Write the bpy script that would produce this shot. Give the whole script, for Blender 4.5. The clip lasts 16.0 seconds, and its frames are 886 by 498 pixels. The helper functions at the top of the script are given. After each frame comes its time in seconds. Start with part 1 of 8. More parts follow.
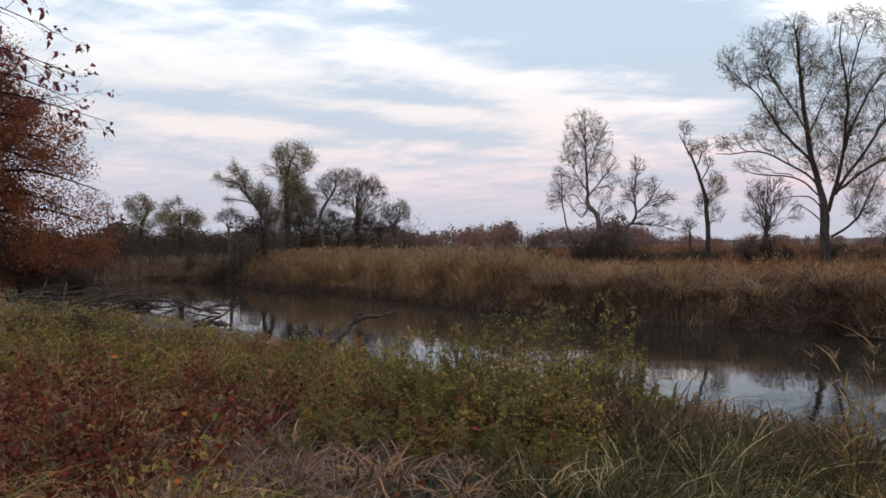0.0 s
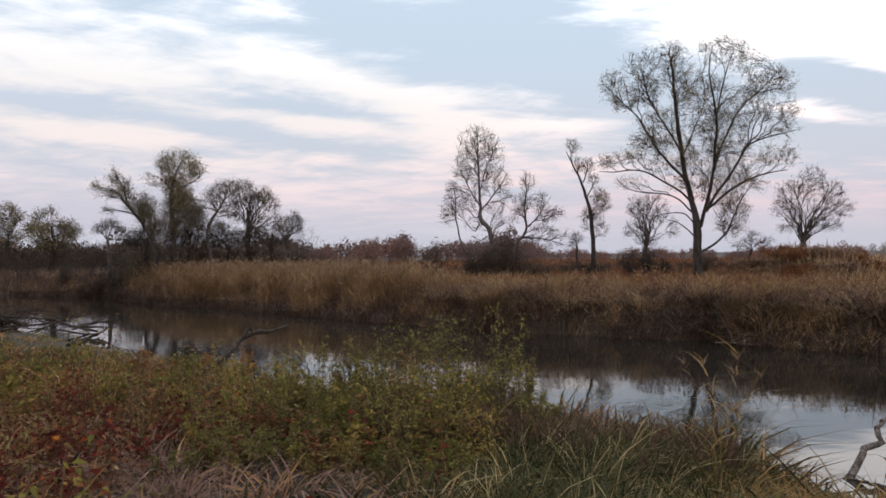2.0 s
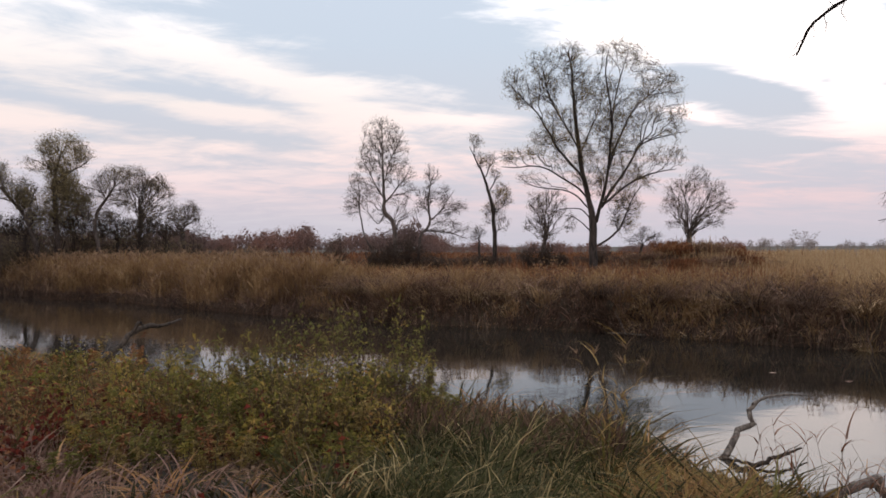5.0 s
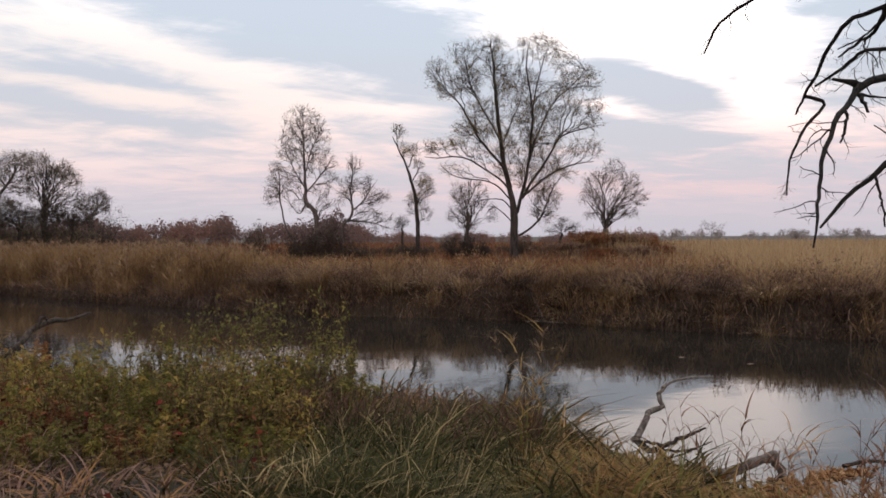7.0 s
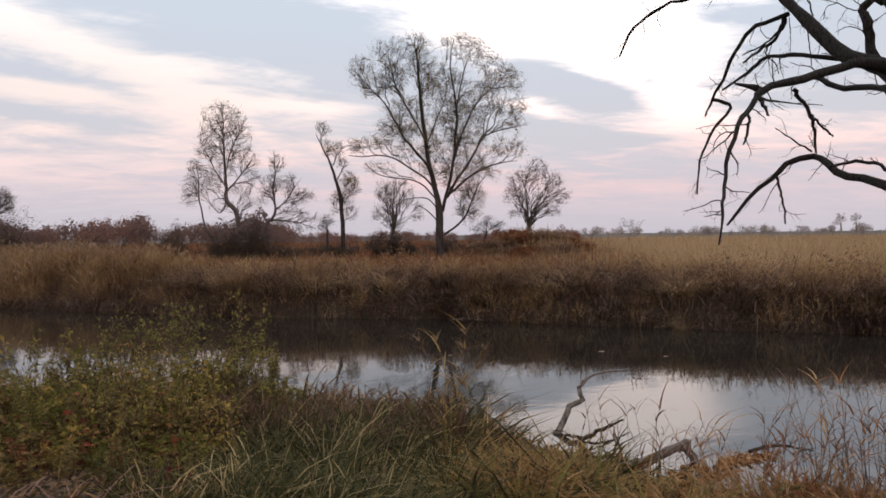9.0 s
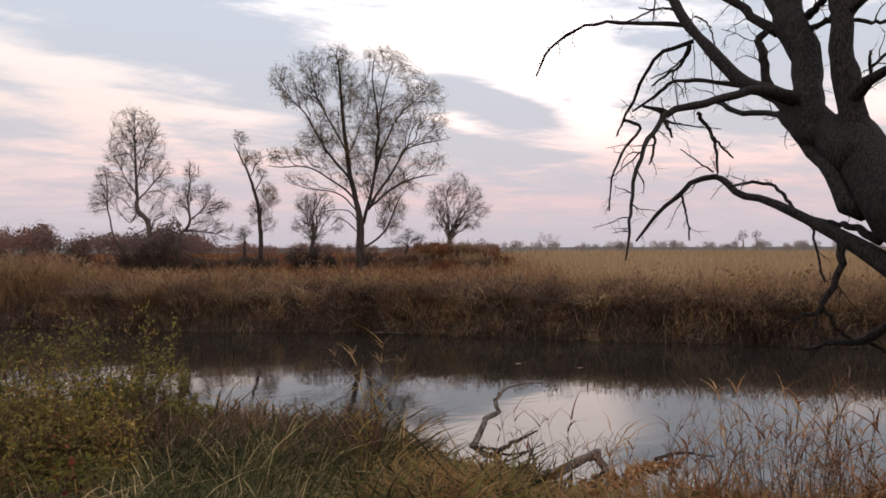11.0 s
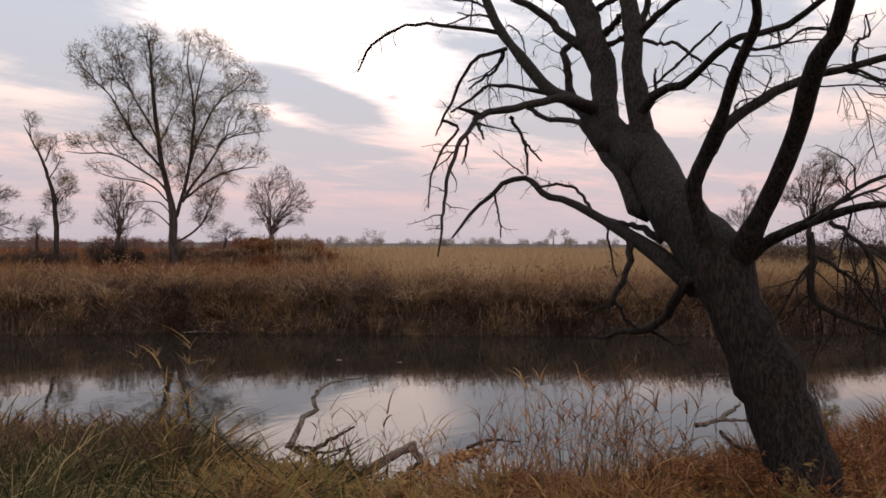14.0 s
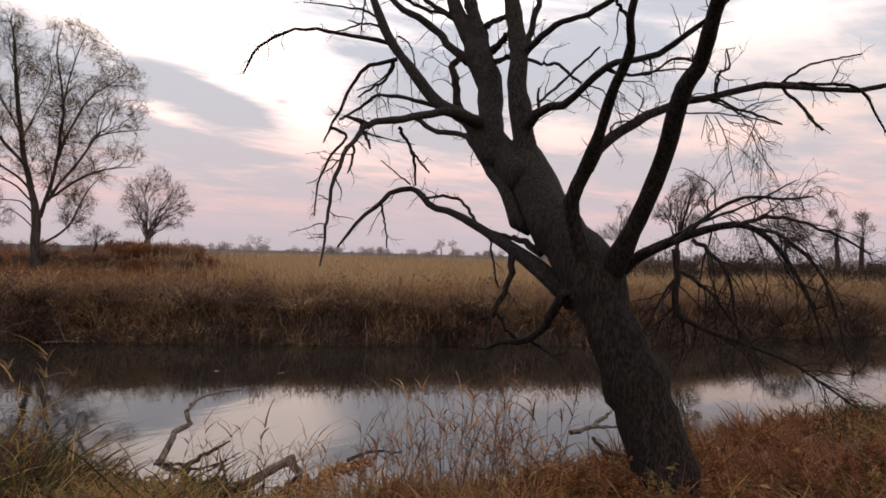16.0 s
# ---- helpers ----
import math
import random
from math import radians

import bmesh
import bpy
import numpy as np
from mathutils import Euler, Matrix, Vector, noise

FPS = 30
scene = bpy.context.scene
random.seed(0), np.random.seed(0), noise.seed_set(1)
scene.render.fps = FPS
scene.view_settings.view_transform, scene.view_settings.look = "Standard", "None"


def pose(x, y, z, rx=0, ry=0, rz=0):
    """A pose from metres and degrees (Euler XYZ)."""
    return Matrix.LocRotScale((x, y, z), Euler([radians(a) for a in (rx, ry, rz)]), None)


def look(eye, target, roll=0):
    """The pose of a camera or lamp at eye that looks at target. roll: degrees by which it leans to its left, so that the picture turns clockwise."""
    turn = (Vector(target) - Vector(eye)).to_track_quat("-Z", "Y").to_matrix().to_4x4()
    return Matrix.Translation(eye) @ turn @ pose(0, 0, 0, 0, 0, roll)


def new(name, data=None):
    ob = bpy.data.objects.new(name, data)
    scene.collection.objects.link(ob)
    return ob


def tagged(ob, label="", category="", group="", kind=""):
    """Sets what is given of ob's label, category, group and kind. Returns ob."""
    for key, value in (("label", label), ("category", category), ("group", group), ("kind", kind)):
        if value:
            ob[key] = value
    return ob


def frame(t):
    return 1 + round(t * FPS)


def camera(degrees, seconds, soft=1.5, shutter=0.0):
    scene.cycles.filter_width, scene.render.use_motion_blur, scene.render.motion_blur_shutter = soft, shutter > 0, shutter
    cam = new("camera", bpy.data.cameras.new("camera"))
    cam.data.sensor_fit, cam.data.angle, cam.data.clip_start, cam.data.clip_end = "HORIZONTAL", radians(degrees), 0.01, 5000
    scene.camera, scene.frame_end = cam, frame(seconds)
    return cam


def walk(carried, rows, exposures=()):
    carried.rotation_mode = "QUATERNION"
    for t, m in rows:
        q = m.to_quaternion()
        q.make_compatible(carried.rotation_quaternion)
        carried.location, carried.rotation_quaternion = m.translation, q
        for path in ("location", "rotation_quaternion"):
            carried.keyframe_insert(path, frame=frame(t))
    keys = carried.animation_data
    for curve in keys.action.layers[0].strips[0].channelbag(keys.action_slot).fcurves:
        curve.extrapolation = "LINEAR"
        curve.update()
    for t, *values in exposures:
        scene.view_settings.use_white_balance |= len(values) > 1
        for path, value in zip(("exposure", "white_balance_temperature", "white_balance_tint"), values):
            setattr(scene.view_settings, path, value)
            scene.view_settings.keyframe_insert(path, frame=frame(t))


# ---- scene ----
cam = camera(64.33, 16.0, soft=1.65)
PATH = [
    (0.0, pose(-0.009, 0.007, 2.589, 89.53, 0.74, -0.00)),
    (0.5, pose(-0.002, -0.006, 2.588, 89.73, 0.94, -2.81)),
    (1.0, pose(-0.000, -0.018, 2.592, 90.08, 0.85, -4.85)),
    (1.5, pose(0.008, -0.026, 2.591, 90.36, 0.80, -6.70)),
    (2.0, pose(0.008, -0.045, 2.592, 90.50, 0.67, -8.53)),
    (2.5, pose(0.011, -0.055, 2.591, 90.50, 0.67, -9.94)),
    (3.0, pose(0.014, -0.064, 2.590, 90.42, 0.62, -11.28)),
    (3.5, pose(0.016, -0.068, 2.590, 90.31, 0.53, -12.53)),
    (4.0, pose(0.023, -0.066, 2.589, 90.17, 0.49, -13.78)),
    (6.5, pose(0.047, -0.092, 2.592, 89.23, 0.12, -20.76)),
    (7.0, pose(0.058, -0.096, 2.593, 89.02, 0.25, -22.54)),
    (7.5, pose(0.064, -0.101, 2.594, 88.90, 0.01, -24.36)),
    (8.0, pose(0.079, -0.105, 2.597, 88.81, 0.22, -25.89)),
    (8.5, pose(0.089, -0.106, 2.598, 88.77, 0.52, -27.24)),
    (11.0, pose(0.123, -0.145, 2.608, 89.86, 0.15, -34.89)),
    (11.5, pose(0.133, -0.157, 2.607, 89.99, -0.02, -37.17)),
    (12.0, pose(0.142, -0.165, 2.607, 90.08, -0.03, -39.46)),
    (12.5, pose(0.153, -0.170, 2.604, 90.12, 0.07, -41.60)),
    (13.0, pose(0.163, -0.174, 2.604, 89.99, -0.32, -43.63)),
    (13.5, pose(0.179, -0.178, 2.603, 89.69, -0.46, -46.88)),
    (14.0, pose(0.192, -0.183, 2.610, 89.54, -0.30, -49.05)),
    (14.5, pose(0.206, -0.191, 2.616, 89.71, -0.31, -51.47)),
    (15.0, pose(0.216, -0.195, 2.615, 89.91, -0.63, -53.85)),
    (15.5, pose(0.225, -0.196, 2.617, 90.15, -0.79, -56.03)),
    (16.0, pose(0.230, -0.201, 2.618, 90.44, -1.45, -58.10)),
]
walk(cam, PATH, exposures=[(0.0, 0.12, 6180, 8.0), (2.0, 0.11, 6300, 9.0), (4.0, 0.1, 6520, 11.5), (8.0, 0.1, 6720, 13.5), (12.0, 0.02, 6980, 17.5), (16.0, -0.04, 7200, 20.5)])

# cloud banks and gaps: heading, height, length, thickness, slope, amount
SKY_BANKS = [
    (-15, 9.0, 17, 4.5, -4, -0.08),    (10, 17.8, 20, 3.6, -12, 0.20), (22, 12.5, 9, 3.0, -25, 0.24), (-22, 13.5, 11, 1.9, -4, -0.17), (1, 13.8, 8, 1.3, -10, -0.28),
    (-20, 11.1, 7.5, 0.8, -4, 0.26), (-2.5, 11.6, 7, 0.6, -6, 0.22), (-5, 9.2, 10, 0.8, -5, 0.22), (-16.5, 9.1, 7, 0.5, -2, -0.15),
    (0, 10.5, 4.5, 0.5, -3, -0.2), (9, 10.3, 5, 1.2, -8, -0.2), (15.5, 10.4, 3.2, 0.5, 0, -0.22), (-22, 6.8, 7, 0.9, -3, 0.12),
    (-18, 4, 10, 2, 0, 0.15), (39, 16.2, 7.5, 3.2, -3, -0.45), (45, 13, 4, 2.0, -10, -0.3),
]
SKY_BANKS_EAST = [
    (62, 14.5, 8, 1.8, -8, 0.22), (75, 18, 9, 2.0, 10, 0.2), (70, 7.0, 8, 1.0, 5, 0.14),
    (38.8, 11.7, 4.4, 1.1, -22, 0.45), (36.3, 9.8, 2.2, 0.5, -10, -0.3), (40, 7.6, 5.5, 1.0, -12, 0.3), (47, 10, 3.5, 1.5, -25, -0.25),
    (57, 12, 7, 3, 0, 0.2), (45, 11.7, 0.8, 0.35, 0, 0.25), (67.7, 9.7, 2.5, 0.9, 0, -0.25), (71, 14.5, 5, 1.6, 0, 0.15),
    (82, 17.3, 6, 1.8, 5, -0.3), (84, 10.3, 7, 0.9, 8, -0.25), (80, 7.4, 7, 0.8, 10, 0.25), (60, 8.5, 5, 1.2, 0, 0.12),
]

# ---- sky and light ----
world = bpy.data.worlds.new("dusk_sky")
scene.world = world
world.use_nodes = True
wt = world.node_tree
wt.nodes.clear()


class Net:
    """Short-hand for wiring nodes of one tree."""

    def __init__(self, tree):
        self.t = tree

    def node(self, kind, **props):
        n = self.t.nodes.new(kind)
        for k, v in props.items():
            if k == "op":
                n.operation = v
            elif k == "blend":
                n.blend_type = v
        return n

    def put(self, socket, v):
        if hasattr(v, "is_output"):
            self.t.links.new(v, socket)
        else:
            socket.default_value = v

    def m(self, op, a, b=0.0, c=0.0):
        n = self.node("ShaderNodeMath", op=op)
        for s, v in zip(n.inputs, (a, b, c)):
            self.put(s, v)
        return n.outputs[0]

    def mix(self, f, a, b, blend="MIX"):
        n = self.t.nodes.new("ShaderNodeMix")
        n.data_type, n.blend_type = "RGBA", blend
        self.put(n.inputs[0], f)
        for s, v in ((n.inputs[6], a), (n.inputs[7], b)):
            self.put(s, (*v, 1) if isinstance(v, tuple) and len(v) == 3 else v)
        return n.outputs[2]

    def ramp(self, f, stops, mode="LINEAR"):
        n = self.t.nodes.new("ShaderNodeValToRGB")
        e = n.color_ramp.elements
        n.color_ramp.interpolation = mode
        while len(e) < len(stops):
            e.new(0.5)
        for el, (p, c) in zip(e, stops):
            el.position = p
            el.color = (*c, 1) if isinstance(c, tuple) else (c, c, c, 1)
        self.put(n.inputs[0], f)
        return n.outputs[0]

    def smooth(self, x, lo, hi):
        n = self.t.nodes.new("ShaderNodeMapRange")
        n.interpolation_type = "SMOOTHSTEP"
        for s, v in zip(n.inputs, (x, lo, hi, 0.0, 1.0)):
            self.put(s, v)
        return n.outputs[0]

    def noise(self, vec, scale, detail=4.0, rough=0.5, dist=0.0):
        n = self.t.nodes.new("ShaderNodeTexNoise")
        self.put(n.inputs["Vector"], vec)
        n.inputs["Scale"].default_value = scale
        n.inputs["Detail"].default_value = detail
        n.inputs["Roughness"].default_value = rough
        n.inputs["Distortion"].default_value = dist
        return n.outputs[0]

    def xyz(self, a, b, c):
        n = self.t.nodes.new("ShaderNodeCombineXYZ")
        for s, v in zip(n.inputs, (a, b, c)):
            self.put(s, v)
        return n.outputs[0]


w = Net(wt)
sky_dir = wt.nodes.new("ShaderNodeTexCoord").outputs["Generated"]
sep = wt.nodes.new("ShaderNodeSeparateXYZ")
wt.links.new(sky_dir, sep.inputs[0])
dx, dy, dz = sep.outputs
az = w.m("MULTIPLY", w.m("ARCTAN2", dx, dy), 57.29578)
el = w.m("MULTIPLY", w.m("ARCSINE", dz), 57.29578)
flat = w.m("ADD", w.m("MAXIMUM", dz, 0.0), 0.12)
cu, cv = w.m("DIVIDE", dx, flat), w.m("DIVIDE", dy, flat)
# long streets of stratus, seen in perspective
street = w.xyz(w.m("MULTIPLY", cu, 0.85), w.m("ADD", w.m("MULTIPLY", cv, 1.25), w.m("MULTIPLY", cu, 0.32)), 0.0)
n_big = w.noise(street, 0.9, 5.0, 0.55, 0.35)
n_fine = w.noise(street, 3.4, 5.0, 0.62, 0.6)
# thin combed streaks across the whole sky
comb = w.xyz(w.m("MULTIPLY", az, 0.055), w.m("ADD", w.m("MULTIPLY", el, 0.42), w.m("MULTIPLY", az, 0.035)), 0.0)
n_comb = w.noise(comb, 1.3, 6.0, 0.6, 0.5)
cover = w.m("ADD", w.m("ADD", w.m("MULTIPLY", n_big, 0.55), w.m("MULTIPLY", n_fine, 0.46)), w.m("MULTIPLY", n_comb, 0.56))
cover = w.m("SUBTRACT", cover, 0.225)


def bank(az0, el0, long, thick, tilt, amount):
    """One cloud bank (amount > 0) or one gap (amount < 0): heading and height in degrees, its size and its slope."""
    ca, sa = math.cos(radians(tilt)), math.sin(radians(tilt))
    a, e = w.m("SUBTRACT", az, az0), w.m("SUBTRACT", el, el0)
    u = w.m("DIVIDE", w.m("ADD", w.m("MULTIPLY", a, ca), w.m("MULTIPLY", e, sa)), long)
    v = w.m("DIVIDE", w.m("SUBTRACT", w.m("MULTIPLY", e, ca), w.m("MULTIPLY", a, sa)), thick)
    r = w.m("ADD", w.m("MULTIPLY", u, u), w.m("MULTIPLY", v, v))
    return w.m("MULTIPLY", w.m("POWER", 2.718, w.m("MULTIPLY", r, -1.0)), amount)


for b in SKY_BANKS + SKY_BANKS_EAST:
    cover = w.m("ADD", cover, bank(*b))
cloud = w.smooth(cover, 0.36, 0.70)
h = w.m("DIVIDE", w.m("MAXIMUM", el, 0.0), 40.0)
gap_colour = w.ramp(h, [(0.0, (0.58, 0.565, 0.64)), (0.05, (0.66, 0.60, 0.67)), (0.11, (0.90, 0.67, 0.68)), (0.19, (1.06, 0.83, 0.80)),
                        (0.28, (1.08, 0.96, 0.92)), (0.38, (1.22, 1.14, 1.11)), (0.5, (1.5, 1.46, 1.47)), (0.65, (2.4, 2.35, 2.37)), (1.0, (1.9, 1.95, 2.05))])
gap_west = w.ramp(h, [(0.0, (0.56, 0.58, 0.66)), (0.05, (0.65, 0.645, 0.71)), (0.11, (0.85, 0.71, 0.73)), (0.19, (1.02, 0.86, 0.83)),
                      (0.28, (1.07, 0.98, 0.95)), (0.38, (1.2, 1.15, 1.13)), (0.5, (1.5, 1.47, 1.48)), (0.65, (2.4, 2.35, 2.37)), (1.0, (1.9, 1.95, 2.05))])
gap_colour = w.mix(w.smooth(az, -8.0, 34.0), gap_west, gap_colour)
cloud_colour = w.ramp(h, [(0.0, (0.56, 0.56, 0.64)), (0.08, (0.61, 0.58, 0.66)), (0.2, (0.61, 0.63, 0.70)), (0.4, (0.60, 0.69, 0.80)), (1.0, (0.66, 0.78, 0.95))])
spread = w.m("DIVIDE", w.m("SUBTRACT", az, 46.0), 26.0)
glow = w.m("ADD", 0.86, w.m("MULTIPLY", w.m("POWER", 2.718, w.m("MULTIPLY", w.m("MULTIPLY", spread, spread), -1.0)), 0.5))
low_sky = w.smooth(el, 5.0, 12.0)
gain = w.m("ADD", w.m("SUBTRACT", 1.0, low_sky), w.m("MULTIPLY", low_sky, glow))
gap_colour = w.mix(1.0, gap_colour, w.xyz(gain, gain, gain), "MULTIPLY")
dusk = w.mix(cloud, gap_colour, cloud_colour)
clear = wt.nodes.new("ShaderNodeTexSky")
clear.sky_type, clear.sun_disc = "NISHITA", False
clear.sun_elevation, clear.sun_rotation = radians(4.0), radians(215.0)
thin = w.mix(1.0, clear.outputs[0], (0.1, 0.1, 0.1), "MULTIPLY")
sky = w.mix(0.06, dusk, thin)
bg = wt.nodes.new("ShaderNodeBackground")
wt.links.new(sky, bg.inputs[0])
bg.inputs[1].default_value = 1.0
wt.links.new(bg.outputs[0], wt.nodes.new("ShaderNodeOutputWorld").inputs[0])

sun_lamp = bpy.data.lights.new("low_sun", "SUN")
sun_lamp.energy, sun_lamp.angle, sun_lamp.color = 0.5, radians(25), (1.0, 0.86, 0.72)
sun_ob = new("low_sun", sun_lamp)
sun_ob.matrix_world = look((-30, -50, 22), (0, 0, 0))


# ---- materials ----
def plant(name, stops, patch=0.5, rough=0.75, patch_scale=0.35, glow=0.3):
    """Leaves and blades: a colour of its own for each, drawn from stops, and slow drifts from place to place."""
    mat = bpy.data.materials.new(name)
    mat.use_nodes = True
    n = Net(mat.node_tree)
    bs = mat.node_tree.nodes["Principled BSDF"]
    geo = mat.node_tree.nodes.new("ShaderNodeNewGeometry")
    pos = geo.outputs["Position"]
    drift = n.noise(pos, patch_scale, 3.0, 0.6)
    f = n.m("ADD", n.m("MULTIPLY", geo.outputs["Random Per Island"], 1.0 - patch), n.m("MULTIPLY", n.smooth(drift, 0.3, 0.7), patch))
    col = n.ramp(f, stops)
    fleck = n.noise(pos, 22.0, 2.0, 0.6)
    col = n.mix(1.0, col, n.ramp(fleck, [(0.25, 0.7), (0.75, 1.15)]), "MULTIPLY")
    n.put(bs.inputs["Base Color"], col)
    bs.inputs["Roughness"].default_value = rough
    bs.inputs["Specular IOR Level"].default_value = 0.07
    through_light = mat.node_tree.nodes.new("ShaderNodeBsdfTranslucent")
    n.put(through_light.inputs[0], col)
    both = mat.node_tree.nodes.new("ShaderNodeMixShader")
    both.inputs[0].default_value = glow
    mat.node_tree.links.new(bs.outputs[0], both.inputs[1])
    mat.node_tree.links.new(through_light.outputs[0], both.inputs[2])
    mat.node_tree.links.new(both.outputs[0], mat.node_tree.nodes["Material Output"].inputs[0])
    return mat


def bark(name, dark, light, scale=9.0, bump=0.02, rough=0.9):
    mat = bpy.data.materials.new(name)
    mat.use_nodes = True
    n = Net(mat.node_tree)
    bs = mat.node_tree.nodes["Principled BSDF"]
    tc = mat.node_tree.nodes.new("ShaderNodeTexCoord").outputs["Object"]
    mp = mat.node_tree.nodes.new("ShaderNodeMapping")
    mp.inputs["Scale"].default_value = (1, 1, 0.28)
    mat.node_tree.links.new(tc, mp.inputs[0])
    ridge = n.noise(mp.outputs[0], scale, 5.0, 0.6, 0.6)
    blot = n.noise(tc, scale * 0.22, 3.0, 0.6)
    col = n.mix(n.smooth(ridge, 0.38, 0.66), dark, light)
    col = n.mix(1.0, col, n.ramp(blot, [(0.3, 0.8), (0.7, 1.12)]), "MULTIPLY")
    n.put(bs.inputs["Base Color"], col)
    bs.inputs["Roughness"].default_value = rough
    bs.inputs["Specular IOR Level"].default_value = 0.2
    b = mat.node_tree.nodes.new("ShaderNodeBump")
    b.inputs["Strength"].default_value, b.inputs["Distance"].default_value = 0.9, bump
    n.put(b.inputs["Height"], ridge)
    n.put(bs.inputs["Normal"], b.outputs[0])
    return mat


SEDGE_GREEN = plant("sedge_green", [(0.0, (0.020, 0.018, 0.009)), (0.4, (0.042, 0.037, 0.017)), (0.65, (0.09, 0.062, 0.021)), (0.85, (0.12, 0.066, 0.033)), (1.0, (0.2, 0.13, 0.06))], 0.35, patch_scale=0.9)
SEDGE_BLADE = plant("sedge_blade", [(0.0, (0.015, 0.015, 0.008)), (0.38, (0.042, 0.044, 0.016)), (0.58, (0.082, 0.076, 0.028)), (0.74, (0.13, 0.10, 0.052)), (0.86, (0.34, 0.25, 0.12)), (1.0, (0.5, 0.38, 0.2))], 0.15, patch_scale=1.4)
GRASS_MIX = plant("meadow_grass", [(0.0, (0.052, 0.048, 0.017)), (0.3, (0.12, 0.105, 0.031)), (0.5, (0.19, 0.145, 0.044)), (0.7, (0.23, 0.125, 0.05)), (0.9, (0.31, 0.16, 0.066)), (1.0, (0.48, 0.33, 0.18))], 0.7, patch_scale=0.8)
GRASS_DRY = plant("dry_grass", [(0.0, (0.20, 0.092, 0.042)), (0.5, (0.36, 0.18, 0.078)), (0.85, (0.48, 0.29, 0.14)), (1.0, (0.58, 0.42, 0.25))], 0.25)
GRASS_RUST = plant("rusty_grass", [(0.0, (0.065, 0.029, 0.018)), (0.4, (0.145, 0.058, 0.029)), (0.75, (0.255, 0.106, 0.046)), (1.0, (0.40, 0.25, 0.13))], 0.35, patch_scale=1.1)
GRASS_PALE = plant("bleached_grass", [(0.0, (0.16, 0.082, 0.06)), (0.5, (0.28, 0.165, 0.125)), (1.0, (0.44, 0.31, 0.24))], 0.4)
FRINGE = plant("fringe_grass", [(0.0, (0.21, 0.12, 0.06)), (0.5, (0.37, 0.23, 0.115)), (1.0, (0.52, 0.37, 0.20))], 0.5, patch_scale=0.5)
TAN_TUFT = plant("tan_tussock", [(0.0, (0.24, 0.14, 0.075)), (0.5, (0.42, 0.27, 0.145)), (1.0, (0.58, 0.43, 0.26))], 0.4, patch_scale=0.5)
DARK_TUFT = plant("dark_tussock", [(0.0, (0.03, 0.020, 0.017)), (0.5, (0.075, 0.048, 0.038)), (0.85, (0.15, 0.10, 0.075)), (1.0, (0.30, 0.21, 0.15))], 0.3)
GRASS_GOLD = plant("golden_grass", [(0.0, (0.14, 0.088, 0.032)), (0.5, (0.27, 0.165, 0.056)), (1.0, (0.44, 0.31, 0.14))], 0.3)
REED = plant("reed", [(0.0, (0.095, 0.052, 0.029)), (0.35, (0.20, 0.112, 0.053)), (0.7, (0.31, 0.19, 0.092)), (1.0, (0.43, 0.30, 0.17))], 0.5, patch_scale=0.8)
REED_TOP = plant("reed_plume", [(0.0, (0.17, 0.10, 0.06)), (1.0, (0.34, 0.22, 0.14))], 0.3)
BANK_SEDGE = plant("bank_sedge", [(0.0, (0.045, 0.029, 0.023)), (0.4, (0.115, 0.070, 0.052)), (0.7, (0.21, 0.13, 0.088)), (0.88, (0.36, 0.235, 0.15)), (1.0, (0.52, 0.40, 0.28))], 0.4, patch_scale=1.3)
FIELD_REED = plant("field_reed", [(0.0, (0.27, 0.165, 0.085)), (0.5, (0.40, 0.265, 0.145)), (1.0, (0.52, 0.38, 0.23))], 0.5, patch_scale=0.05)
BRAMBLE = plant("bramble_leaf", [(0.0, (0.04, 0.012, 0.010)), (0.4, (0.11, 0.024, 0.018)), (0.6, (0.19, 0.035, 0.022)), (0.72, (0.12, 0.06, 0.03)), (0.9, (0.22, 0.09, 0.045)), (0.97, (0.45, 0.10, 0.03)), (1.0, (0.6, 0.28, 0.05))], 0.2, patch_scale=1.2)
FALLEN = plant("fallen_leaf", [(0.0, (0.30, 0.05, 0.025)), (0.5, (0.45, 0.12, 0.03)), (0.8, (0.5, 0.24, 0.05)), (1.0, (0.45, 0.3, 0.12))], 0.0)
WITHERED = plant("withered_weed_leaf", [(0.0, (0.11, 0.05, 0.026)), (0.5, (0.25, 0.11, 0.045)), (0.85, (0.40, 0.20, 0.075)), (1.0, (0.5, 0.33, 0.15))], 0.3, patch_scale=1.3)
SEED_HEAD = plant("seed_head", [(0.0, (0.05, 0.03, 0.022)), (0.5, (0.11, 0.062, 0.042)), (0.85, (0.2, 0.12, 0.08)), (1.0, (0.32, 0.22, 0.14))], 0.4, patch_scale=0.9)
HERB = plant("herb_leaf", [(0.0, (0.065, 0.062, 0.019)), (0.35, (0.14, 0.125, 0.032)), (0.6, (0.24, 0.19, 0.046)), (0.82, (0.36, 0.23, 0.065)), (1.0, (0.27, 0.125, 0.05))], 0.6, patch_scale=1.1)
DARK_HERB = plant("dark_herb_leaf", [(0.0, (0.09, 0.064, 0.03)), (0.5, (0.19, 0.135, 0.055)), (0.85, (0.31, 0.22, 0.078)), (1.0, (0.45, 0.31, 0.13))], 0.45, patch_scale=1.2)
WILLOW_LEAF = plant("willow_leaf", [(0.0, (0.12, 0.085, 0.027)), (0.6, (0.24, 0.165, 0.052)), (1.0, (0.40, 0.27, 0.10))], 0.3, glow=0.4)
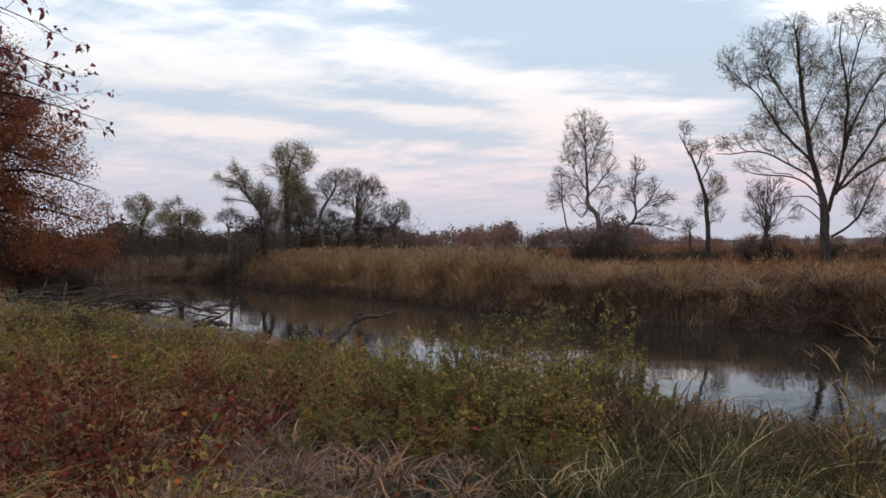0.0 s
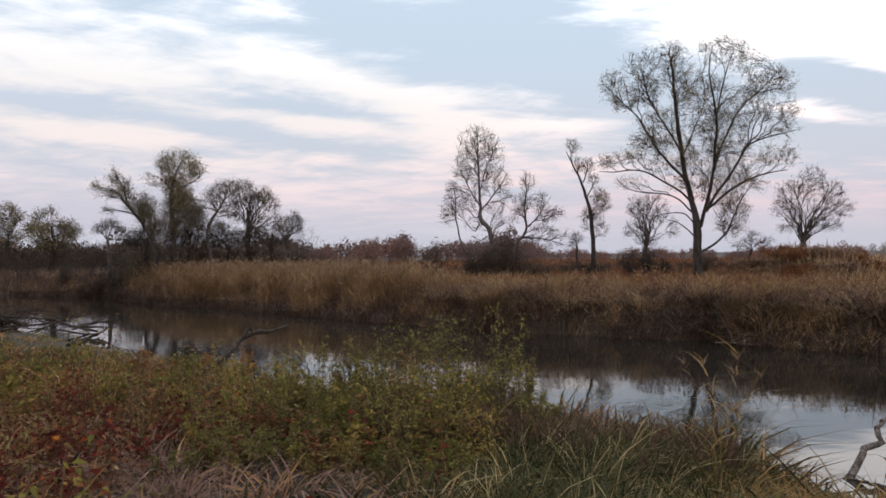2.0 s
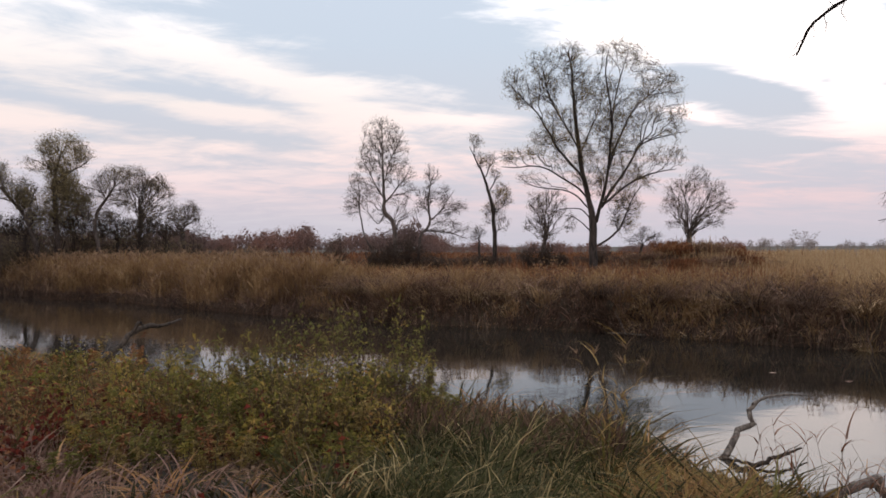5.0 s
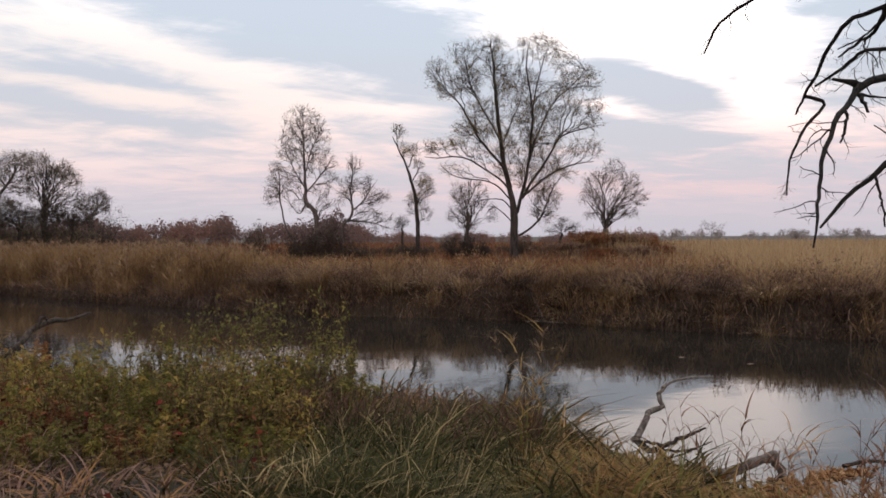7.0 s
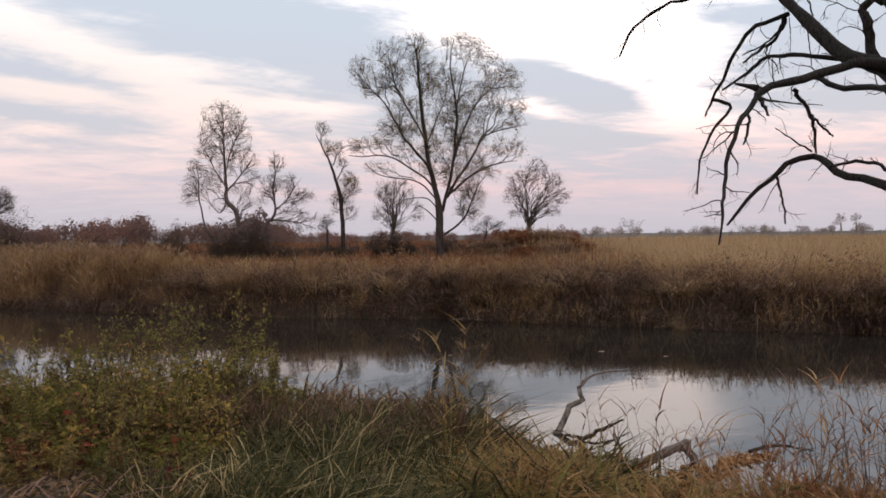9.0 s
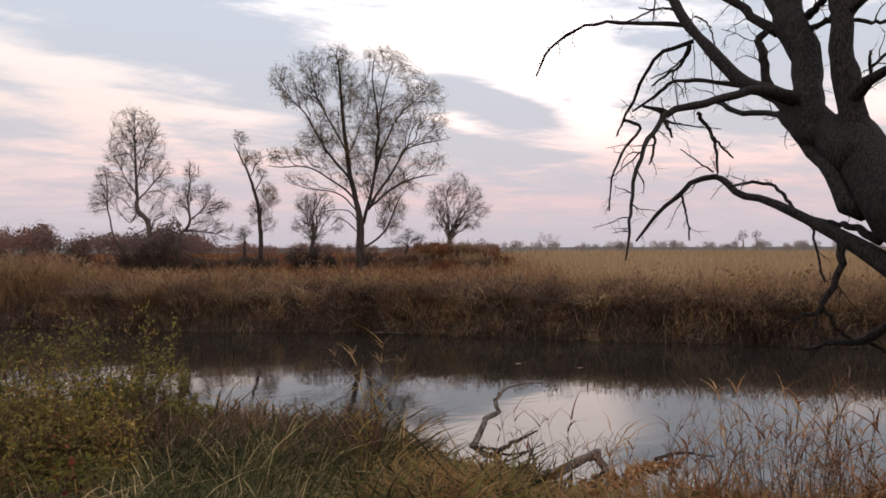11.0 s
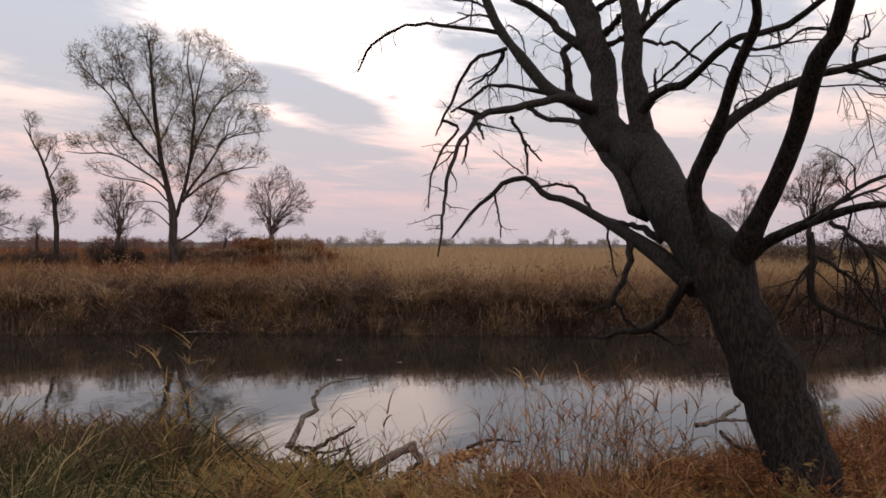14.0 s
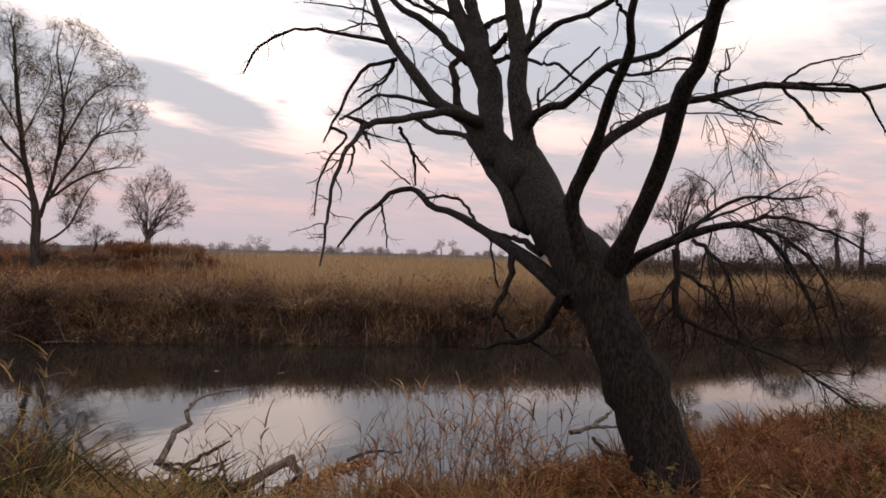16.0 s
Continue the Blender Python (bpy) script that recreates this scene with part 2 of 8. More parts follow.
SAPLING_LEAF = plant("sapling_leaf", [(0.0, (0.085, 0.082, 0.03)), (0.5, (0.165, 0.148, 0.044)), (0.8, (0.28, 0.21, 0.06)), (1.0, (0.38, 0.2, 0.07))], 0.55, patch_scale=1.3)
WILLOW_GREEN = plant("grey_green_leaf", [(0.0, (0.13, 0.103, 0.056)), (0.6, (0.25, 0.195, 0.105)), (1.0, (0.38, 0.29, 0.155))], 0.4, glow=0.45)
WILLOW_GREY = plant("greying_willow_leaf", [(0.0, (0.12, 0.092, 0.052)), (0.6, (0.21, 0.16, 0.09)), (1.0, (0.33, 0.25, 0.14))], 0.3, glow=0.4)
BUSH_LEAF = plant("bush_leaf", [(0.0, (0.035, 0.026, 0.022)), (0.6, (0.075, 0.053, 0.04)), (1.0, (0.13, 0.085, 0.06))], 0.6, patch_scale=0.3)
RUSSET = plant("russet_leaf", [(0.0, (0.09, 0.034, 0.021)), (0.5, (0.215, 0.073, 0.032)), (0.85, (0.31, 0.105, 0.042)), (1.0, (0.38, 0.16, 0.06))], 0.6, patch_scale=0.6, glow=0.4)
OAK_DARK = plant("withered_oak_leaf", [(0.0, (0.10, 0.034, 0.04)), (0.6, (0.19, 0.055, 0.05)), (1.0, (0.30, 0.10, 0.06))], 0.2, glow=0.45)
WOODS = plant("far_woods", [(0.0, (0.13, 0.092, 0.085)), (0.5, (0.17, 0.105, 0.09)), (1.0, (0.25, 0.115, 0.08))], 0.7, patch_scale=0.05)
# the haze of distance is put into this pale grey; no volume makes it
WOODS_HAZE = plant("haze_tinted_woods", [(0.0, (0.20, 0.165, 0.15)), (1.0, (0.34, 0.28, 0.25))], 0.5, patch_scale=0.03)
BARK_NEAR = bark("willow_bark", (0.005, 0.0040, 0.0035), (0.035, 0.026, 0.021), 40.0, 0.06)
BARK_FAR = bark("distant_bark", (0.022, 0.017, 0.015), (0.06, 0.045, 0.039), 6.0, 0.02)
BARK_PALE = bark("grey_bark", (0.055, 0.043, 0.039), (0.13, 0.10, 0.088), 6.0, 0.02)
DRIFT = bark("bleached_driftwood", (0.06, 0.046, 0.038), (0.19, 0.155, 0.13), 18.0, 0.01)
DRIFT_DARK = bark("wet_driftwood", (0.024, 0.017, 0.013), (0.075, 0.055, 0.042), 18.0, 0.01, 0.95)
# bark lightened to imitate distance haze
BARK_HAZE = bark("haze_tinted_bark", (0.16, 0.13, 0.12), (0.24, 0.2, 0.18), 3.0, 0.02)
STALK = bark("plant_stalk", (0.05, 0.032, 0.02), (0.12, 0.075, 0.045), 30.0, 0.002)


def soil_material():
    mat = bpy.data.materials.new("bank_soil")
    mat.use_nodes = True
    n = Net(mat.node_tree)
    bs = mat.node_tree.nodes["Principled BSDF"]
    pos = mat.node_tree.nodes.new("ShaderNodeNewGeometry").outputs["Position"]
    a = n.noise(pos, 0.5, 5.0, 0.6)
    b = n.noise(pos, 9.0, 6.0, 0.7)
    col = n.mix(n.smooth(a, 0.35, 0.65), (0.030, 0.022, 0.015), (0.066, 0.047, 0.029))
    col = n.mix(n.smooth(b, 0.45, 0.75), col, (0.048, 0.040, 0.022))
    n.put(bs.inputs["Base Color"], col)
    bs.inputs["Roughness"].default_value = 0.95
    bu = mat.node_tree.nodes.new("ShaderNodeBump")
    bu.inputs["Distance"].default_value = 0.06
    n.put(bu.inputs["Height"], b)
    n.put(bs.inputs["Normal"], bu.outputs[0])
    return mat


def water_material():
    mat = bpy.data.materials.new("river_water")
    mat.use_nodes = True
    n = Net(mat.node_tree)
    bs = mat.node_tree.nodes["Principled BSDF"]
    pos = mat.node_tree.nodes.new("ShaderNodeNewGeometry").outputs["Position"]
    mp = mat.node_tree.nodes.new("ShaderNodeMapping")
    mp.inputs["Rotation"].default_value = (0, 0, radians(40))
    mp.inputs["Scale"].default_value = (0.45, 1.0, 1.0)
    mat.node_tree.links.new(pos, mp.inputs[0])
    swell = n.noise(mp.outputs[0], 1.3, 3.0, 0.5, 0.4)
    fine = n.noise(mp.outputs[0], 6.0, 3.0, 0.5, 0.3)
    calm = n.smooth(n.noise(pos, 0.22, 2.0, 0.5), 0.35, 0.7)
    hgt = n.m("ADD", n.m("MULTIPLY", swell, 0.6), n.m("MULTIPLY", n.m("MULTIPLY", fine, 0.12), n.m("ADD", calm, 0.25)))
    bu = mat.node_tree.nodes.new("ShaderNodeBump")
    bu.inputs["Strength"].default_value, bu.inputs["Distance"].default_value = 0.3, 0.02
    n.put(bu.inputs["Height"], hgt)
    n.put(bs.inputs["Normal"], bu.outputs[0])
    n.put(bs.inputs["Base Color"], n.mix(n.smooth(swell, 0.3, 0.7), (0.014, 0.0125, 0.010), (0.020, 0.0175, 0.014)))
    bs.inputs["Roughness"].default_value = 0.035
    bs.inputs["IOR"].default_value = 1.65
    return mat


BANK_RUST = plant("dead_bank_herbs", [(0.0, (0.072, 0.043, 0.034)), (0.4, (0.16, 0.098, 0.07)), (0.75, (0.28, 0.175, 0.115)), (1.0, (0.46, 0.32, 0.20))], 0.4, patch_scale=1.1)
SOIL, WATER = soil_material(), water_material()


# ---- mesh building ----
def mesh_object(name, verts, quads=None, tris=None, mat=None, parent=None, label="", smooth=False, kind=""):
    """One mesh object out of arrays of corners and of four- and three-sided faces."""
    me = bpy.data.meshes.new(name)
    q = np.zeros((0, 4), int) if quads is None else np.asarray(quads).reshape(-1, 4)
    t = np.zeros((0, 3), int) if tris is None else np.asarray(tris).reshape(-1, 3)
    loops = np.concatenate([q.ravel(), t.ravel()]).astype(np.int32)
    size = np.concatenate([np.full(len(q), 4), np.full(len(t), 3)]).astype(np.int32)
    start = np.concatenate([[0], np.cumsum(size)[:-1]]).astype(np.int32)
    me.vertices.add(len(verts))
    me.vertices.foreach_set("co", np.asarray(verts, np.float32).ravel())
    me.loops.add(len(loops))
    me.loops.foreach_set("vertex_index", loops)
    me.polygons.add(len(size))
    me.polygons.foreach_set("loop_start", start)
    me.polygons.foreach_set("loop_total", size)
    if smooth:
        me.polygons.foreach_set("use_smooth", np.ones(len(size), bool))
    me.update(calc_edges=True)
    me.validate()
    if mat:
        me.materials.append(mat)
    ob = new(name, me)
    if parent:
        ob.parent = parent
    return tagged(ob, label, kind=kind)


def merge(parts):
    """Joins (verts, quads, tris) triples."""
    vs, qs, ts, k = [], [], [], 0
    for v, q, t in parts:
        vs.append(v)
        if q is not None and len(q):
            qs.append(np.asarray(q) + k)
        if t is not None and len(t):
            ts.append(np.asarray(t) + k)
        k += len(v)
    return np.concatenate(vs), (np.concatenate(qs) if qs else None), (np.concatenate(ts) if ts else None)


def blades(base, height, width, lean, way, curve, seg=3, face=None, rng=np.random):
    """Grass or reed blades: each a tapering strip that leans and bends over towards its way (radians)."""
    n = len(base)
    t = np.linspace(0, 1, seg + 1)[None, :]
    out = (lean[:, None] * t + curve[:, None] * t ** 2) * height[:, None]
    up = height[:, None] * (t - 0.42 * np.minimum(curve, 1.6)[:, None] * t ** 2.4)
    c = np.stack([base[:, 0, None] + np.cos(way)[:, None] * out, base[:, 1, None] + np.sin(way)[:, None] * out, base[:, 2, None] + up], -1)
    face = rng.uniform(0, 2 * np.pi, n) if face is None else face
    side = np.stack([np.cos(face), np.sin(face), np.zeros(n)], -1)
    wd = width[:, None] * 0.5 * np.minimum(1.0, 1.15 - t) ** 0.8
    l, r = c - side[:, None] * wd[..., None], c + side[:, None] * wd[..., None]
    v = np.concatenate([np.stack([l[:, :-1], r[:, :-1]], 2).reshape(n, -1, 3), c[:, -1:]], 1)
    k = 2 * seg + 1
    o = np.arange(n)[:, None] * k
    q = [np.stack([o[:, 0] + 2 * j, o[:, 0] + 2 * j + 1, o[:, 0] + 2 * j + 3, o[:, 0] + 2 * j + 2], -1) for j in range(seg - 1)]
    tr = np.stack([o[:, 0] + 2 * seg - 2, o[:, 0] + 2 * seg - 1, o[:, 0] + 2 * seg], -1)
    return v.reshape(-1, 3), (np.concatenate(q) if q else None), tr


def leaves(pos, way, length, width, rng, droop=0.2, fold=0.25, small=False):
    """Leaves: each two triangles folded a little along the midrib; small and far ones a single triangle."""
    n = len(pos)
    if small:
        d = way / np.maximum(np.linalg.norm(way, axis=1, keepdims=True), 1e-6)
        s = np.cross(d, rng.normal(size=(n, 3)))
        s *= (0.5 * width / np.maximum(np.linalg.norm(s, axis=1), 1e-6))[:, None]
        return np.stack([pos - s, pos + s, pos + d * length[:, None]], 1).reshape(-1, 3), None, np.arange(n * 3).reshape(-1, 3)
    d = way / np.maximum(np.linalg.norm(way, axis=1, keepdims=True), 1e-6)
    r = rng.normal(size=(n, 3))
    s = np.cross(d, r)
    s /= np.maximum(np.linalg.norm(s, axis=1, keepdims=True), 1e-6)
    up = np.cross(s, d)
    tip = pos + d * length[:, None] + np.array([0, 0, -1.0]) * (droop * length)[:, None]
    mid = pos + d * (0.45 * length)[:, None]
    a = mid + s * (0.5 * width)[:, None] + up * (fold * width)[:, None]
    b = mid - s * (0.5 * width)[:, None] + up * (fold * width)[:, None]
    v = np.stack([pos, a, tip, b], 1).reshape(-1, 3)
    o = np.arange(n) * 4
    return v, None, np.concatenate([np.stack([o, o + 1, o + 2], -1), np.stack([o, o + 2, o + 3], -1)])


def tubes(P, R, sides):
    """Round limbs along many polylines at once: P (count, points, 3), R (count, points)."""
    n, k, _ = P.shape
    tan = np.gradient(P, axis=1)
    tan /= np.maximum(np.linalg.norm(tan, axis=2, keepdims=True), 1e-9)
    ref = np.where(np.abs(tan[:, :1, 2:3]) > 0.8, np.array([1.0, 0, 0]), np.array([0, 0, 1.0]))
    a = np.cross(tan, np.broadcast_to(ref, tan.shape))
    a /= np.maximum(np.linalg.norm(a, axis=2, keepdims=True), 1e-9)
    b = np.cross(tan, a)
    th = np.arange(sides) * 2 * np.pi / sides
    ring = P[:, :, None] + R[:, :, None, None] * (np.cos(th)[:, None] * a[:, :, None] + np.sin(th)[:, None] * b[:, :, None])
    v = ring.reshape(-1, 3)
    o = (np.arange(n) * k * sides)[:, None, None] + (np.arange(k - 1) * sides)[None, :, None]
    i = np.arange(sides)[None, None, :]
    j = (i + 1) % sides
    q = np.stack([o + i, o + j, o + j + sides, o + i + sides], -1).reshape(-1, 4)
    tips = (np.arange(n) * k * sides + (k - 1) * sides)
    t = np.concatenate([np.stack([tips, tips + s, tips + s + 1], -1) for s in range(1, sides - 1)]) if sides > 2 else None
    return v, q, t


def resample(pts, rad, k):
    """A smooth curve through a few control points, with k points."""
    p, r = np.asarray(pts, float), np.asarray(rad, float)
    n = len(p)
    e = np.concatenate([[2 * p[0] - p[1]], p, [2 * p[-1] - p[-2]]])
    u = np.linspace(0, n - 1 - 1e-6, k)
    i = u.astype(int)
    f = (u - i)[:, None]
    a, b, c, d = e[i], e[i + 1], e[i + 2], e[i + 3]
    return 0.5 * (2 * b + (c - a) * f + (2 * a - 5 * b + 4 * c - d) * f ** 2 + (3 * b - a - 3 * c + d) * f ** 3), np.interp(u, np.arange(n), r)


def sprout(P, R, per, length, angle, rise, k, rng, start=0.25, jitter=0.25, rmin=0.004, slim=0.6, weight=None):
    """Branches that leave the given ones: per of them on each, of about that length, at that angle, bending up by rise."""
    n, kk, _ = P.shape
    seg = np.linalg.norm(np.diff(P, axis=1), axis=2).sum(1)
    idx = np.repeat(np.arange(n), per if weight is None else np.maximum(1, np.round(per * weight)).astype(int))
    m = len(idx)
    u = (start + (1 - start) * rng.uniform(0, 1, m) ** 0.85) * (kk - 1) * 0.999
    i = u.astype(int)
    f = (u - i)[:, None]
    p0 = P[idx, i] * (1 - f) + P[idx, i + 1] * f
    r0 = R[idx, i] * (1 - f[:, 0]) + R[idx, i + 1] * f[:, 0]
    tan = P[idx, i + 1] - P[idx, i]
    tan /= np.maximum(np.linalg.norm(tan, axis=1, keepdims=True), 1e-9)
    rv = rng.normal(size=(m, 3))
    pr = rv - tan * (rv * tan).sum(1, keepdims=True)
    pr /= np.maximum(np.linalg.norm(pr, axis=1, keepdims=True), 1e-9)
    an = np.radians(angle) * rng.uniform(0.65, 1.3, m)[:, None]
    d = tan * np.cos(an) + pr * np.sin(an)
    ln = length * rng.uniform(0.5, 1.25, m) * (1.1 - 0.55 * u / kk)
    rr = np.maximum(np.minimum(r0 * slim, 0.016 * ln + 0.002), rmin)
    pts = [p0]
    for s in range(k - 1):
        d = d + rng.normal(size=(m, 3)) * jitter / (k - 1) ** 0.5 + np.array([0, 0, rise / (k - 1)])
        d /= np.linalg.norm(d, axis=1, keepdims=True)
        pts.append(pts[-1] + d * (ln / (k - 1))[:, None])
    return np.stack(pts, 1), rr[:, None] * np.linspace(1, 0.35, k)[None, :]


def leaf_crown(P, per, size, rng, spread=0.12, aspect=0.45, droop=0.3, start=0.3, small=False):
    """Leaves along the given twigs."""
    n, k, _ = P.shape
    idx = np.repeat(np.arange(n), per)
    u = (start + (1 - start) * rng.uniform(0, 1, len(idx))) * (k - 1) * 0.999
    i = u.astype(int)
    f = (u - i)[:, None]
    p = P[idx, i] * (1 - f) + P[idx, i + 1] * f + rng.normal(size=(len(idx), 3)) * spread
    d = P[idx, i + 1] - P[idx, i]
    d = d / np.maximum(np.linalg.norm(d, axis=1, keepdims=True), 1e-9) + rng.normal(size=(len(idx), 3)) * 0.9
    ln = size * rng.uniform(0.6, 1.35, len(idx))
    return leaves(p, d, ln, ln * aspect, rng, droop, small=small)


def thing(name, loc, label, category, group="", turn=0.0):
    ob = new(name)
    ob.empty_display_size = 0.3
    ob.matrix_world = pose(*loc, 0, 0, turn)
    return tagged(ob, label, category, group)


# ---- the lie of the land ----
NEAR_EDGE = np.array([(-70, 88), (-33, 51), (-15, 32.5), (-8.9, 24.2), (-5.4, 19.9), (-3.2, 17.3), (-1.6, 14.4), (0.15, 12.9), (2.7, 10.9), (3.8, 10.1), (4.5, 8.9),
                      (5.0, 7.5), (5.3, 6.4), (5.5, 5.3), (5.8, 4.4), (6.9, 3.6), (8.2, 3.3), (9.3, 2.5), (11.0, 1.85), (13.0, 0.95), (15.5, -0.3), (30, -9), (80, -40)], float)
FAR_EDGE = np.array([(-95, 130), (-60, 84), (-38, 63), (-24, 56.3), (-15.5, 50.2), (-9.2, 40.2), (-5.5, 37.2), (-0.9, 30.3), (2.4, 26.3), (5.7, 22.6), (7.9, 21.0), (10.6, 18.9),
                     (13.2, 15.3), (16.5, 11.5), (18.7, 9.0), (23.4, 4.5), (27.3, 2.4), (31, 0.0), (50, -12), (110, -45)], float)


def line_distance(x, y, line):
    best = np.full(x.shape, 1e9)
    for (ax, ay), (bx, by) in zip(line[:-1], line[1:]):
        ux, uy = bx - ax, by - ay
        t = np.clip(((x - ax) * ux + (y - ay) * uy) / (ux * ux + uy * uy), 0, 1)
        best = np.minimum(best, np.hypot(x - ax - t * ux, y - ay - t * uy))
    return best


def inside(x, y, poly):
    r = np.zeros(x.shape, bool)
    for (ax, ay), (bx, by) in zip(poly, np.roll(poly, -1, axis=0)):
        if ay != by:
            r ^= ((ay > y) != (by > y)) & (x < (bx - ax) * (y - ay) / (by - ay) + ax)
    return r


NEAR_LAND = np.concatenate([NEAR_EDGE, [(80, -4000), (-4000, -4000), (-4000, 88)]])
FAR_LAND = np.concatenate([FAR_EDGE, [(4000, -45), (4000, 4000), (-4000, 4000), (-4000, 130)]])


def step(v, lo, hi):
    t = np.clip((v - lo) / (hi - lo), 0, 1)
    return t * t * (3 - 2 * t)


def wavy(x, y, s, seed=0.0):
    return (np.sin(x * s + 1.7 * np.sin(y * s * 0.7 + seed) + seed) + np.sin(y * s * 1.31 + 1.3 * np.sin(x * s * 0.53 + seed * 2)) + 0.6 * np.sin((x + y) * s * 2.3 + seed)) / 2.6


def ground_z(x, y):
    """Height of the ground over the water's level."""
    x, y = np.asarray(x, float), np.asarray(y, float)
    dn, df = line_distance(x, y, NEAR_EDGE), line_distance(x, y, FAR_EDGE)
    near, far = inside(x, y, NEAR_LAND), inside(x, y, FAR_LAND)
    reedy = step(x, 5.5, 2.0)
    zn = 0.02 + 0.16 * step(dn, 0, 0.5) + 0.8 * step(dn, 0.3, 7.5) + 0.05 * wavy(x, y, 1.1) * step(dn, 0.2, 1.5)
    bank_top = 0.85 - 0.15 * reedy
    zf = -0.1 + (bank_top + 0.12) * step(df, 0.0, 0.9 + 1.0 * reedy) + 0.12 * step(df, 1, 5) + 0.07 * wavy(x, y, 0.7, 2.0) * step(df, 0.6, 3)
    zf = zf + 1.45 * np.exp(-((x - 25.8) / 3.6) ** 2 - ((y - 36.0) / 2.6) ** 2)
    zb = -0.08 - 0.9 * step(np.minimum(dn, df), 0, 2.5) - 0.3 * step(df, 0.6, 0.0)
    return np.where(near, zn, np.where(far, zf, zb))


def axis(lo, hi, fine, reach):
    mid = np.arange(lo, hi + fine, fine)
    grow, s = [], fine
    while not grow or grow[-1] < reach:
        s *= 1.22
        grow.append((grow[-1] if grow else 0) + s)
    g = np.array(grow)
    return np.concatenate([mid[0] - g[::-1], mid, mid[-1] + g])


def build_ground():
    xs, ys = axis(-30, 34, 0.4, 3500), axis(-3, 52, 0.4, 3500)
    X, Y = np.meshgrid(xs, ys)
    Z = ground_z(X.ravel(), Y.ravel())
    nx, ny = len(xs), len(ys)
    i = (np.arange(ny - 1)[:, None] * nx + np.arange(nx - 1)[None, :]).ravel()
    tagged(mesh_object("ground", np.stack([X.ravel(), Y.ravel(), Z], -1), np.stack([i, i + 1, i + nx + 1, i + nx], -1), None, SOIL, smooth=True),
           "dark earth of the river banks and the meadow", "ground", kind="structure")
    v = np.array([(-120, -60, 0), (120, -60, 0), (120, 140, 0), (-120, 140, 0)], float)
    tagged(mesh_object("water", v, [(0, 1, 2, 3)], None, WATER), "calm dark river that mirrors the evening sky", "river", kind="structure")


build_ground()


def blob(x, y, cx, cy, rx, ry):
    return np.exp(-((x - cx) / rx) ** 2 - ((y - cy) / ry) ** 2)


def clumps(x, y, size, seed):
    """How far each place is from the heart of its own clump, and a number between 0 and 1 that is the clump's own."""
    gx, gy = np.floor(x / size).astype(int), np.floor(y / size).astype(int)
    best = np.full(x.shape, 9.0)
    high = np.zeros(x.shape)
    for i in (-1, 0, 1):
        for j in (-1, 0, 1):
            cx, cy = gx + i, gy + j
            h1 = np.abs(np.sin(cx * 127.1 + cy * 311.7 + seed) * 43758.5453) % 1
            h2 = np.abs(np.sin(cx * 269.5 + cy * 183.3 + seed) * 43758.5453) % 1
            h3 = np.abs(np.sin(cx * 419.2 + cy * 371.9 + seed) * 43758.5453) % 1
            dd = np.hypot(x / size - cx - h1, y / size - cy - h2)
            high = np.where(dd < best, h3, high)
            best = np.minimum(best, dd)
    return best, high


def relief(x, y):
    """How high the growth of the near bank stands: hummocks about a metre wide, with hollows between them."""
    best, high = clumps(x, y, 0.95, 21)
    b2, h2 = clumps(x, y, 0.42, 5)
    return np.clip((1.35 - 1.2 * best) * (0.45 + 0.85 * high), 0.06, 1.4) * (0.75 + 0.4 * h2)


# ---- trees ----
def fan(count, height, spread, rng, fork=0.4, r0=0.08, bend=0.3):
    """Limbs that rise from one foot and open like a fan, all round."""
    out = []
    for i in range(count):
        a = rng.uniform(0, 2 * math.pi)
        s = spread * rng.uniform(0.25, 1.0)
        hh = height * rng.uniform(0.7, 1.0) * (1.0 - 0.25 * (s / spread) ** 2)
        x, y = math.cos(a) * s, math.sin(a) * s
        out.append(([(0, 0, 0), (x * 0.12, y * 0.12, fork), (x * (0.5 - bend * 0.3), y * (0.5 - bend * 0.3), fork + (hh - fork) * 0.45), (x, y, hh)], [r0, r0 * 0.8, r0 * 0.45, r0 * 0.12]))
    return out


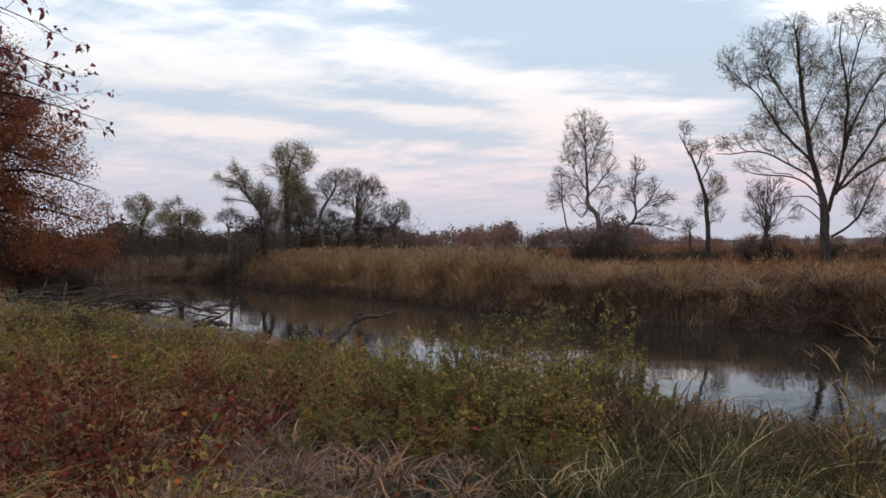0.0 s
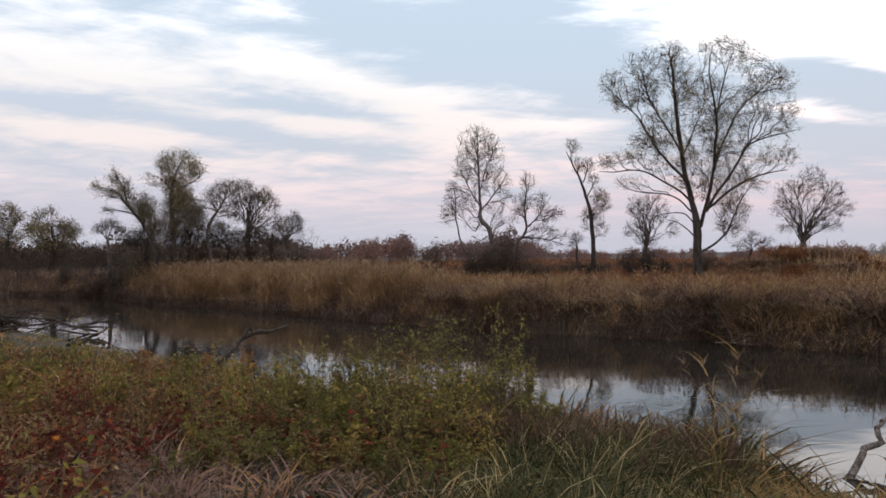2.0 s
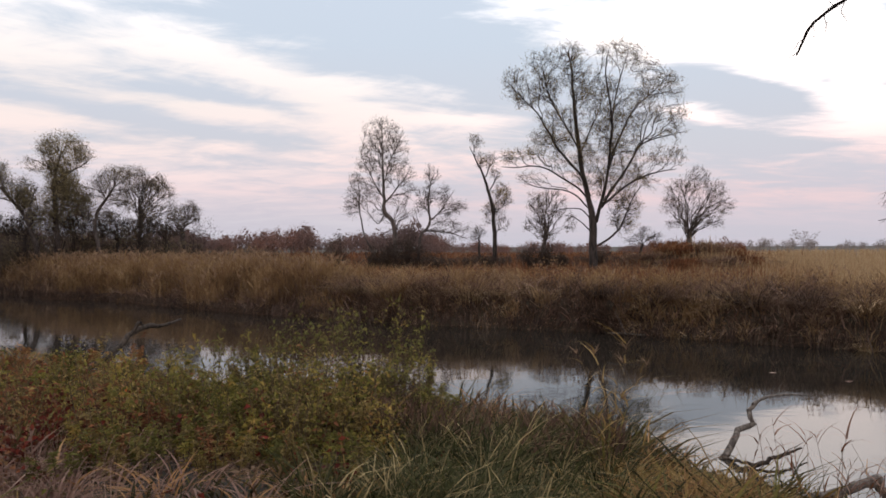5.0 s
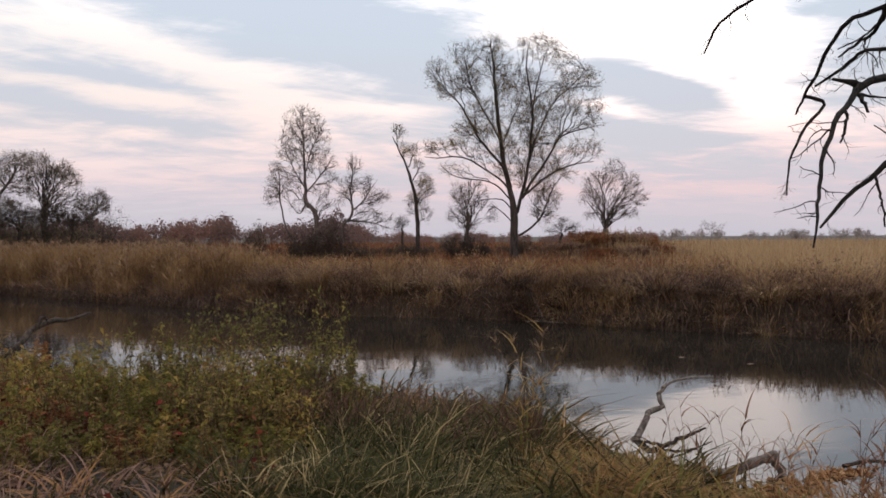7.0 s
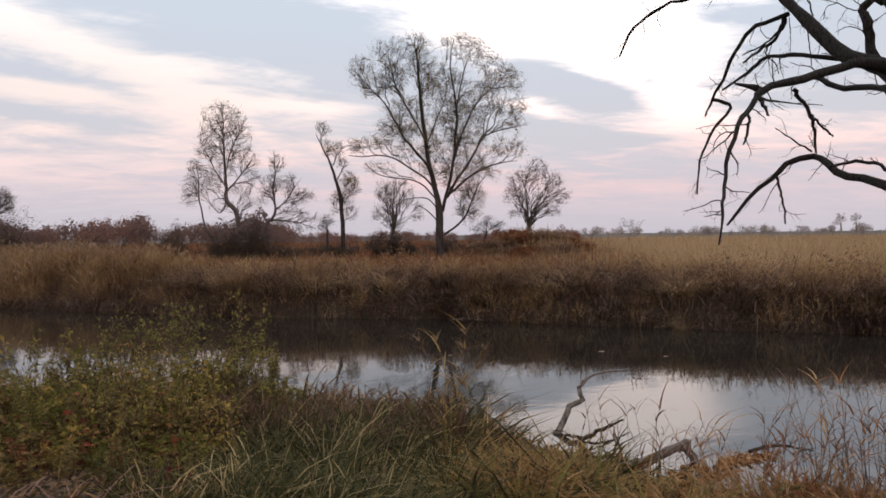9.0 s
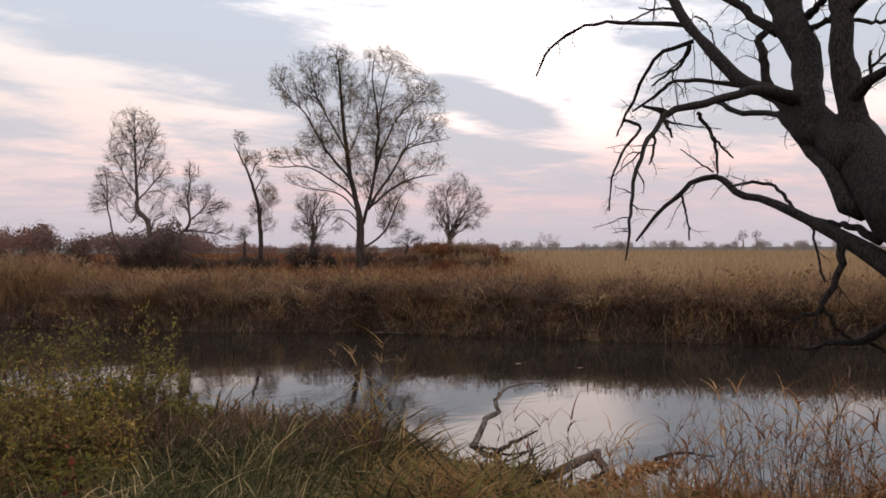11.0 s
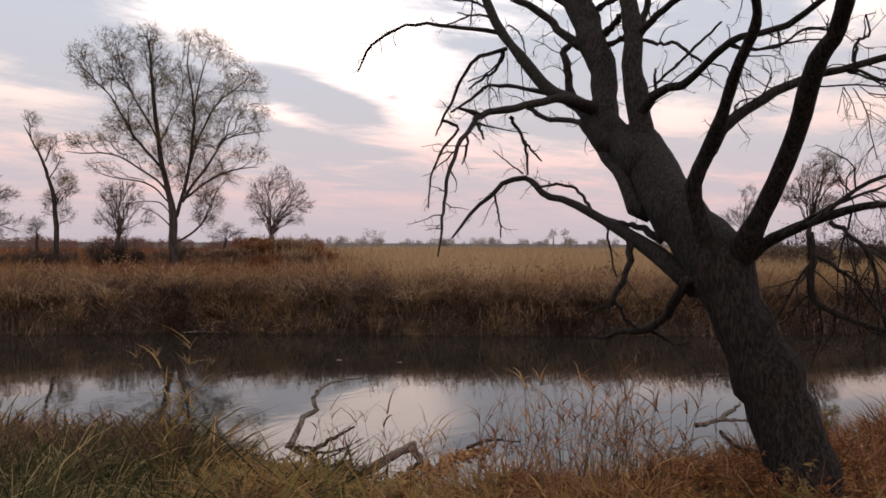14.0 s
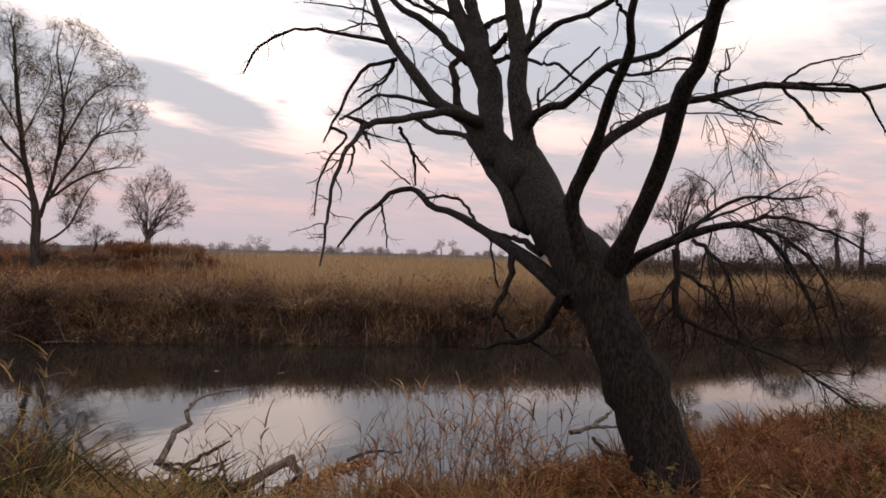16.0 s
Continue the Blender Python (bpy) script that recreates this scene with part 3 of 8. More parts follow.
def plant_tree(name, loc, label, category, limbs, levels, leaf, wood, seed, turn=0.0, group="", trunk_first=True, own_branches=False, near=False):
    """A tree out of drawn main limbs, finer branches grown from them, and leaves on the finest."""
    rng = np.random.RandomState(seed)
    root = thing(name, loc, label, category, group, turn)
    big = [resample(p, np.asarray(r) * 0.8, 9) for p, r in limbs]
    P, R = np.stack([b[0] for b in big]), np.stack([b[1] for b in big])
    if trunk_first:
        mesh_object("trunk", *tubes(P[:1], R[:1], 9), wood, root, smooth=True)
        if len(P) > 1:
            for i in range(1, len(P)):
                mesh_object("limb", *tubes(P[i:i + 1], R[i:i + 1], 7), wood, root, smooth=True)
    else:
        for i in range(len(P)):
            mesh_object("stem", *tubes(P[i:i + 1], R[i:i + 1], 6), wood, root, smooth=True)
    bits = []
    last = (P, R)
    for lv, (per, length, angle, rise, k, start) in enumerate(levels):
        ln = np.linalg.norm(np.diff(last[0], axis=1), axis=2).sum(1)
        last = sprout(*last, per, length, angle, rise, k, rng, start, weight=np.clip(ln / ln.mean(), 0.4, 2.0))
        if lv == 0 and own_branches:
            for i in range(len(last[0])):
                mesh_object("branch", *tubes(last[0][i:i + 1], last[1][i:i + 1], 4), wood, root)
        else:
            bits.append(tubes(*last, 4 if lv == 0 else 3))
    if bits:
        mesh_object("twig_mass", *merge(bits), wood, root, kind="stuff")
    if leaf:
        per, size, mat, spread, aspect = leaf
        mesh_object("crown", *leaf_crown(last[0], per, size, rng, spread, aspect, small=not near), mat, root)
    return root


def in_clouds(p, clouds, grow):
    """Which points lie inside one of the drawn clouds of a crown."""
    ok = np.zeros(len(p), bool)
    for x, y, z, rx, rz in clouds:
        q = (p - np.array([x, y, z])) / (np.array([rx, rx * 1.5, rz]) * grow)
        ok |= (q ** 2).sum(1) < 1
    return ok


def site(heading, dist):
    """A place on the ground by heading (degrees to the right of north) and distance."""
    x, y = dist * math.sin(radians(heading)), dist * math.cos(radians(heading))
    return x, y, float(ground_z(np.array([x]), np.array([y]))[0])


class Sketch:
    """A tree at a heading and distance: drawn main limbs, and a crown of drawn clouds that branches grow out to fill.
    All in metres: x to the right, y away, z over the water."""

    def __init__(self, heading, dist):
        self.x, self.y, self.z = site(heading, dist)
        self.turn, self.limbs, self.clouds, self.tufts = -heading, [], [], []

    def limb(self, pts, rad):
        pts = [(a, b, c - self.z) for a, b, c in pts]
        if not self.limbs:
            pts, rad = [(pts[0][0], pts[0][1], -0.15)] + pts, [rad[0] * 1.25] + list(rad)
        self.limbs.append((pts, list(rad)))

    def crown(self, *rows):
        self.clouds += [(x, y, z - self.z, rx, rz) for x, y, z, rx, rz in rows]

    def tuft(self, *rows):
        self.tufts += [(x, y, z - self.z, rx, rz) for x, y, z, rx, rz in rows]

    @staticmethod
    def fill(rows, count, rng, shell):
        """Points spread through ellipsoids, more of them towards the rim where shell is high."""
        c = np.array(rows)
        vol = c[:, 3] * c[:, 4]
        i = rng.choice(len(c), count, p=vol / vol.sum())
        v = rng.normal(size=(count, 3))
        v *= (rng.uniform(0, 1, count) ** (1 / shell) / np.linalg.norm(v, axis=1))[:, None]
        return c[i, :3] + 0.97 * v * np.stack([c[i, 3], c[i, 3] * 1.1, c[i, 4]], -1)

    def grow(self, name, label, leaf, seed, points=800, stride=0.25, wood=None, thin=0.0078, rich_in_tufts=4):
        """Three orders of branches leave what stands already at easy angles and end at points of the crown; twigs and leaves follow."""
        rng = np.random.RandomState(seed)
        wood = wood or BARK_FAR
        root = thing(name, (self.x, self.y, self.z), label, "tree", "", self.turn)
        node, run, girth = [], [], []
        for i, (pts, rad) in enumerate(self.limbs):
            ln = sum(math.dist(a, b) for a, b in zip(pts, pts[1:]))
            k = max(6, int(ln / stride) + 1)
            p, r = resample(pts, np.asarray(rad) * (0.6 if i else 0.85), k)
            if ln > 1.5:
                p[2:] += np.cumsum(rng.normal(size=(k - 2, 3)), 0) * np.array([0.018, 0.018, 0.005])
            mesh_object("limb" if i else "trunk", *tubes(p[None], r[None], 7 if i else 9), wood, root, smooth=True)
            low = 0 if len(self.limbs) > 1 else k - 2
            if i == 0 and len(self.limbs) > 1:
                low = int(k * 0.25)
            tan = np.gradient(p, axis=0)
            node.append(p[low:]), run.append(tan[low:]), girth.append(r[low:])
        node, run, girth = np.concatenate(node), np.concatenate(run), np.concatenate(girth)
        run /= np.maximum(np.linalg.norm(run, axis=1, keepdims=True), 1e-6)
        bits = []
        for order, (share, k, stiff) in enumerate(((0.035, 8, 1.6), (0.17, 6, 1.3), (0.8, 5, 1.0))):
            goal = self.fill(self.clouds, max(6, int(points * share)), rng, 3.2)
            pick = np.zeros(len(goal), int)
            for c in range(0, len(goal), 400):
                v = goal[c:c + 400, None] - node[None]
                d = np.linalg.norm(v, axis=2)
                cos = (v * run[None]).sum(2) / np.maximum(d, 1e-6)
                pick[c:c + 400] = ((d + 0.25) * (1 + stiff * (1 - cos)) * rng.uniform(0.85, 1.15, d.shape)).argmin(1)
            v = goal - node[pick]
            ln = np.linalg.norm(v, axis=1)
            ok = ln > 0.12
            goal, pick, v, ln = goal[ok], pick[ok], v[ok], ln[ok]
            bend = node[pick] + (0.6 * run[pick] * ln[:, None] + 0.4 * v) * 0.5
            t = np.linspace(0, 1, k)[None, :, None]
            P = (1 - t) ** 2 * node[pick][:, None] + 2 * t * (1 - t) * bend[:, None] + t ** 2 * goal[:, None]
            P[:, 1:-1] += rng.normal(size=(len(P), k - 2, 3)) * (0.028 * ln)[:, None, None]
            r0 = np.minimum(girth[pick] * 0.75, (0.011, 0.010, 0.009)[order] * ln + thin * (1.6, 1.2, 1.0)[order])
            R = np.maximum(r0[:, None] * np.linspace(1, 0.3, k)[None], thin * 0.75)
            if order == 0:
                for i in range(len(P)):
                    mesh_object("branch", *tubes(P[i:i + 1], R[i:i + 1], 5), wood, root)
            else:
                bits.append(tubes(P, R, 4 if order == 1 else 3))
            tan = np.gradient(P, axis=1)[:, 1:].reshape(-1, 3)
            node, girth = np.concatenate([node, P[:, 1:].reshape(-1, 3)]), np.concatenate([girth, R[:, 1:].ravel()])
            run = np.concatenate([run, tan / np.maximum(np.linalg.norm(tan, axis=1, keepdims=True), 1e-6)])
        fine = sprout(P, R, 3, stride * 1.7, 36, 0.15, 3, rng, 0.15, 0.2, thin * 0.65, 0.8)
        last = sprout(*fine, 1, stride, 36, 0.1, 2, rng, 0.1, 0.2, thin * 0.6, 0.8)
        bits += [tubes(*fine, 3), tubes(*last, 3)]
        mesh_object("twig_mass", *merge(bits), wood, root, kind="stuff")
        if leaf:
            per, size, mat, spread, aspect = leaf
            # leaves hang on in some boughs and have gone from others
            tw = fine[0]
            full = clumps(tw[:, 0, 0] + 0.6 * tw[:, 0, 1], tw[:, 0, 2], 1.0, seed)[1]
            tw = tw[rng.uniform(0, 1, len(tw)) < 0.2 + 0.7 * full]
            crown = [leaf_crown(tw, per, size, rng, spread * 0.5, aspect, small=True)]
            if self.tufts:
                rich = fine[0][in_clouds(fine[0][:, 1], self.tufts, 1.0)]
                if len(rich):
                    crown.append(leaf_crown(rich, rich_in_tufts, size, rng, spread, aspect, start=0.0, small=True))
            mesh_object("crown", *merge(crown), mat, root)
        return root


# the tall willow across the river
s = Sketch(28.4, 41.5)
s.limb([(0.1, 0, 1.43), (0.07, 0, 2.83), (0.1, 0, 3.82), (-0.1, 0, 5.15), (-0.37, 0, 6.48), (-0.57, 0, 7.81), (-0.73, 0, 9.46), (-0.87, 0, 11.12), (-0.97, 0, 12.77), (-1.13, 0, 13.93)], [0.300, 0.266, 0.266, 0.183, 0.166, 0.150, 0.133, 0.100, 0.067, 0.033])
s.limb([(0.2, 0, 3.99), (0.56, -0.46, 5.45), (0.84, -0.93, 6.87), (0.96, -1.41, 8.26), (1.01, -1.87, 9.45), (0.87, -2.46, 10.9), (0.73, -3.07, 12.14), (0.93, -3.65, 13.04)], [0.183, 0.150, 0.133, 0.117, 0.100, 0.077, 0.050, 0.027])
s.limb([(0.5, 0, 4.82), (1.19, 0.08, 5.98), (2.02, 0.16, 7.14), (2.68, 0.24, 8.31), (3.51, 0.29, 8.73), (4.5, 0.35, 8.96), (5.26, 0.39, 9.13)], [0.150, 0.133, 0.107, 0.087, 0.067, 0.043, 0.023])
s.limb([(0.92, 0, 6.97), (1.3, 0.4, 8.34), (1.77, 0.74, 9.56), (2.22, 0.97, 10.43), (2.9, 1.19, 11.14), (3.93, 1.5, 12.04), (4.45, 1.67, 12.92)], [0.113, 0.100, 0.087, 0.073, 0.060, 0.040, 0.020])
s.limb([(0.53, 0, 4.98), (1.03, 0.01, 5.31), (2.01, 0.02, 6.14), (3, 0.03, 6.63), (3.82, 0.04, 6.85), (4.63, 0.05, 6.95)], [0.133, 0.117, 0.100, 0.077, 0.053, 0.027])
s.limb([(-0.13, 0, 5.48), (-0.63, -0.17, 6.63), (-1.45, -0.35, 7.61), (-2.1, -0.52, 8.58), (-2.58, -0.68, 9.54), (-3.07, -0.83, 10.33), (-4.03, -1.04, 11.28), (-4.66, -1.22, 12.05)], [0.150, 0.133, 0.117, 0.100, 0.083, 0.067, 0.047, 0.023])
s.limb([(-0.57, 0, 7.74), (-1.13, -0.04, 8.97), (-1.89, -0.1, 10.29), (-2.45, -0.14, 11.44), (-2.78, -0.19, 12.76), (-2.95, -0.22, 13.58)], [0.100, 0.083, 0.073, 0.060, 0.040, 0.020])
s.limb([(-0.23, 0, 5.32), (-0.8, 0.03, 5.99), (-1.8, 0.07, 6.66), (-2.64, 0.1, 7.17), (-3.48, 0.13, 7.35), (-4.49, 0.16, 7.29), (-5.27, 0.19, 7.37)], [0.107, 0.100, 0.083, 0.073, 0.067, 0.047, 0.027])
s.limb([(-0.23, 0, 4.82), (-0.97, 0.17, 5.57), (-1.81, 0.32, 5.92), (-2.83, 0.48, 6.04), (-3.69, 0.61, 6.29), (-4.38, 0.74, 6.85)], [0.083, 0.073, 0.060, 0.050, 0.037, 0.020])
s.limb([(-0.1, 0, 4.16), (-0.63, 0.04, 4.76), (-1.46, 0.08, 4.83), (-2.3, 0.11, 4.67)], [0.067, 0.057, 0.040, 0.020])
s.limb([(-0.03, 0, 3.33), (-0.47, 0.2, 3.9), (-1.04, 0.4, 4.34), (-1.58, 0.55, 4.45)], [0.067, 0.057, 0.040, 0.020])
s.limb([(0.3, 0, 2.66), (0.87, 0.13, 2.99), (1.53, 0.31, 3.66), (1.97, 0.52, 4.67), (2.38, 0.7, 5.52), (2.72, 0.8, 6.03)], [0.117, 0.107, 0.093, 0.067, 0.050, 0.023])
s.limb([(1.05, 0, 9.61), (1.4, -0.3, 11.35), (1.81, -0.53, 12.59), (2.13, -0.7, 13.35)], [0.083, 0.067, 0.047, 0.023])
s.limb([(-0.57, 0, 8.14), (-0.14, 0.03, 9.3), (0.36, 0.06, 10.45), (0.52, 0.08, 11.45)], [0.073, 0.060, 0.043, 0.023])
s.crown((-2.65, -2.07, 12.77, 1.14, 0.88), (-4.34, -1.17, 11.9, 0.88, 0.97), (-3.78, -0.19, 11.29, 0.93, 0.66), (-2.74, 1.64, 12.17, 0.97, 1.11), (-1.12, -0.64, 13.43, 1.04, 0.91), (-1.43, -0.91, 12.49, 0.84, 0.78), (-0.62, -0.83, 11.27, 0.84, 0.65), (1.19, 0.43, 13.83, 1.07, 0.87), (2.41, 1.51, 13.76, 0.89, 0.89), (3.3, 2.16, 12.88, 1.04, 0.97), (4.43, 1.36, 11.83, 0.88, 0.88), (4.54, -2.17, 9.66, 0.62, 0.75), (3.76, -0.52, 9.81, 0.91, 0.65), (4.19, -1.1, 8.84, 0.96, 0.38), (3.12, 1.94, 11.63, 0.97, 0.69), (0.99, -1.2, 9.73, 0.8, 0.84), (0.35, -1.59, 9.03, 0.7, 0.7), (1.31, -1.47, 8.08, 0.7, 0.77))
s.crown((-0.12, -1.97, 8.03, 0.63, 0.7), (-2.25, -0.76, 10.01, 0.91, 0.59), (-2.58, -0.82, 8.86, 1.11, 0.59), (-3.56, 1.16, 8.25, 1.17, 0.45), (-4.97, 0.47, 7.97, 0.81, 0.44), (-3.47, 2.03, 6.76, 1.05, 0.46), (3.37, -1.4, 7.6, 1.08, 0.64), (4.73, 0.92, 7.81, 0.81, 0.5), (2.03, 0.39, 7, 0.8, 0.93), (2.84, 0.05, 6.36, 0.86, 0.46), (1.94, 2.07, 5.62, 0.76, 0.83), (2.45, 1.99, 5.09, 0.62, 0.69), (1.37, 0.41, 4.44, 0.54, 0.74), (-0.96, -0.2, 6.47, 0.6, 0.4), (1.14, -1.43, 11.43, 0.64, 0.89))
s.tuft((-0.82, 0.63, 11.42, 0.67, 0.47), (2.09, -1.57, 10.75, 0.38, 0.38), (1.16, 1.97, 10.28, 0.69, 0.48), (1.21, 0.94, 9.26, 0.54, 0.61), (-0.23, -1.19, 8.14, 0.45, 0.52), (-3.65, 0.24, 8.2, 1.01, 0.27), (-5.2, 1.86, 8.26, 0.7, 0.31), (1.63, -1.56, 5.05, 0.51, 0.76))
s.crown((-1.4, 0.6, 8.2, 1.5, 1.4), (0.3, -0.8, 10.6, 1.6, 1.6), (1.6, 0.9, 9.0, 1.5, 1.8), (0.2, 0.4, 7.0, 1.3, 1.4), (-1.8, -0.5, 9.4, 1.3, 1.3), (2.6, -0.4, 10.4, 1.3, 1.4), (1.2, 0.3, 6.0, 1.2, 1.3), (1.9, 0.4, 4.3, 0.9, 1.0), (-2.6, 0.6, 11.9, 1.2, 1.0), (-0.2, 1.0, 12.3, 1.2, 1.0))
s.grow("tall_willow", "tall spreading willow with thin yellow-green autumn leaves, on the far bank", (6, 0.075, WILLOW_LEAF, 0.2, 0.45), 11, points=3500, stride=0.3, thin=0.0085, rich_in_tufts=10)

# the pair of almost bare trees and their neighbours
s = Sketch(12.36, 42)
s.limb([(0.08, 0, 1.51), (0.09, 0, 3.16), (0.03, 0, 4.08), (-0.26, 0, 4.47), (-0.45, 0, 4.74), (-0.45, 0, 5.29), (-0.51, 0, 6.44), (-0.6, 0, 8.08), (-0.65, 0, 9.71)], [0.168, 0.155, 0.155, 0.155, 0.148, 0.115, 0.084, 0.054, 0.024])
s.limb([(-0.85, 0, 1.68), (-1.59, -0.4, 2.99), (-1.83, -0.63, 3.79), (-2, -0.94, 4.89), (-2.03, -1.26, 5.98), (-2.11, -1.51, 6.74)], [0.101, 0.088, 0.074, 0.064, 0.047, 0.024])
s.limb([(-0.45, 0, 5.29), (-0.9, 0.02, 6.11), (-1.31, 0.04, 6.92), (-1.72, 0.06, 7.66)], [0.074, 0.061, 0.047, 0.024])
s.limb([(-0.45, 0, 5.29), (0.13, -0.06, 5.96), (0.62, -0.11, 6.62), (1.04, -0.17, 7.44)], [0.074, 0.061, 0.047, 0.024])
s.limb([(-0.51, 0, 6.44), (-0.18, -0.3, 7.56), (0.3, -0.63, 8.67), (0.62, -0.88, 9.45)], [0.061, 0.051, 0.037, 0.020])
s.limb([(-0.45, 0, 4.74), (-0.84, -0.14, 4), (-1.21, -0.23, 4.29)], [0.067, 0.061, 0.027])
s.crown((-0.66, 0.27, 9.36, 1.32, 1.06), (-1.19, -0.37, 8.01, 0.91, 1.1), (0.2, -0.68, 8.17, 0.84, 1.36), (0.79, 0.7, 6.87, 0.67, 0.87), (-0.51, -0.05, 6.93, 0.92, 0.98), (-1.53, 0.27, 7.59, 0.66, 0.79), (0.94, -0.09, 5.87, 0.59, 0.4), (-2.1, -0.11, 5.75, 0.78, 1.11), (-2.48, 0.03, 5.04, 0.65, 0.72), (-1.3, -0.36, 5.75, 0.65, 0.71), (-0.84, 0.27, 4.42, 0.73, 0.46), (0.77, -0.03, 4.81, 0.66, 0.53), (-2.22, -0.55, 6.58, 0.45, 0.51), (0.2, 0.43, 5.5, 0.73, 0.47))
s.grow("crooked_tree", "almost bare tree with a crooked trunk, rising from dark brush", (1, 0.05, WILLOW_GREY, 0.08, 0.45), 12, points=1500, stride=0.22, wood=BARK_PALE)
s = Sketch(14.26, 43)
s.limb([(0.09, 0, 1.81), (0.23, 0, 3.31), (0.56, 0, 3.69), (0.77, 0, 4.2), (0.7, 0, 4.88), (0.64, 0, 5.56), (0.77, 0, 6.41), (0.71, 0, 7.26)], [0.103, 0.103, 0.103, 0.086, 0.069, 0.052, 0.034, 0.017])
s.limb([(0.77, 0, 4.2), (1.38, 0.14, 4.72), (1.9, 0.28, 5.42), (2.42, 0.43, 6.13)], [0.069, 0.055, 0.038, 0.017])
s.limb([(0.46, 0, 3.58), (1.71, -0.16, 3.52), (2.71, -0.29, 3.25), (3.22, -0.36, 3.01)], [0.062, 0.052, 0.034, 0.017])
s.crown((0.87, -0.55, 6.87, 0.5, 0.81), (0.53, -0.31, 5.7, 0.57, 0.81), (1.54, -0.19, 5.73, 0.68, 0.82), (2.13, 0.09, 5.07, 0.69, 0.62), (2.74, -0.01, 5.07, 0.52, 0.34), (1.7, -0.44, 4.12, 0.81, 0.37), (2.72, -0.31, 3.79, 0.75, 0.31), (0.2, 0.57, 5.08, 0.41, 0.62), (1.38, 0.25, 3.53, 0.76, 0.24), (2.53, -0.47, 3.11, 0.82, 0.14))
s.grow("leaning_bare_tree", "small bare tree leaning out over dark brush", None, 13, points=760, stride=0.2, wood=BARK_PALE)
s = Sketch(20.46, 45)
s.limb([(0.09, 0, 1.41), (0.1, 0, 3.21), (0.06, 0, 4.29), (0.03, 0, 5.19), (-0.22, 0, 6.27), (-0.44, 0, 6.98), (-0.86, 0, 7.88), (-1.29, 0, 8.95)], [0.180, 0.162, 0.144, 0.130, 0.108, 0.087, 0.058, 0.025])
s.limb([(-0.44, 0, 7.06), (-0.22, 0.17, 7.72), (-0.15, 0.35, 8.47)], [0.065, 0.051, 0.022])
s.limb([(-0.22, 0, 6.16), (0.14, -0.22, 6.79), (0.32, -0.4, 7.31)], [0.065, 0.051, 0.022])
s.crown((-1.05, 0.29, 9.42, 0.47, 0.54), (-0.75, -0.27, 8.13, 0.43, 0.61), (-0.15, -0.21, 8.14, 0.5, 0.54), (0.14, -0.28, 7.21, 0.36, 0.39), (0.57, -0.02, 6.16, 0.65, 0.61), (0.86, 0.31, 5.57, 0.47, 0.47), (0.32, 0.33, 5.1, 0.65, 0.62), (-0.23, 0.17, 5.02, 0.43, 0.61), (0.56, -0.16, 4.11, 0.54, 0.61), (-0.41, 0.39, 4.23, 0.36, 0.33))
s.tuft((0.56, -0.33, 5.99, 0.5, 0.5), (-1.03, -0.4, 9.32, 0.32, 0.36))
s.grow("slender_willow", "slender willow with a bowed trunk and little foliage", (3, 0.065, WILLOW_LEAF, 0.1, 0.45), 14, points=620, stride=0.2)
s = Sketch(35.52, 55)
s.limb([(0.11, 0, 2.03), (0.11, 0, 2.55), (0.15, 0, 3.16)], [0.309, 0.287, 0.265])
s.crown((0.72, -0.38, 7.39, 1.07, 1.07), (-0.75, -0.54, 6.76, 1.03, 0.86), (1.98, -0.39, 6.52, 0.85, 0.94), (0.52, -0.65, 5.45, 1.62, 1.11), (2.59, -0.71, 5.43, 0.72, 0.68), (-1.19, 0.43, 5.75, 0.88, 0.7), (1.36, -0.49, 4.39, 1.37, 0.56), (-0.75, 0.3, 4.43, 0.87, 0.57))
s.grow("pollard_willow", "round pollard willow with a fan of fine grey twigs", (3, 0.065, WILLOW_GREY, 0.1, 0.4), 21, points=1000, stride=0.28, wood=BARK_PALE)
s = Sketch(24.41, 47)
s.limb([(0.1, 0, 2.03), (0.1, 0, 2.48), (0.13, 0, 2.94)], [0.226, 0.189, 0.151])
s.crown((-0.28, 0.47, 5.53, 0.76, 0.84), (0.29, 0.25, 4.76, 0.99, 0.99), (1.24, 0.48, 5.34, 0.5, 0.69), (-0.66, 0.35, 4.19, 0.68, 0.65), (1.81, 0.34, 4.19, 0.46, 0.76), (0.66, -0.46, 6.03, 0.67, 0.49), (0.21, -0.51, 3.42, 0.9, 0.45))
s.grow("willow_thicket", "thin grey thicket of upright willow shoots", (2, 0.06, WILLOW_GREY, 0.1, 0.4), 22, points=640, stride=0.24, wood=BARK_PALE)
s = Sketch(31.94, 52)
s.limb([(0.11, 0, 2.14), (0.15, 0, 2.47), (0.23, 0, 2.8)], [0.125, 0.108, 0.092])
s.crown((0.52, -0.25, 3.5, 0.74, 0.53), (-0.22, -0.3, 3.09, 0.82, 0.41), (1.26, 0.14, 3.22, 0.5, 0.45))
s.grow("willow_shrub", "low rounded shrub with a few remaining leaves", (2, 0.06, WILLOW_GREY, 0.1, 0.4), 24, points=170, stride=0.24)
s = Sketch(19.23, 60)
s.limb([(0.09, 0, 2.45), (0.09, 0, 2.84), (0.09, 0, 3.22)], [0.125, 0.106, 0.096])
s.crown((0.09, -0.05, 3.89, 0.77, 0.53), (-0.29, -0.12, 3.41, 0.48, 0.38))
s.grow("willow_shrub", "small round shrub in the meadow", (2, 0.06, WILLOW_GREY, 0.12, 0.4), 25, points=140, stride=0.26)

# the willows at the bend of the river
s = Sketch(-13.59, 50)
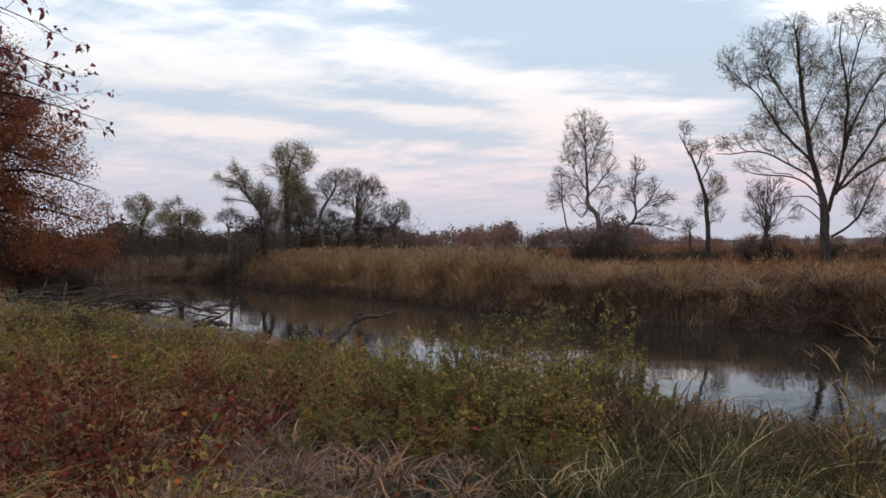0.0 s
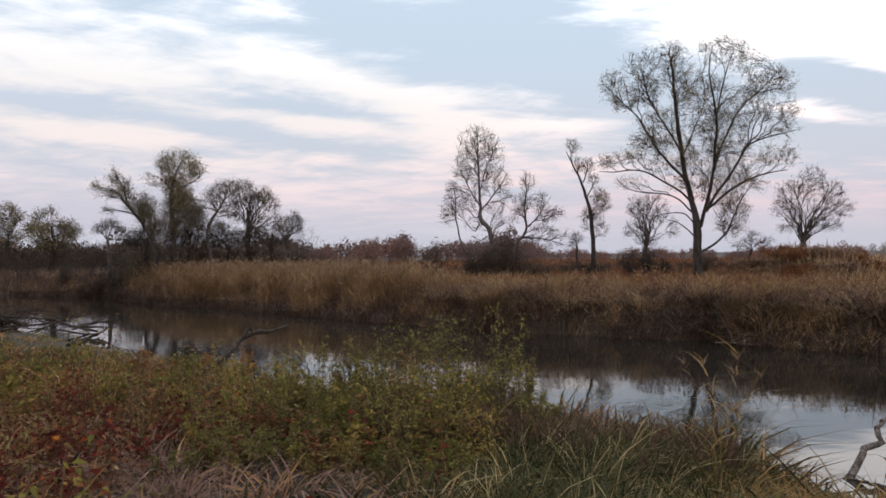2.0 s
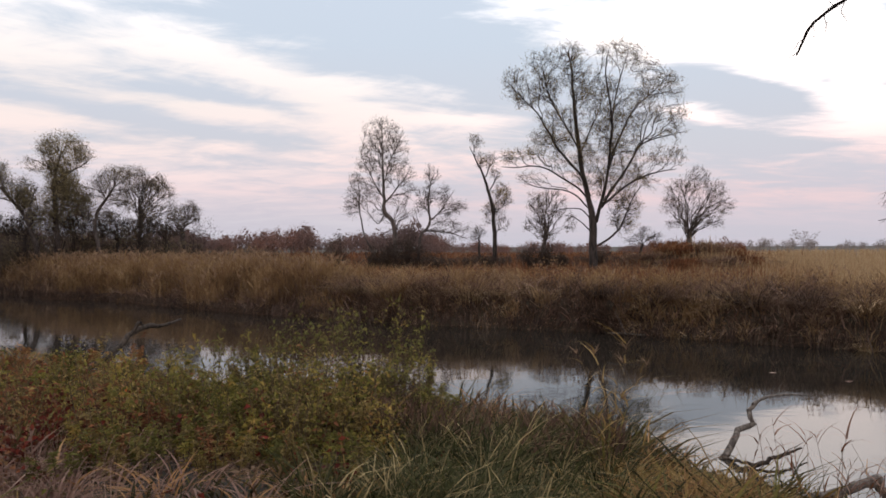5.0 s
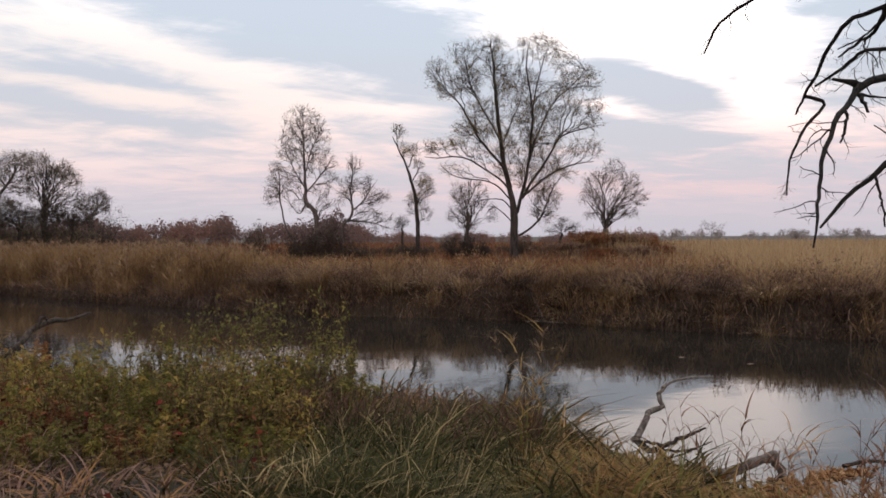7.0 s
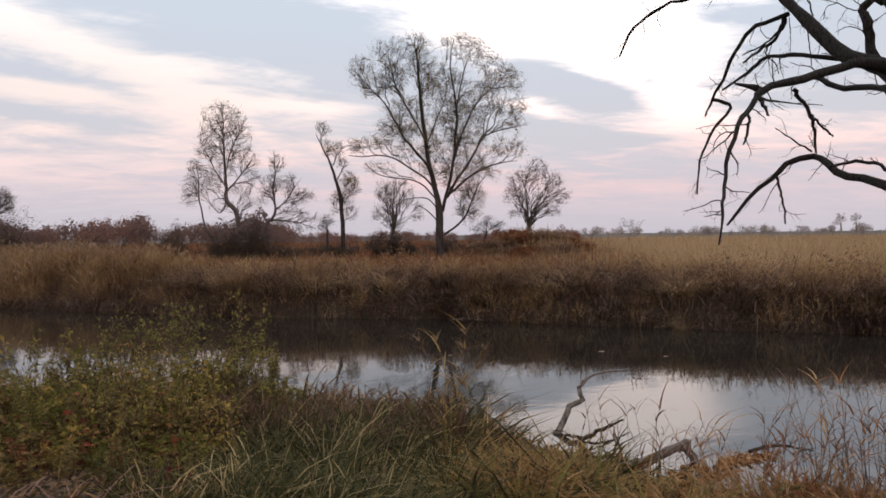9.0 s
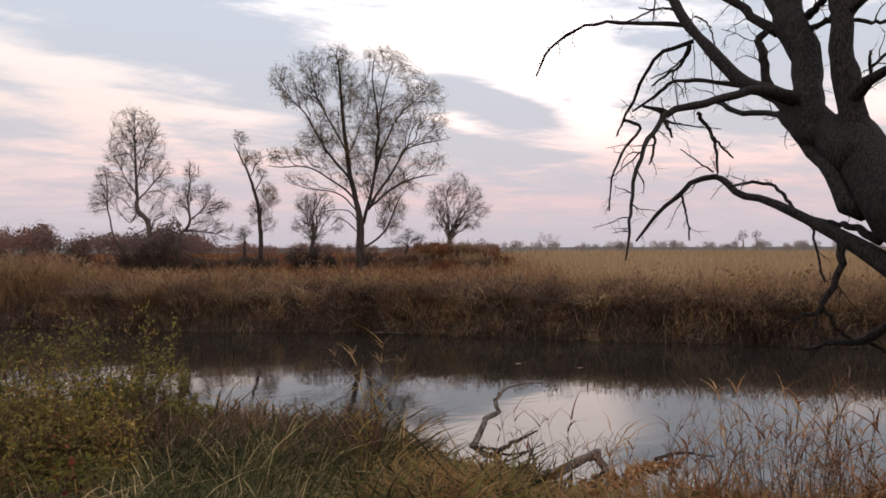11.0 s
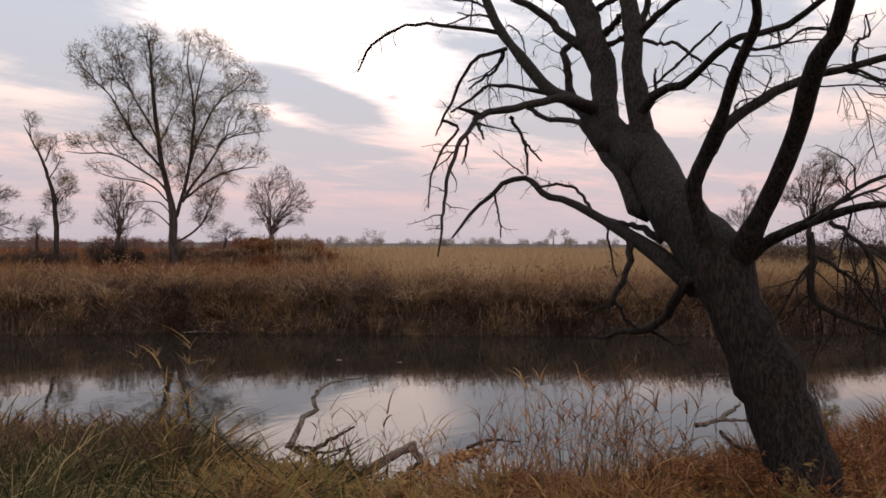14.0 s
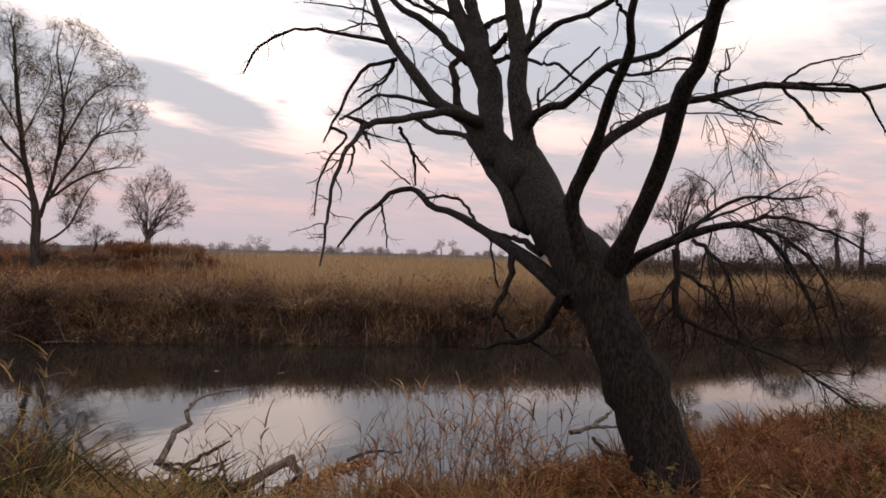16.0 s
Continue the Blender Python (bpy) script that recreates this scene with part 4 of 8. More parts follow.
s.limb([(0, 0, 2.64), (-0.27, 0, 3.58), (-0.57, 0, 4.51), (-1.18, 0, 5.44), (-1.69, 0, 6.1), (-2.09, 0, 6.62), (-2.46, 0, 6.98)], [0.19, 0.15, 0.128, 0.11, 0.088, 0.06, 0.032])
s.limb([(-1.69, 0, 6.1), (-2.02, 0.09, 7.29), (-2.46, 0.17, 8.21)], [0.088, 0.064, 0.028])
s.limb([(-1.18, 0, 5.44), (-2.2, -0.02, 5.73), (-2.81, -0.03, 5.79)], [0.080, 0.056, 0.028])
s.crown((-2.53, 0.25, 8.03, 0.33, 0.67), (-2.02, 0.05, 7.47, 0.59, 0.59), (-3.53, -0.01, 7.17, 0.33, 0.4), (-2.88, 0.28, 6.92, 0.55, 0.44), (-2.18, -0.34, 6.7, 0.81, 0.4), (-2.69, -0.4, 5.7, 0.51, 0.25), (-1.34, -0.46, 5.97, 0.81, 0.44), (-0.83, 0.34, 6.59, 0.53, 0.41), (-0.67, -0.04, 5.26, 0.48, 0.52), (-0.38, 0.26, 6.21, 0.6, 0.49), (-1.62, 0.2, 6.75, 0.6, 0.5), (-0.6, 0.3, 5.75, 0.7, 0.6))
s.tuft((-2.22, 0.68, 6.97, 0.75, 0.45), (-2.54, 0.36, 8.04, 0.22, 0.52), (-3.52, -0.12, 7.16, 0.25, 0.29), (-1.34, -0.2, 6.09, 0.52, 0.3), (-0.85, 0.2, 5.6, 0.7, 0.7))
s.grow("leaning_willow", "willow that leans far over, with clumps of grey-green leaves", (4, 0.085, WILLOW_GREEN, 0.2, 0.45), 31, points=750, stride=0.27, wood=BARK_PALE, rich_in_tufts=7)
s = Sketch(-12.38, 50)
s.limb([(0, 0, 2.63), (-0.05, 0, 4.33), (-0.07, 0, 5.84), (0.01, 0, 6.97), (0.24, 0, 8.11), (0.6, 0, 9.07)], [0.2, 0.18, 0.165, 0.14, 0.085, 0.045])
s.limb([(0.23, 0, 7.16), (0.94, -0.18, 7.54), (1.66, -0.38, 8.03)], [0.074, 0.055, 0.025])
s.limb([(0.05, 0, 6.78), (-0.48, 0.05, 7.72), (-0.75, 0.08, 8.47)], [0.074, 0.055, 0.025])
s.limb([(0.31, 0, 8.49), (-0.11, -0.23, 9.13)], [0.050, 0.025])
s.crown((0.43, 0.06, 9.07, 1.29, 0.84), (-0.64, -0.38, 8.79, 0.6, 0.49), (1.49, -0.22, 8.5, 0.68, 0.61), (1.13, -0.16, 7.93, 0.76, 0.42), (-0.47, -0.47, 7.85, 0.45, 0.48), (-1.19, 0.34, 7.55, 0.45, 0.34), (-0.02, 0.53, 7.02, 0.69, 1.45), (0.03, -0.34, 5.44, 0.98, 1.43), (-0.85, -0.48, 4.68, 0.82, 1.04), (0.93, -0.18, 5.83, 0.99, 0.99), (1.59, 0.29, 5.29, 0.77, 0.92), (-1.54, 0.4, 8.03, 0.34, 0.34), (0.4, 0.2, 7.4, 0.85, 0.9), (0.5, -0.2, 6.5, 0.85, 0.9))
s.tuft((-0.02, -0.14, 7.15, 0.57, 1.32), (0.03, 0.42, 5.48, 0.84, 1.37), (0.42, -0.45, 9.01, 1.05, 0.6), (-0.11, -0.06, 8.85, 0.75, 0.53), (1, -0.11, 5.65, 0.68, 0.76), (-0.86, 0.05, 4.7, 0.6, 0.83), (0.38, 0.1, 7.5, 0.75, 0.9), (0.42, -0.2, 6.5, 0.75, 0.9), (1.25, 0.1, 8.35, 0.6, 0.5))
s.grow("ivy_clad_willow", "dense dark willow with a round leafy head", (5, 0.085, WILLOW_GREEN, 0.22, 0.45), 32, points=1150, stride=0.27, wood=BARK_PALE, rich_in_tufts=12)
s = Sketch(-9.69, 50)
s.limb([(0, 0, 2.59), (-0.17, 0, 3.94), (0.03, 0, 4.9), (0.48, 0, 5.67), (0.97, 0, 6.44), (1.16, 0, 7.22)], [0.15, 0.125, 0.11, 0.095, 0.07, 0.04])
s.limb([(-0.05, 0, 4.32), (-0.71, -0.03, 4.51), (-1.24, -0.05, 4.89)], [0.104, 0.080, 0.040])
s.limb([(0.48, 0, 5.67), (0.12, 0.16, 6.33), (-0.02, 0.3, 7.03)], [0.088, 0.064, 0.032])
s.crown((0.97, -0.43, 7.29, 0.84, 0.57), (0.05, 0.15, 6.91, 0.62, 0.54), (1.55, 0.51, 7.46, 0.55, 0.55), (-0.51, -0.1, 6.04, 0.69, 0.61), (0.58, -0.42, 5.83, 0.53, 0.53), (-0.88, -0.49, 4.87, 0.6, 0.53), (0.39, -0.16, 4.77, 0.61, 0.54), (1.65, 0.1, 6.6, 0.65, 0.6), (1.35, 0.2, 5.75, 0.6, 0.65), (0.5, 0.1, 6.6, 0.7, 0.6))
s.tuft((1.09, 0.26, 7.43, 0.62, 0.39))
s.grow("forked_willow", "twisted willow with an open fork and thin leaves", (3, 0.08, WILLOW_GREY, 0.18, 0.4), 33, points=850, stride=0.27, wood=BARK_PALE)
s = Sketch(-6.92, 52)
s.limb([(0, 0, 2.56), (-0.03, 0, 3.17), (0.02, 0, 3.81)], [0.19, 0.165, 0.14])
s.crown((-0.14, 0.19, 7.63, 0.65, 0.53), (1.04, 0.05, 7.02, 0.98, 0.61), (1.62, -0.29, 6.39, 0.69, 0.69), (0.44, -0.08, 6.4, 0.89, 0.81), (0.81, -0.23, 5.18, 0.97, 0.73), (-0.55, 0.45, 6.03, 0.53, 0.98), (2.02, 0.12, 5.4, 0.41, 0.57), (0.25, 0.09, 7.02, 0.81, 0.57))
s.tuft((1.44, 0.57, 6.78, 0.66, 0.41))
s.grow("spreading_willow", "spreading willow with a fan of pale limbs and thin leaves", (3, 0.08, WILLOW_GREY, 0.18, 0.4), 34, points=850, stride=0.27, wood=BARK_PALE)
s = Sketch(-3.86, 54)
s.limb([(0, 0, 2.52), (-0.04, 0, 2.94), (-0.07, 0, 3.58)], [0.195, 0.173, 0.152])
s.crown((0.45, -0.09, 5.28, 0.77, 0.64), (-0.18, 0.07, 4.65, 0.85, 0.51), (0.86, -0.02, 4.85, 0.38, 0.55), (-0.68, -0.11, 4.86, 0.55, 0.55))
s.grow("low_willow", "low willow at the end of the group", (3, 0.08, WILLOW_GREY, 0.18, 0.4), 35, points=520, stride=0.27, wood=BARK_PALE)
s = Sketch(-16.83, 54)
s.limb([(-0, 0, 2.8), (0, 0, 3.28), (0.01, 0, 3.87)], [0.152, 0.130, 0.108])
s.crown((0.12, -0.01, 4.94, 0.71, 0.47), (-0.6, 0.14, 4.67, 0.51, 0.39), (0.66, -0.24, 4.54, 0.51, 0.32))
s.grow("small_willow", "small leafless willow beside the leaning one", (1, 0.07, WILLOW_GREY, 0.1, 0.4), 36, points=330, stride=0.27, wood=BARK_PALE)

s = Sketch(-14.38, 51)
s.limb([(0, 0, 2.61), (0, 0, 2.84), (0.04, 0, 3.14)], [0.123, 0.106, 0.082])
s.crown((-0.34, 0.24, 4.07, 0.99, 0.61), (0.55, 0.35, 4.57, 0.85, 0.85), (-1.04, -0.01, 3.8, 0.83, 0.45))
s.grow("scrub_willow", "thicket of grey willow scrub between taller willows", (2, 0.085, BUSH_LEAF, 0.2, 0.5), 80, points=420, stride=0.3)
s = Sketch(-11.27, 51)
s.limb([(0, 0, 2.57), (0, 0, 2.81), (0.04, 0, 3.12)], [0.123, 0.106, 0.082])
s.crown((-0.24, 0.22, 4.56, 0.93, 1.01), (0.69, 0.32, 4.29, 0.94, 0.86), (-0.79, -0.01, 3.97, 1, 0.69))
s.grow("scrub_willow", "thicket of grey willow scrub between taller willows", (2, 0.085, BUSH_LEAF, 0.2, 0.5), 81, points=520, stride=0.3)
s = Sketch(-8.51, 51)
s.limb([(0.01, 0, 2.54), (0.01, 0, 2.78), (0.05, 0, 3.09)], [0.123, 0.106, 0.082])
s.crown((-0.28, 0.23, 4.28, 0.87, 0.79), (0.67, 0.33, 4.04, 0.87, 0.64), (-0.85, -0.01, 3.77, 0.86, 0.55))
s.grow("scrub_willow", "thicket of grey willow scrub between taller willows", (2, 0.085, BUSH_LEAF, 0.2, 0.5), 82, points=420, stride=0.3)
s = Sketch(-5.18, 51)
s.limb([(0, 0, 2.5), (0, 0, 2.74), (0.05, 0, 3.06)], [0.123, 0.106, 0.082])
s.crown((-0.37, 0.26, 3.95, 1.04, 0.56), (0.61, 0.38, 3.74, 0.97, 0.48), (-1.15, -0.01, 4.03, 0.79, 0.64))
s.grow("scrub_willow", "thicket of grey willow scrub between taller willows", (2, 0.085, BUSH_LEAF, 0.2, 0.5), 83, points=380, stride=0.3)

# the wooded end of the reach
s = Sketch(-23.19, 75)
s.limb([(-0.01, 0, 2.83), (0, 0, 3.61), (0.05, 0, 4.39)], [0.301, 0.271, 0.241])
s.crown((-0.02, 0.3, 7.36, 0.73, 0.47), (-0.91, 0.16, 6.82, 0.57, 0.67), (0.65, 0.31, 6.64, 0.68, 0.68), (-0.25, 0.22, 5.95, 1.24, 0.78), (0.19, 0.22, 4.65, 1.46, 0.83))
s.tuft((-0.02, -0.29, 7.22, 0.62, 0.36), (-0.86, -0.33, 6.69, 0.46, 0.51), (0.65, -0.24, 6.46, 0.52, 0.47))
s.grow("round_tree", "round tree with pale green-grey leaves", (5, 0.13, WILLOW_GREEN, 0.25, 0.5), 41, points=480, stride=0.36, rich_in_tufts=8)
s = Sketch(-20.54, 70)
s.limb([(0, 0, 2.77), (0.01, 0, 3.52), (0.1, 0, 4.26)], [0.337, 0.281, 0.253])
s.crown((-1.15, 0.47, 6.41, 0.79, 0.45), (-0.14, -0.02, 6.74, 0.64, 0.4), (0.81, -0.32, 5.6, 1.09, 0.55), (-0.94, 0.54, 5.27, 1.49, 0.74), (1.48, -0.19, 5.01, 1, 0.9), (-0.08, 0.17, 4.02, 1.89, 0.8))
s.tuft((-0.94, 0.4, 5.27, 1.29, 0.59), (1.27, 0.48, 5.03, 0.91, 0.61))
s.grow("broad_tree", "broad yellow-green tree over the brush", (5, 0.13, WILLOW_GREEN, 0.25, 0.5), 42, points=600, stride=0.36, rich_in_tufts=8)

# trees down the river


def conifer(heading, dist, height, seed):
    rng = np.random.RandomState(seed)
    limbs = [([(0, 0, -0.1), (0, 0, height * 0.5), (0, 0, height)], [0.14, 0.09, 0.02])]
    plant_tree("spruce", site(heading, dist), "small dark spruce among the brush", "tree", limbs, [(60, 1.3, 80, -0.2, 5, 0.12), (6, 0.4, 45, -0.1, 4, 0.2)], (9, 0.09, BUSH_LEAF, 0.05, 0.5), BARK_FAR, seed, -heading)


conifer(-25.4, 80, 6.2, 44)


def bush(heading, dist, height, spread, seed, mat=BUSH_LEAF, label="dense dark brush with brown leaves", leafy=11, size=0.08, count=8, name="bush", group="brush on the far bank", wood=BARK_FAR):
    rng = np.random.RandomState(seed)
    return plant_tree(name, site(heading, dist), label, "bush", fan(count, height, spread, rng, 0.15, 0.035), [(6, height * 0.35, 40, 0.2, 3, 0.1), (5, height * 0.2, 45, 0.0, 2, 0.1)],
                      (leafy, size, mat, 0.12, 0.55), wood, seed, -heading, group, trunk_first=False)


rr = np.random.RandomState(5)
# brush under the willows and along the reach
for i, a in enumerate(np.arange(-31.0, 4.0, 1.5)):
    bush(a + rr.uniform(-0.5, 0.5), rr.uniform(56, 64) if a > -16 else rr.uniform(68, 78), rr.uniform(2.8, 3.9) if a < -4 else rr.uniform(1.5, 2.0), rr.uniform(1.5, 2.3), 100 + i)
for i, a in enumerate(np.arange(-16.0, -3.0, 1.6)):
    bush(a, 50.5 + rr.uniform(-1, 1), rr.uniform(3.3, 4.3), rr.uniform(1.6, 2.2), 140 + i)
for i, (a, d, hh, sp) in enumerate([(8.0, 37, 2.2, 0.85), (10.8, 41, 1.7, 1.0), (11.8, 41, 2.0, 0.9), (12.9, 41, 2.1, 1.0), (13.5, 41.5, 2.5, 0.6), (14.6, 42, 1.5, 1.1), (16.0, 43, 1.0, 1.2), (20.4, 44, 1.2, 1.0),
                                    (23.4, 45, 1.5, 0.7), (24.6, 45, 1.7, 0.7), (26.0, 46, 1.2, 0.9), (28.9, 44, 1.3, 0.9), (30.6, 46, 0.9, 1.0), (18.6, 47, 1.0, 1.3)]):
    bush(a, d, hh, sp, 170 + i)
for i, (a, hh) in enumerate([(-15.6, 3.4), (-13.9, 4.2), (-12.2, 4.8), (-10.8, 4.6), (-9.2, 4.4), (-7.9, 4.6), (-6.4, 4.3), (-4.9, 3.4)]):
    bush(a, 51.5 + 0.4 * (i % 3), hh, 1.7, 150 + i, WILLOW_GREY, "grey willow scrub between the taller willows", 9, 0.085, 11, "willow_scrub", "willow scrub at the bend", BARK_PALE)
for i, (a, d, hh, sp) in enumerate([(-17.4, 53.4, 2.3, 1.5), (-16.2, 52.4, 2.0, 1.4), (-19.8, 58, 1.7, 1.6), (-22.0, 63, 1.9, 1.8), (-24.2, 67, 2.2, 2.0), (-26.0, 66, 2.4, 2.0)]):
    bush(a, d, hh, sp, 190 + i)
# the brambles that cover the mound
for i, (x, y, hh, sp) in enumerate([(22.6, 35.8, 0.35, 1.2), (24.4, 35.0, 0.42, 1.3), (26.2, 34.8, 0.42, 1.4), (28.0, 35.2, 0.42, 1.3), (29.6, 36.0, 0.35, 1.3), (25.0, 36.6, 0.35, 1.4), (27.2, 36.8, 0.35, 1.4), (23.5, 33.4, 0.42, 1.2), (25.8, 33.0, 0.42, 1.3), (28.2, 33.4, 0.42, 1.3), (30.2, 34.2, 0.35, 1.2)]):
    bush(math.degrees(math.atan2(x, y)), math.hypot(x, y), hh, sp, 200 + i, DARK_HERB if i == 6 else (BANK_RUST, GRASS_RUST)[i % 2], "low rust-brown and green brambles over the mound", 22, 0.09, 11, "bramble", "brambles on the mound")
# thickets down the river
for i, (a, d, hh, sp) in enumerate([(73.5, 40, 2.4, 1.3), (75.6, 41, 2.7, 1.5), (77.8, 40, 3.0, 1.5), (79.6, 42, 2.6, 1.6), (81.5, 45, 3.0, 1.8), (83.4, 46, 3.2, 1.8), (85.5, 47, 3.0, 1.8), (87.6, 56, 3.2, 2.0), (90.0, 58, 3.2, 2.0), (92.5, 58, 3.2, 2.0), (95, 58, 3.2, 2.0), (71.0, 44, 2.2, 1.2)]):
    bush(a, d, hh, sp, 220 + i)
s = Sketch(76.55, 41)
s.limb([(0.25, 0, 2.81), (0.21, 0, 3.21), (0.17, 0, 3.58)], [0.164, 0.148, 0.132])
s.crown((0.89, -0.2, 6.82, 0.8, 0.62), (0.18, 0.21, 6.09, 0.75, 0.75), (-0.25, 0.25, 5.15, 0.82, 0.63), (1.2, -0.05, 6.07, 0.68, 0.74), (0.94, -0.19, 4.67, 0.74, 0.55), (-0.84, -0.05, 5.29, 0.41, 0.56))
s.tuft((0.95, 0.35, 4.7, 0.56, 0.44), (0.98, -0.15, 6.92, 0.49, 0.31))
s.grow("willow", "willow with yellowing leaves behind the dead tree", (2, 0.065, WILLOW_LEAF, 0.12, 0.45), 51, points=640, stride=0.24)
s = Sketch(72.33, 43)
s.limb([(0.26, 0, 2.67), (0.22, 0, 2.97), (0.15, 0, 3.3)], [0.103, 0.090, 0.076])
s.crown((0.35, -0.12, 5.56, 0.43, 0.43), (-0.27, 0.17, 4.23, 0.67, 0.57), (-1.08, -0.02, 4.05, 0.5, 0.44), (0.54, 0.16, 4.58, 0.47, 0.67))
s.grow("willow_shrub", "thin grey shrub behind the dead tree", (1, 0.06, WILLOW_GREY, 0.1, 0.4), 52, points=260, stride=0.22, wood=BARK_PALE)
s = Sketch(84.1, 47)
s.limb([(0.22, 0, 2.89), (0.18, 0, 3.22), (0.15, 0, 3.56)], [0.151, 0.136, 0.113])
s.crown((0.12, 0.04, 5.01, 0.95, 0.57), (1.04, 0.27, 4.52, 0.81, 0.64), (-0.65, 0.09, 4.84, 0.61, 0.44), (0.44, 0.34, 3.91, 1.02, 0.47))
s.grow("willow_shrub", "broad grey willow shrub down the river", (1, 0.065, WILLOW_GREY, 0.1, 0.4), 53, points=560, stride=0.25)
s = Sketch(87.41, 70)
s.limb([(0.21, 0, 3.27), (0.19, 0, 4.24), (0.14, 0, 4.97)], [0.225, 0.197, 0.168])
s.crown((-0.33, 0.07, 7.13, 0.54, 0.49), (0.2, -0.18, 5.94, 0.44, 0.73), (0.01, 0.03, 4.97, 0.68, 0.68), (-0.63, -0.15, 4.96, 0.44, 0.64))
s.tuft((-0.33, -0.16, 7.02, 0.39, 0.39), (0.21, 0.02, 5.86, 0.29, 0.59))
s.grow("round_tree", "slim tree at the end of the meadow", (2, 0.11, WILLOW_GREY, 0.16, 0.45), 54, points=220, stride=0.32)
s = Sketch(88.82, 72)
s.limb([(0.21, 0, 3.33), (0.19, 0, 4.32), (0.18, 0, 5.06)], [0.231, 0.202, 0.173])
s.crown((0.14, 0.07, 6.85, 0.64, 0.64), (0.37, 0.19, 6.06, 0.45, 0.69), (0.05, 0.04, 5.06, 0.6, 0.79), (0.93, 0.11, 5.81, 0.39, 0.39))
s.tuft((0.19, -0.07, 6.74, 0.45, 0.45))
s.grow("round_tree", "slim tree at the end of the meadow", (2, 0.11, WILLOW_GREY, 0.16, 0.45), 55, points=220, stride=0.32)
# lone trees far out in the meadow, haze mixed into leaf and bark colours
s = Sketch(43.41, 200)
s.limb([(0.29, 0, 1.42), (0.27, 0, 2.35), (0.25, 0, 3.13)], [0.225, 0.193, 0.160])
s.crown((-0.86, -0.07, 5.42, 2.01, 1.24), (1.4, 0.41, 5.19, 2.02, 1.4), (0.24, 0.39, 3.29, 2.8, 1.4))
s.grow("lone_tree", "lone tree far out in the meadow, with haze put into its pale colour", (3, 0.34, WOODS_HAZE, 0.3, 0.6), 60, points=70, stride=0.5, wood=BARK_HAZE)
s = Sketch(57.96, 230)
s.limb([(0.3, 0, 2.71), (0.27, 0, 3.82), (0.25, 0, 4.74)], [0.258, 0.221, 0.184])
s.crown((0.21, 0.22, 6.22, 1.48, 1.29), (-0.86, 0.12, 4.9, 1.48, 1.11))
s.grow("lone_tree", "lone tree far out in the meadow, with haze put into its pale colour", (3, 0.34, WOODS_HAZE, 0.3, 0.6), 61, points=70, stride=0.5, wood=BARK_HAZE)
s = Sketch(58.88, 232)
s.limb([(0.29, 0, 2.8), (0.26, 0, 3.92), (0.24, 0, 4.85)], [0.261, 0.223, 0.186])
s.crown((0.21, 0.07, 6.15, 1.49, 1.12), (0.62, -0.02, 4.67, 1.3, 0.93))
s.grow("lone_tree", "lone tree far out in the meadow, with haze put into its pale colour", (3, 0.34, WOODS_HAZE, 0.3, 0.6), 62, points=70, stride=0.5, wood=BARK_HAZE)
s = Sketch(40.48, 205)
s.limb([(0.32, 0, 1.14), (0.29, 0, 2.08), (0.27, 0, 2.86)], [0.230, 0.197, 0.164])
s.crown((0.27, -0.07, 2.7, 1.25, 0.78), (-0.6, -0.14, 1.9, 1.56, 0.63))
s.grow("lone_tree", "lone tree far out in the meadow, with haze put into its pale colour", (3, 0.34, WOODS_HAZE, 0.3, 0.6), 63, points=70, stride=0.5, wood=BARK_HAZE)


def far_woods(name, a0, a1, d0, d1, h0, h1, count, mat, label, seed):
    """A belt of woodland too far off to count: crowns of many leaf clumps on short trunks."""
    rng = np.random.RandomState(seed)
    a, d = np.radians(rng.uniform(a0, a1, count)), rng.uniform(d0, d1, count)
    x, y, hh = d * np.sin(a), d * np.cos(a), rng.uniform(h0, h1, count) * (0.75 + 0.25 * wavy(np.degrees(a), d * 0.01, 1.3, seed))
    z = ground_z(x, y)
    per = 330
    i = np.repeat(np.arange(count), per)
    v = rng.normal(size=(len(i), 3))
    out = rng.uniform(0.1, 1.0, len(i)) ** 0.6
    v *= (out / np.linalg.norm(v, axis=1))[:, None]
    wide = rng.uniform(0.38, 0.62, count)[i]
    c = np.stack([x[i] + v[:, 0] * hh[i] * wide, y[i] + v[:, 1] * hh[i] * 0.42, z[i] + hh[i] * (0.46 + 0.46 * v[:, 2] + 0.06 * np.sin(7 * v[:, 0] + i))], -1)
    size = hh[i] * rng.uniform(0.5, 1.2, len(i)) * np.where(out > 0.8, 0.035, 0.085)
    crown = leaves(c, rng.normal(size=(len(i), 3)), size, size * 0.8, rng, small=True)
    P = np.stack([np.stack([x, y, z - 0.2], -1), np.stack([x, y, z + hh * 0.6], -1)], 1)
    tr = tubes(P, np.stack([hh * 0.02, hh * 0.01], -1), 4)
    tagged(mesh_object(name, *merge([crown, tr]), mat), label, "woods", kind="stuff")


far_woods("far_woods", -30, 17, 150, 230, 6.6, 9.4, 330, WOODS, "distant rust-brown woods along the horizon", 1)
# this belt's haze is only its pale leaf colour
far_woods("far_tree_belt", 36, 96, 260, 380, 3.2, 7.6, 230, WOODS_HAZE, "belt of trees along the horizon, coloured pale grey to look hazy", 2)
far_woods("meadow_brush", -5, 34, 50, 66, 0.9, 1.6, 110, BUSH_LEAF, "low dark brush between the far trees", 6)
far_woods("east_brush", 69, 97, 46, 66, 1.6, 2.8, 110, BUSH_LEAF, "dark brush down the river", 7)
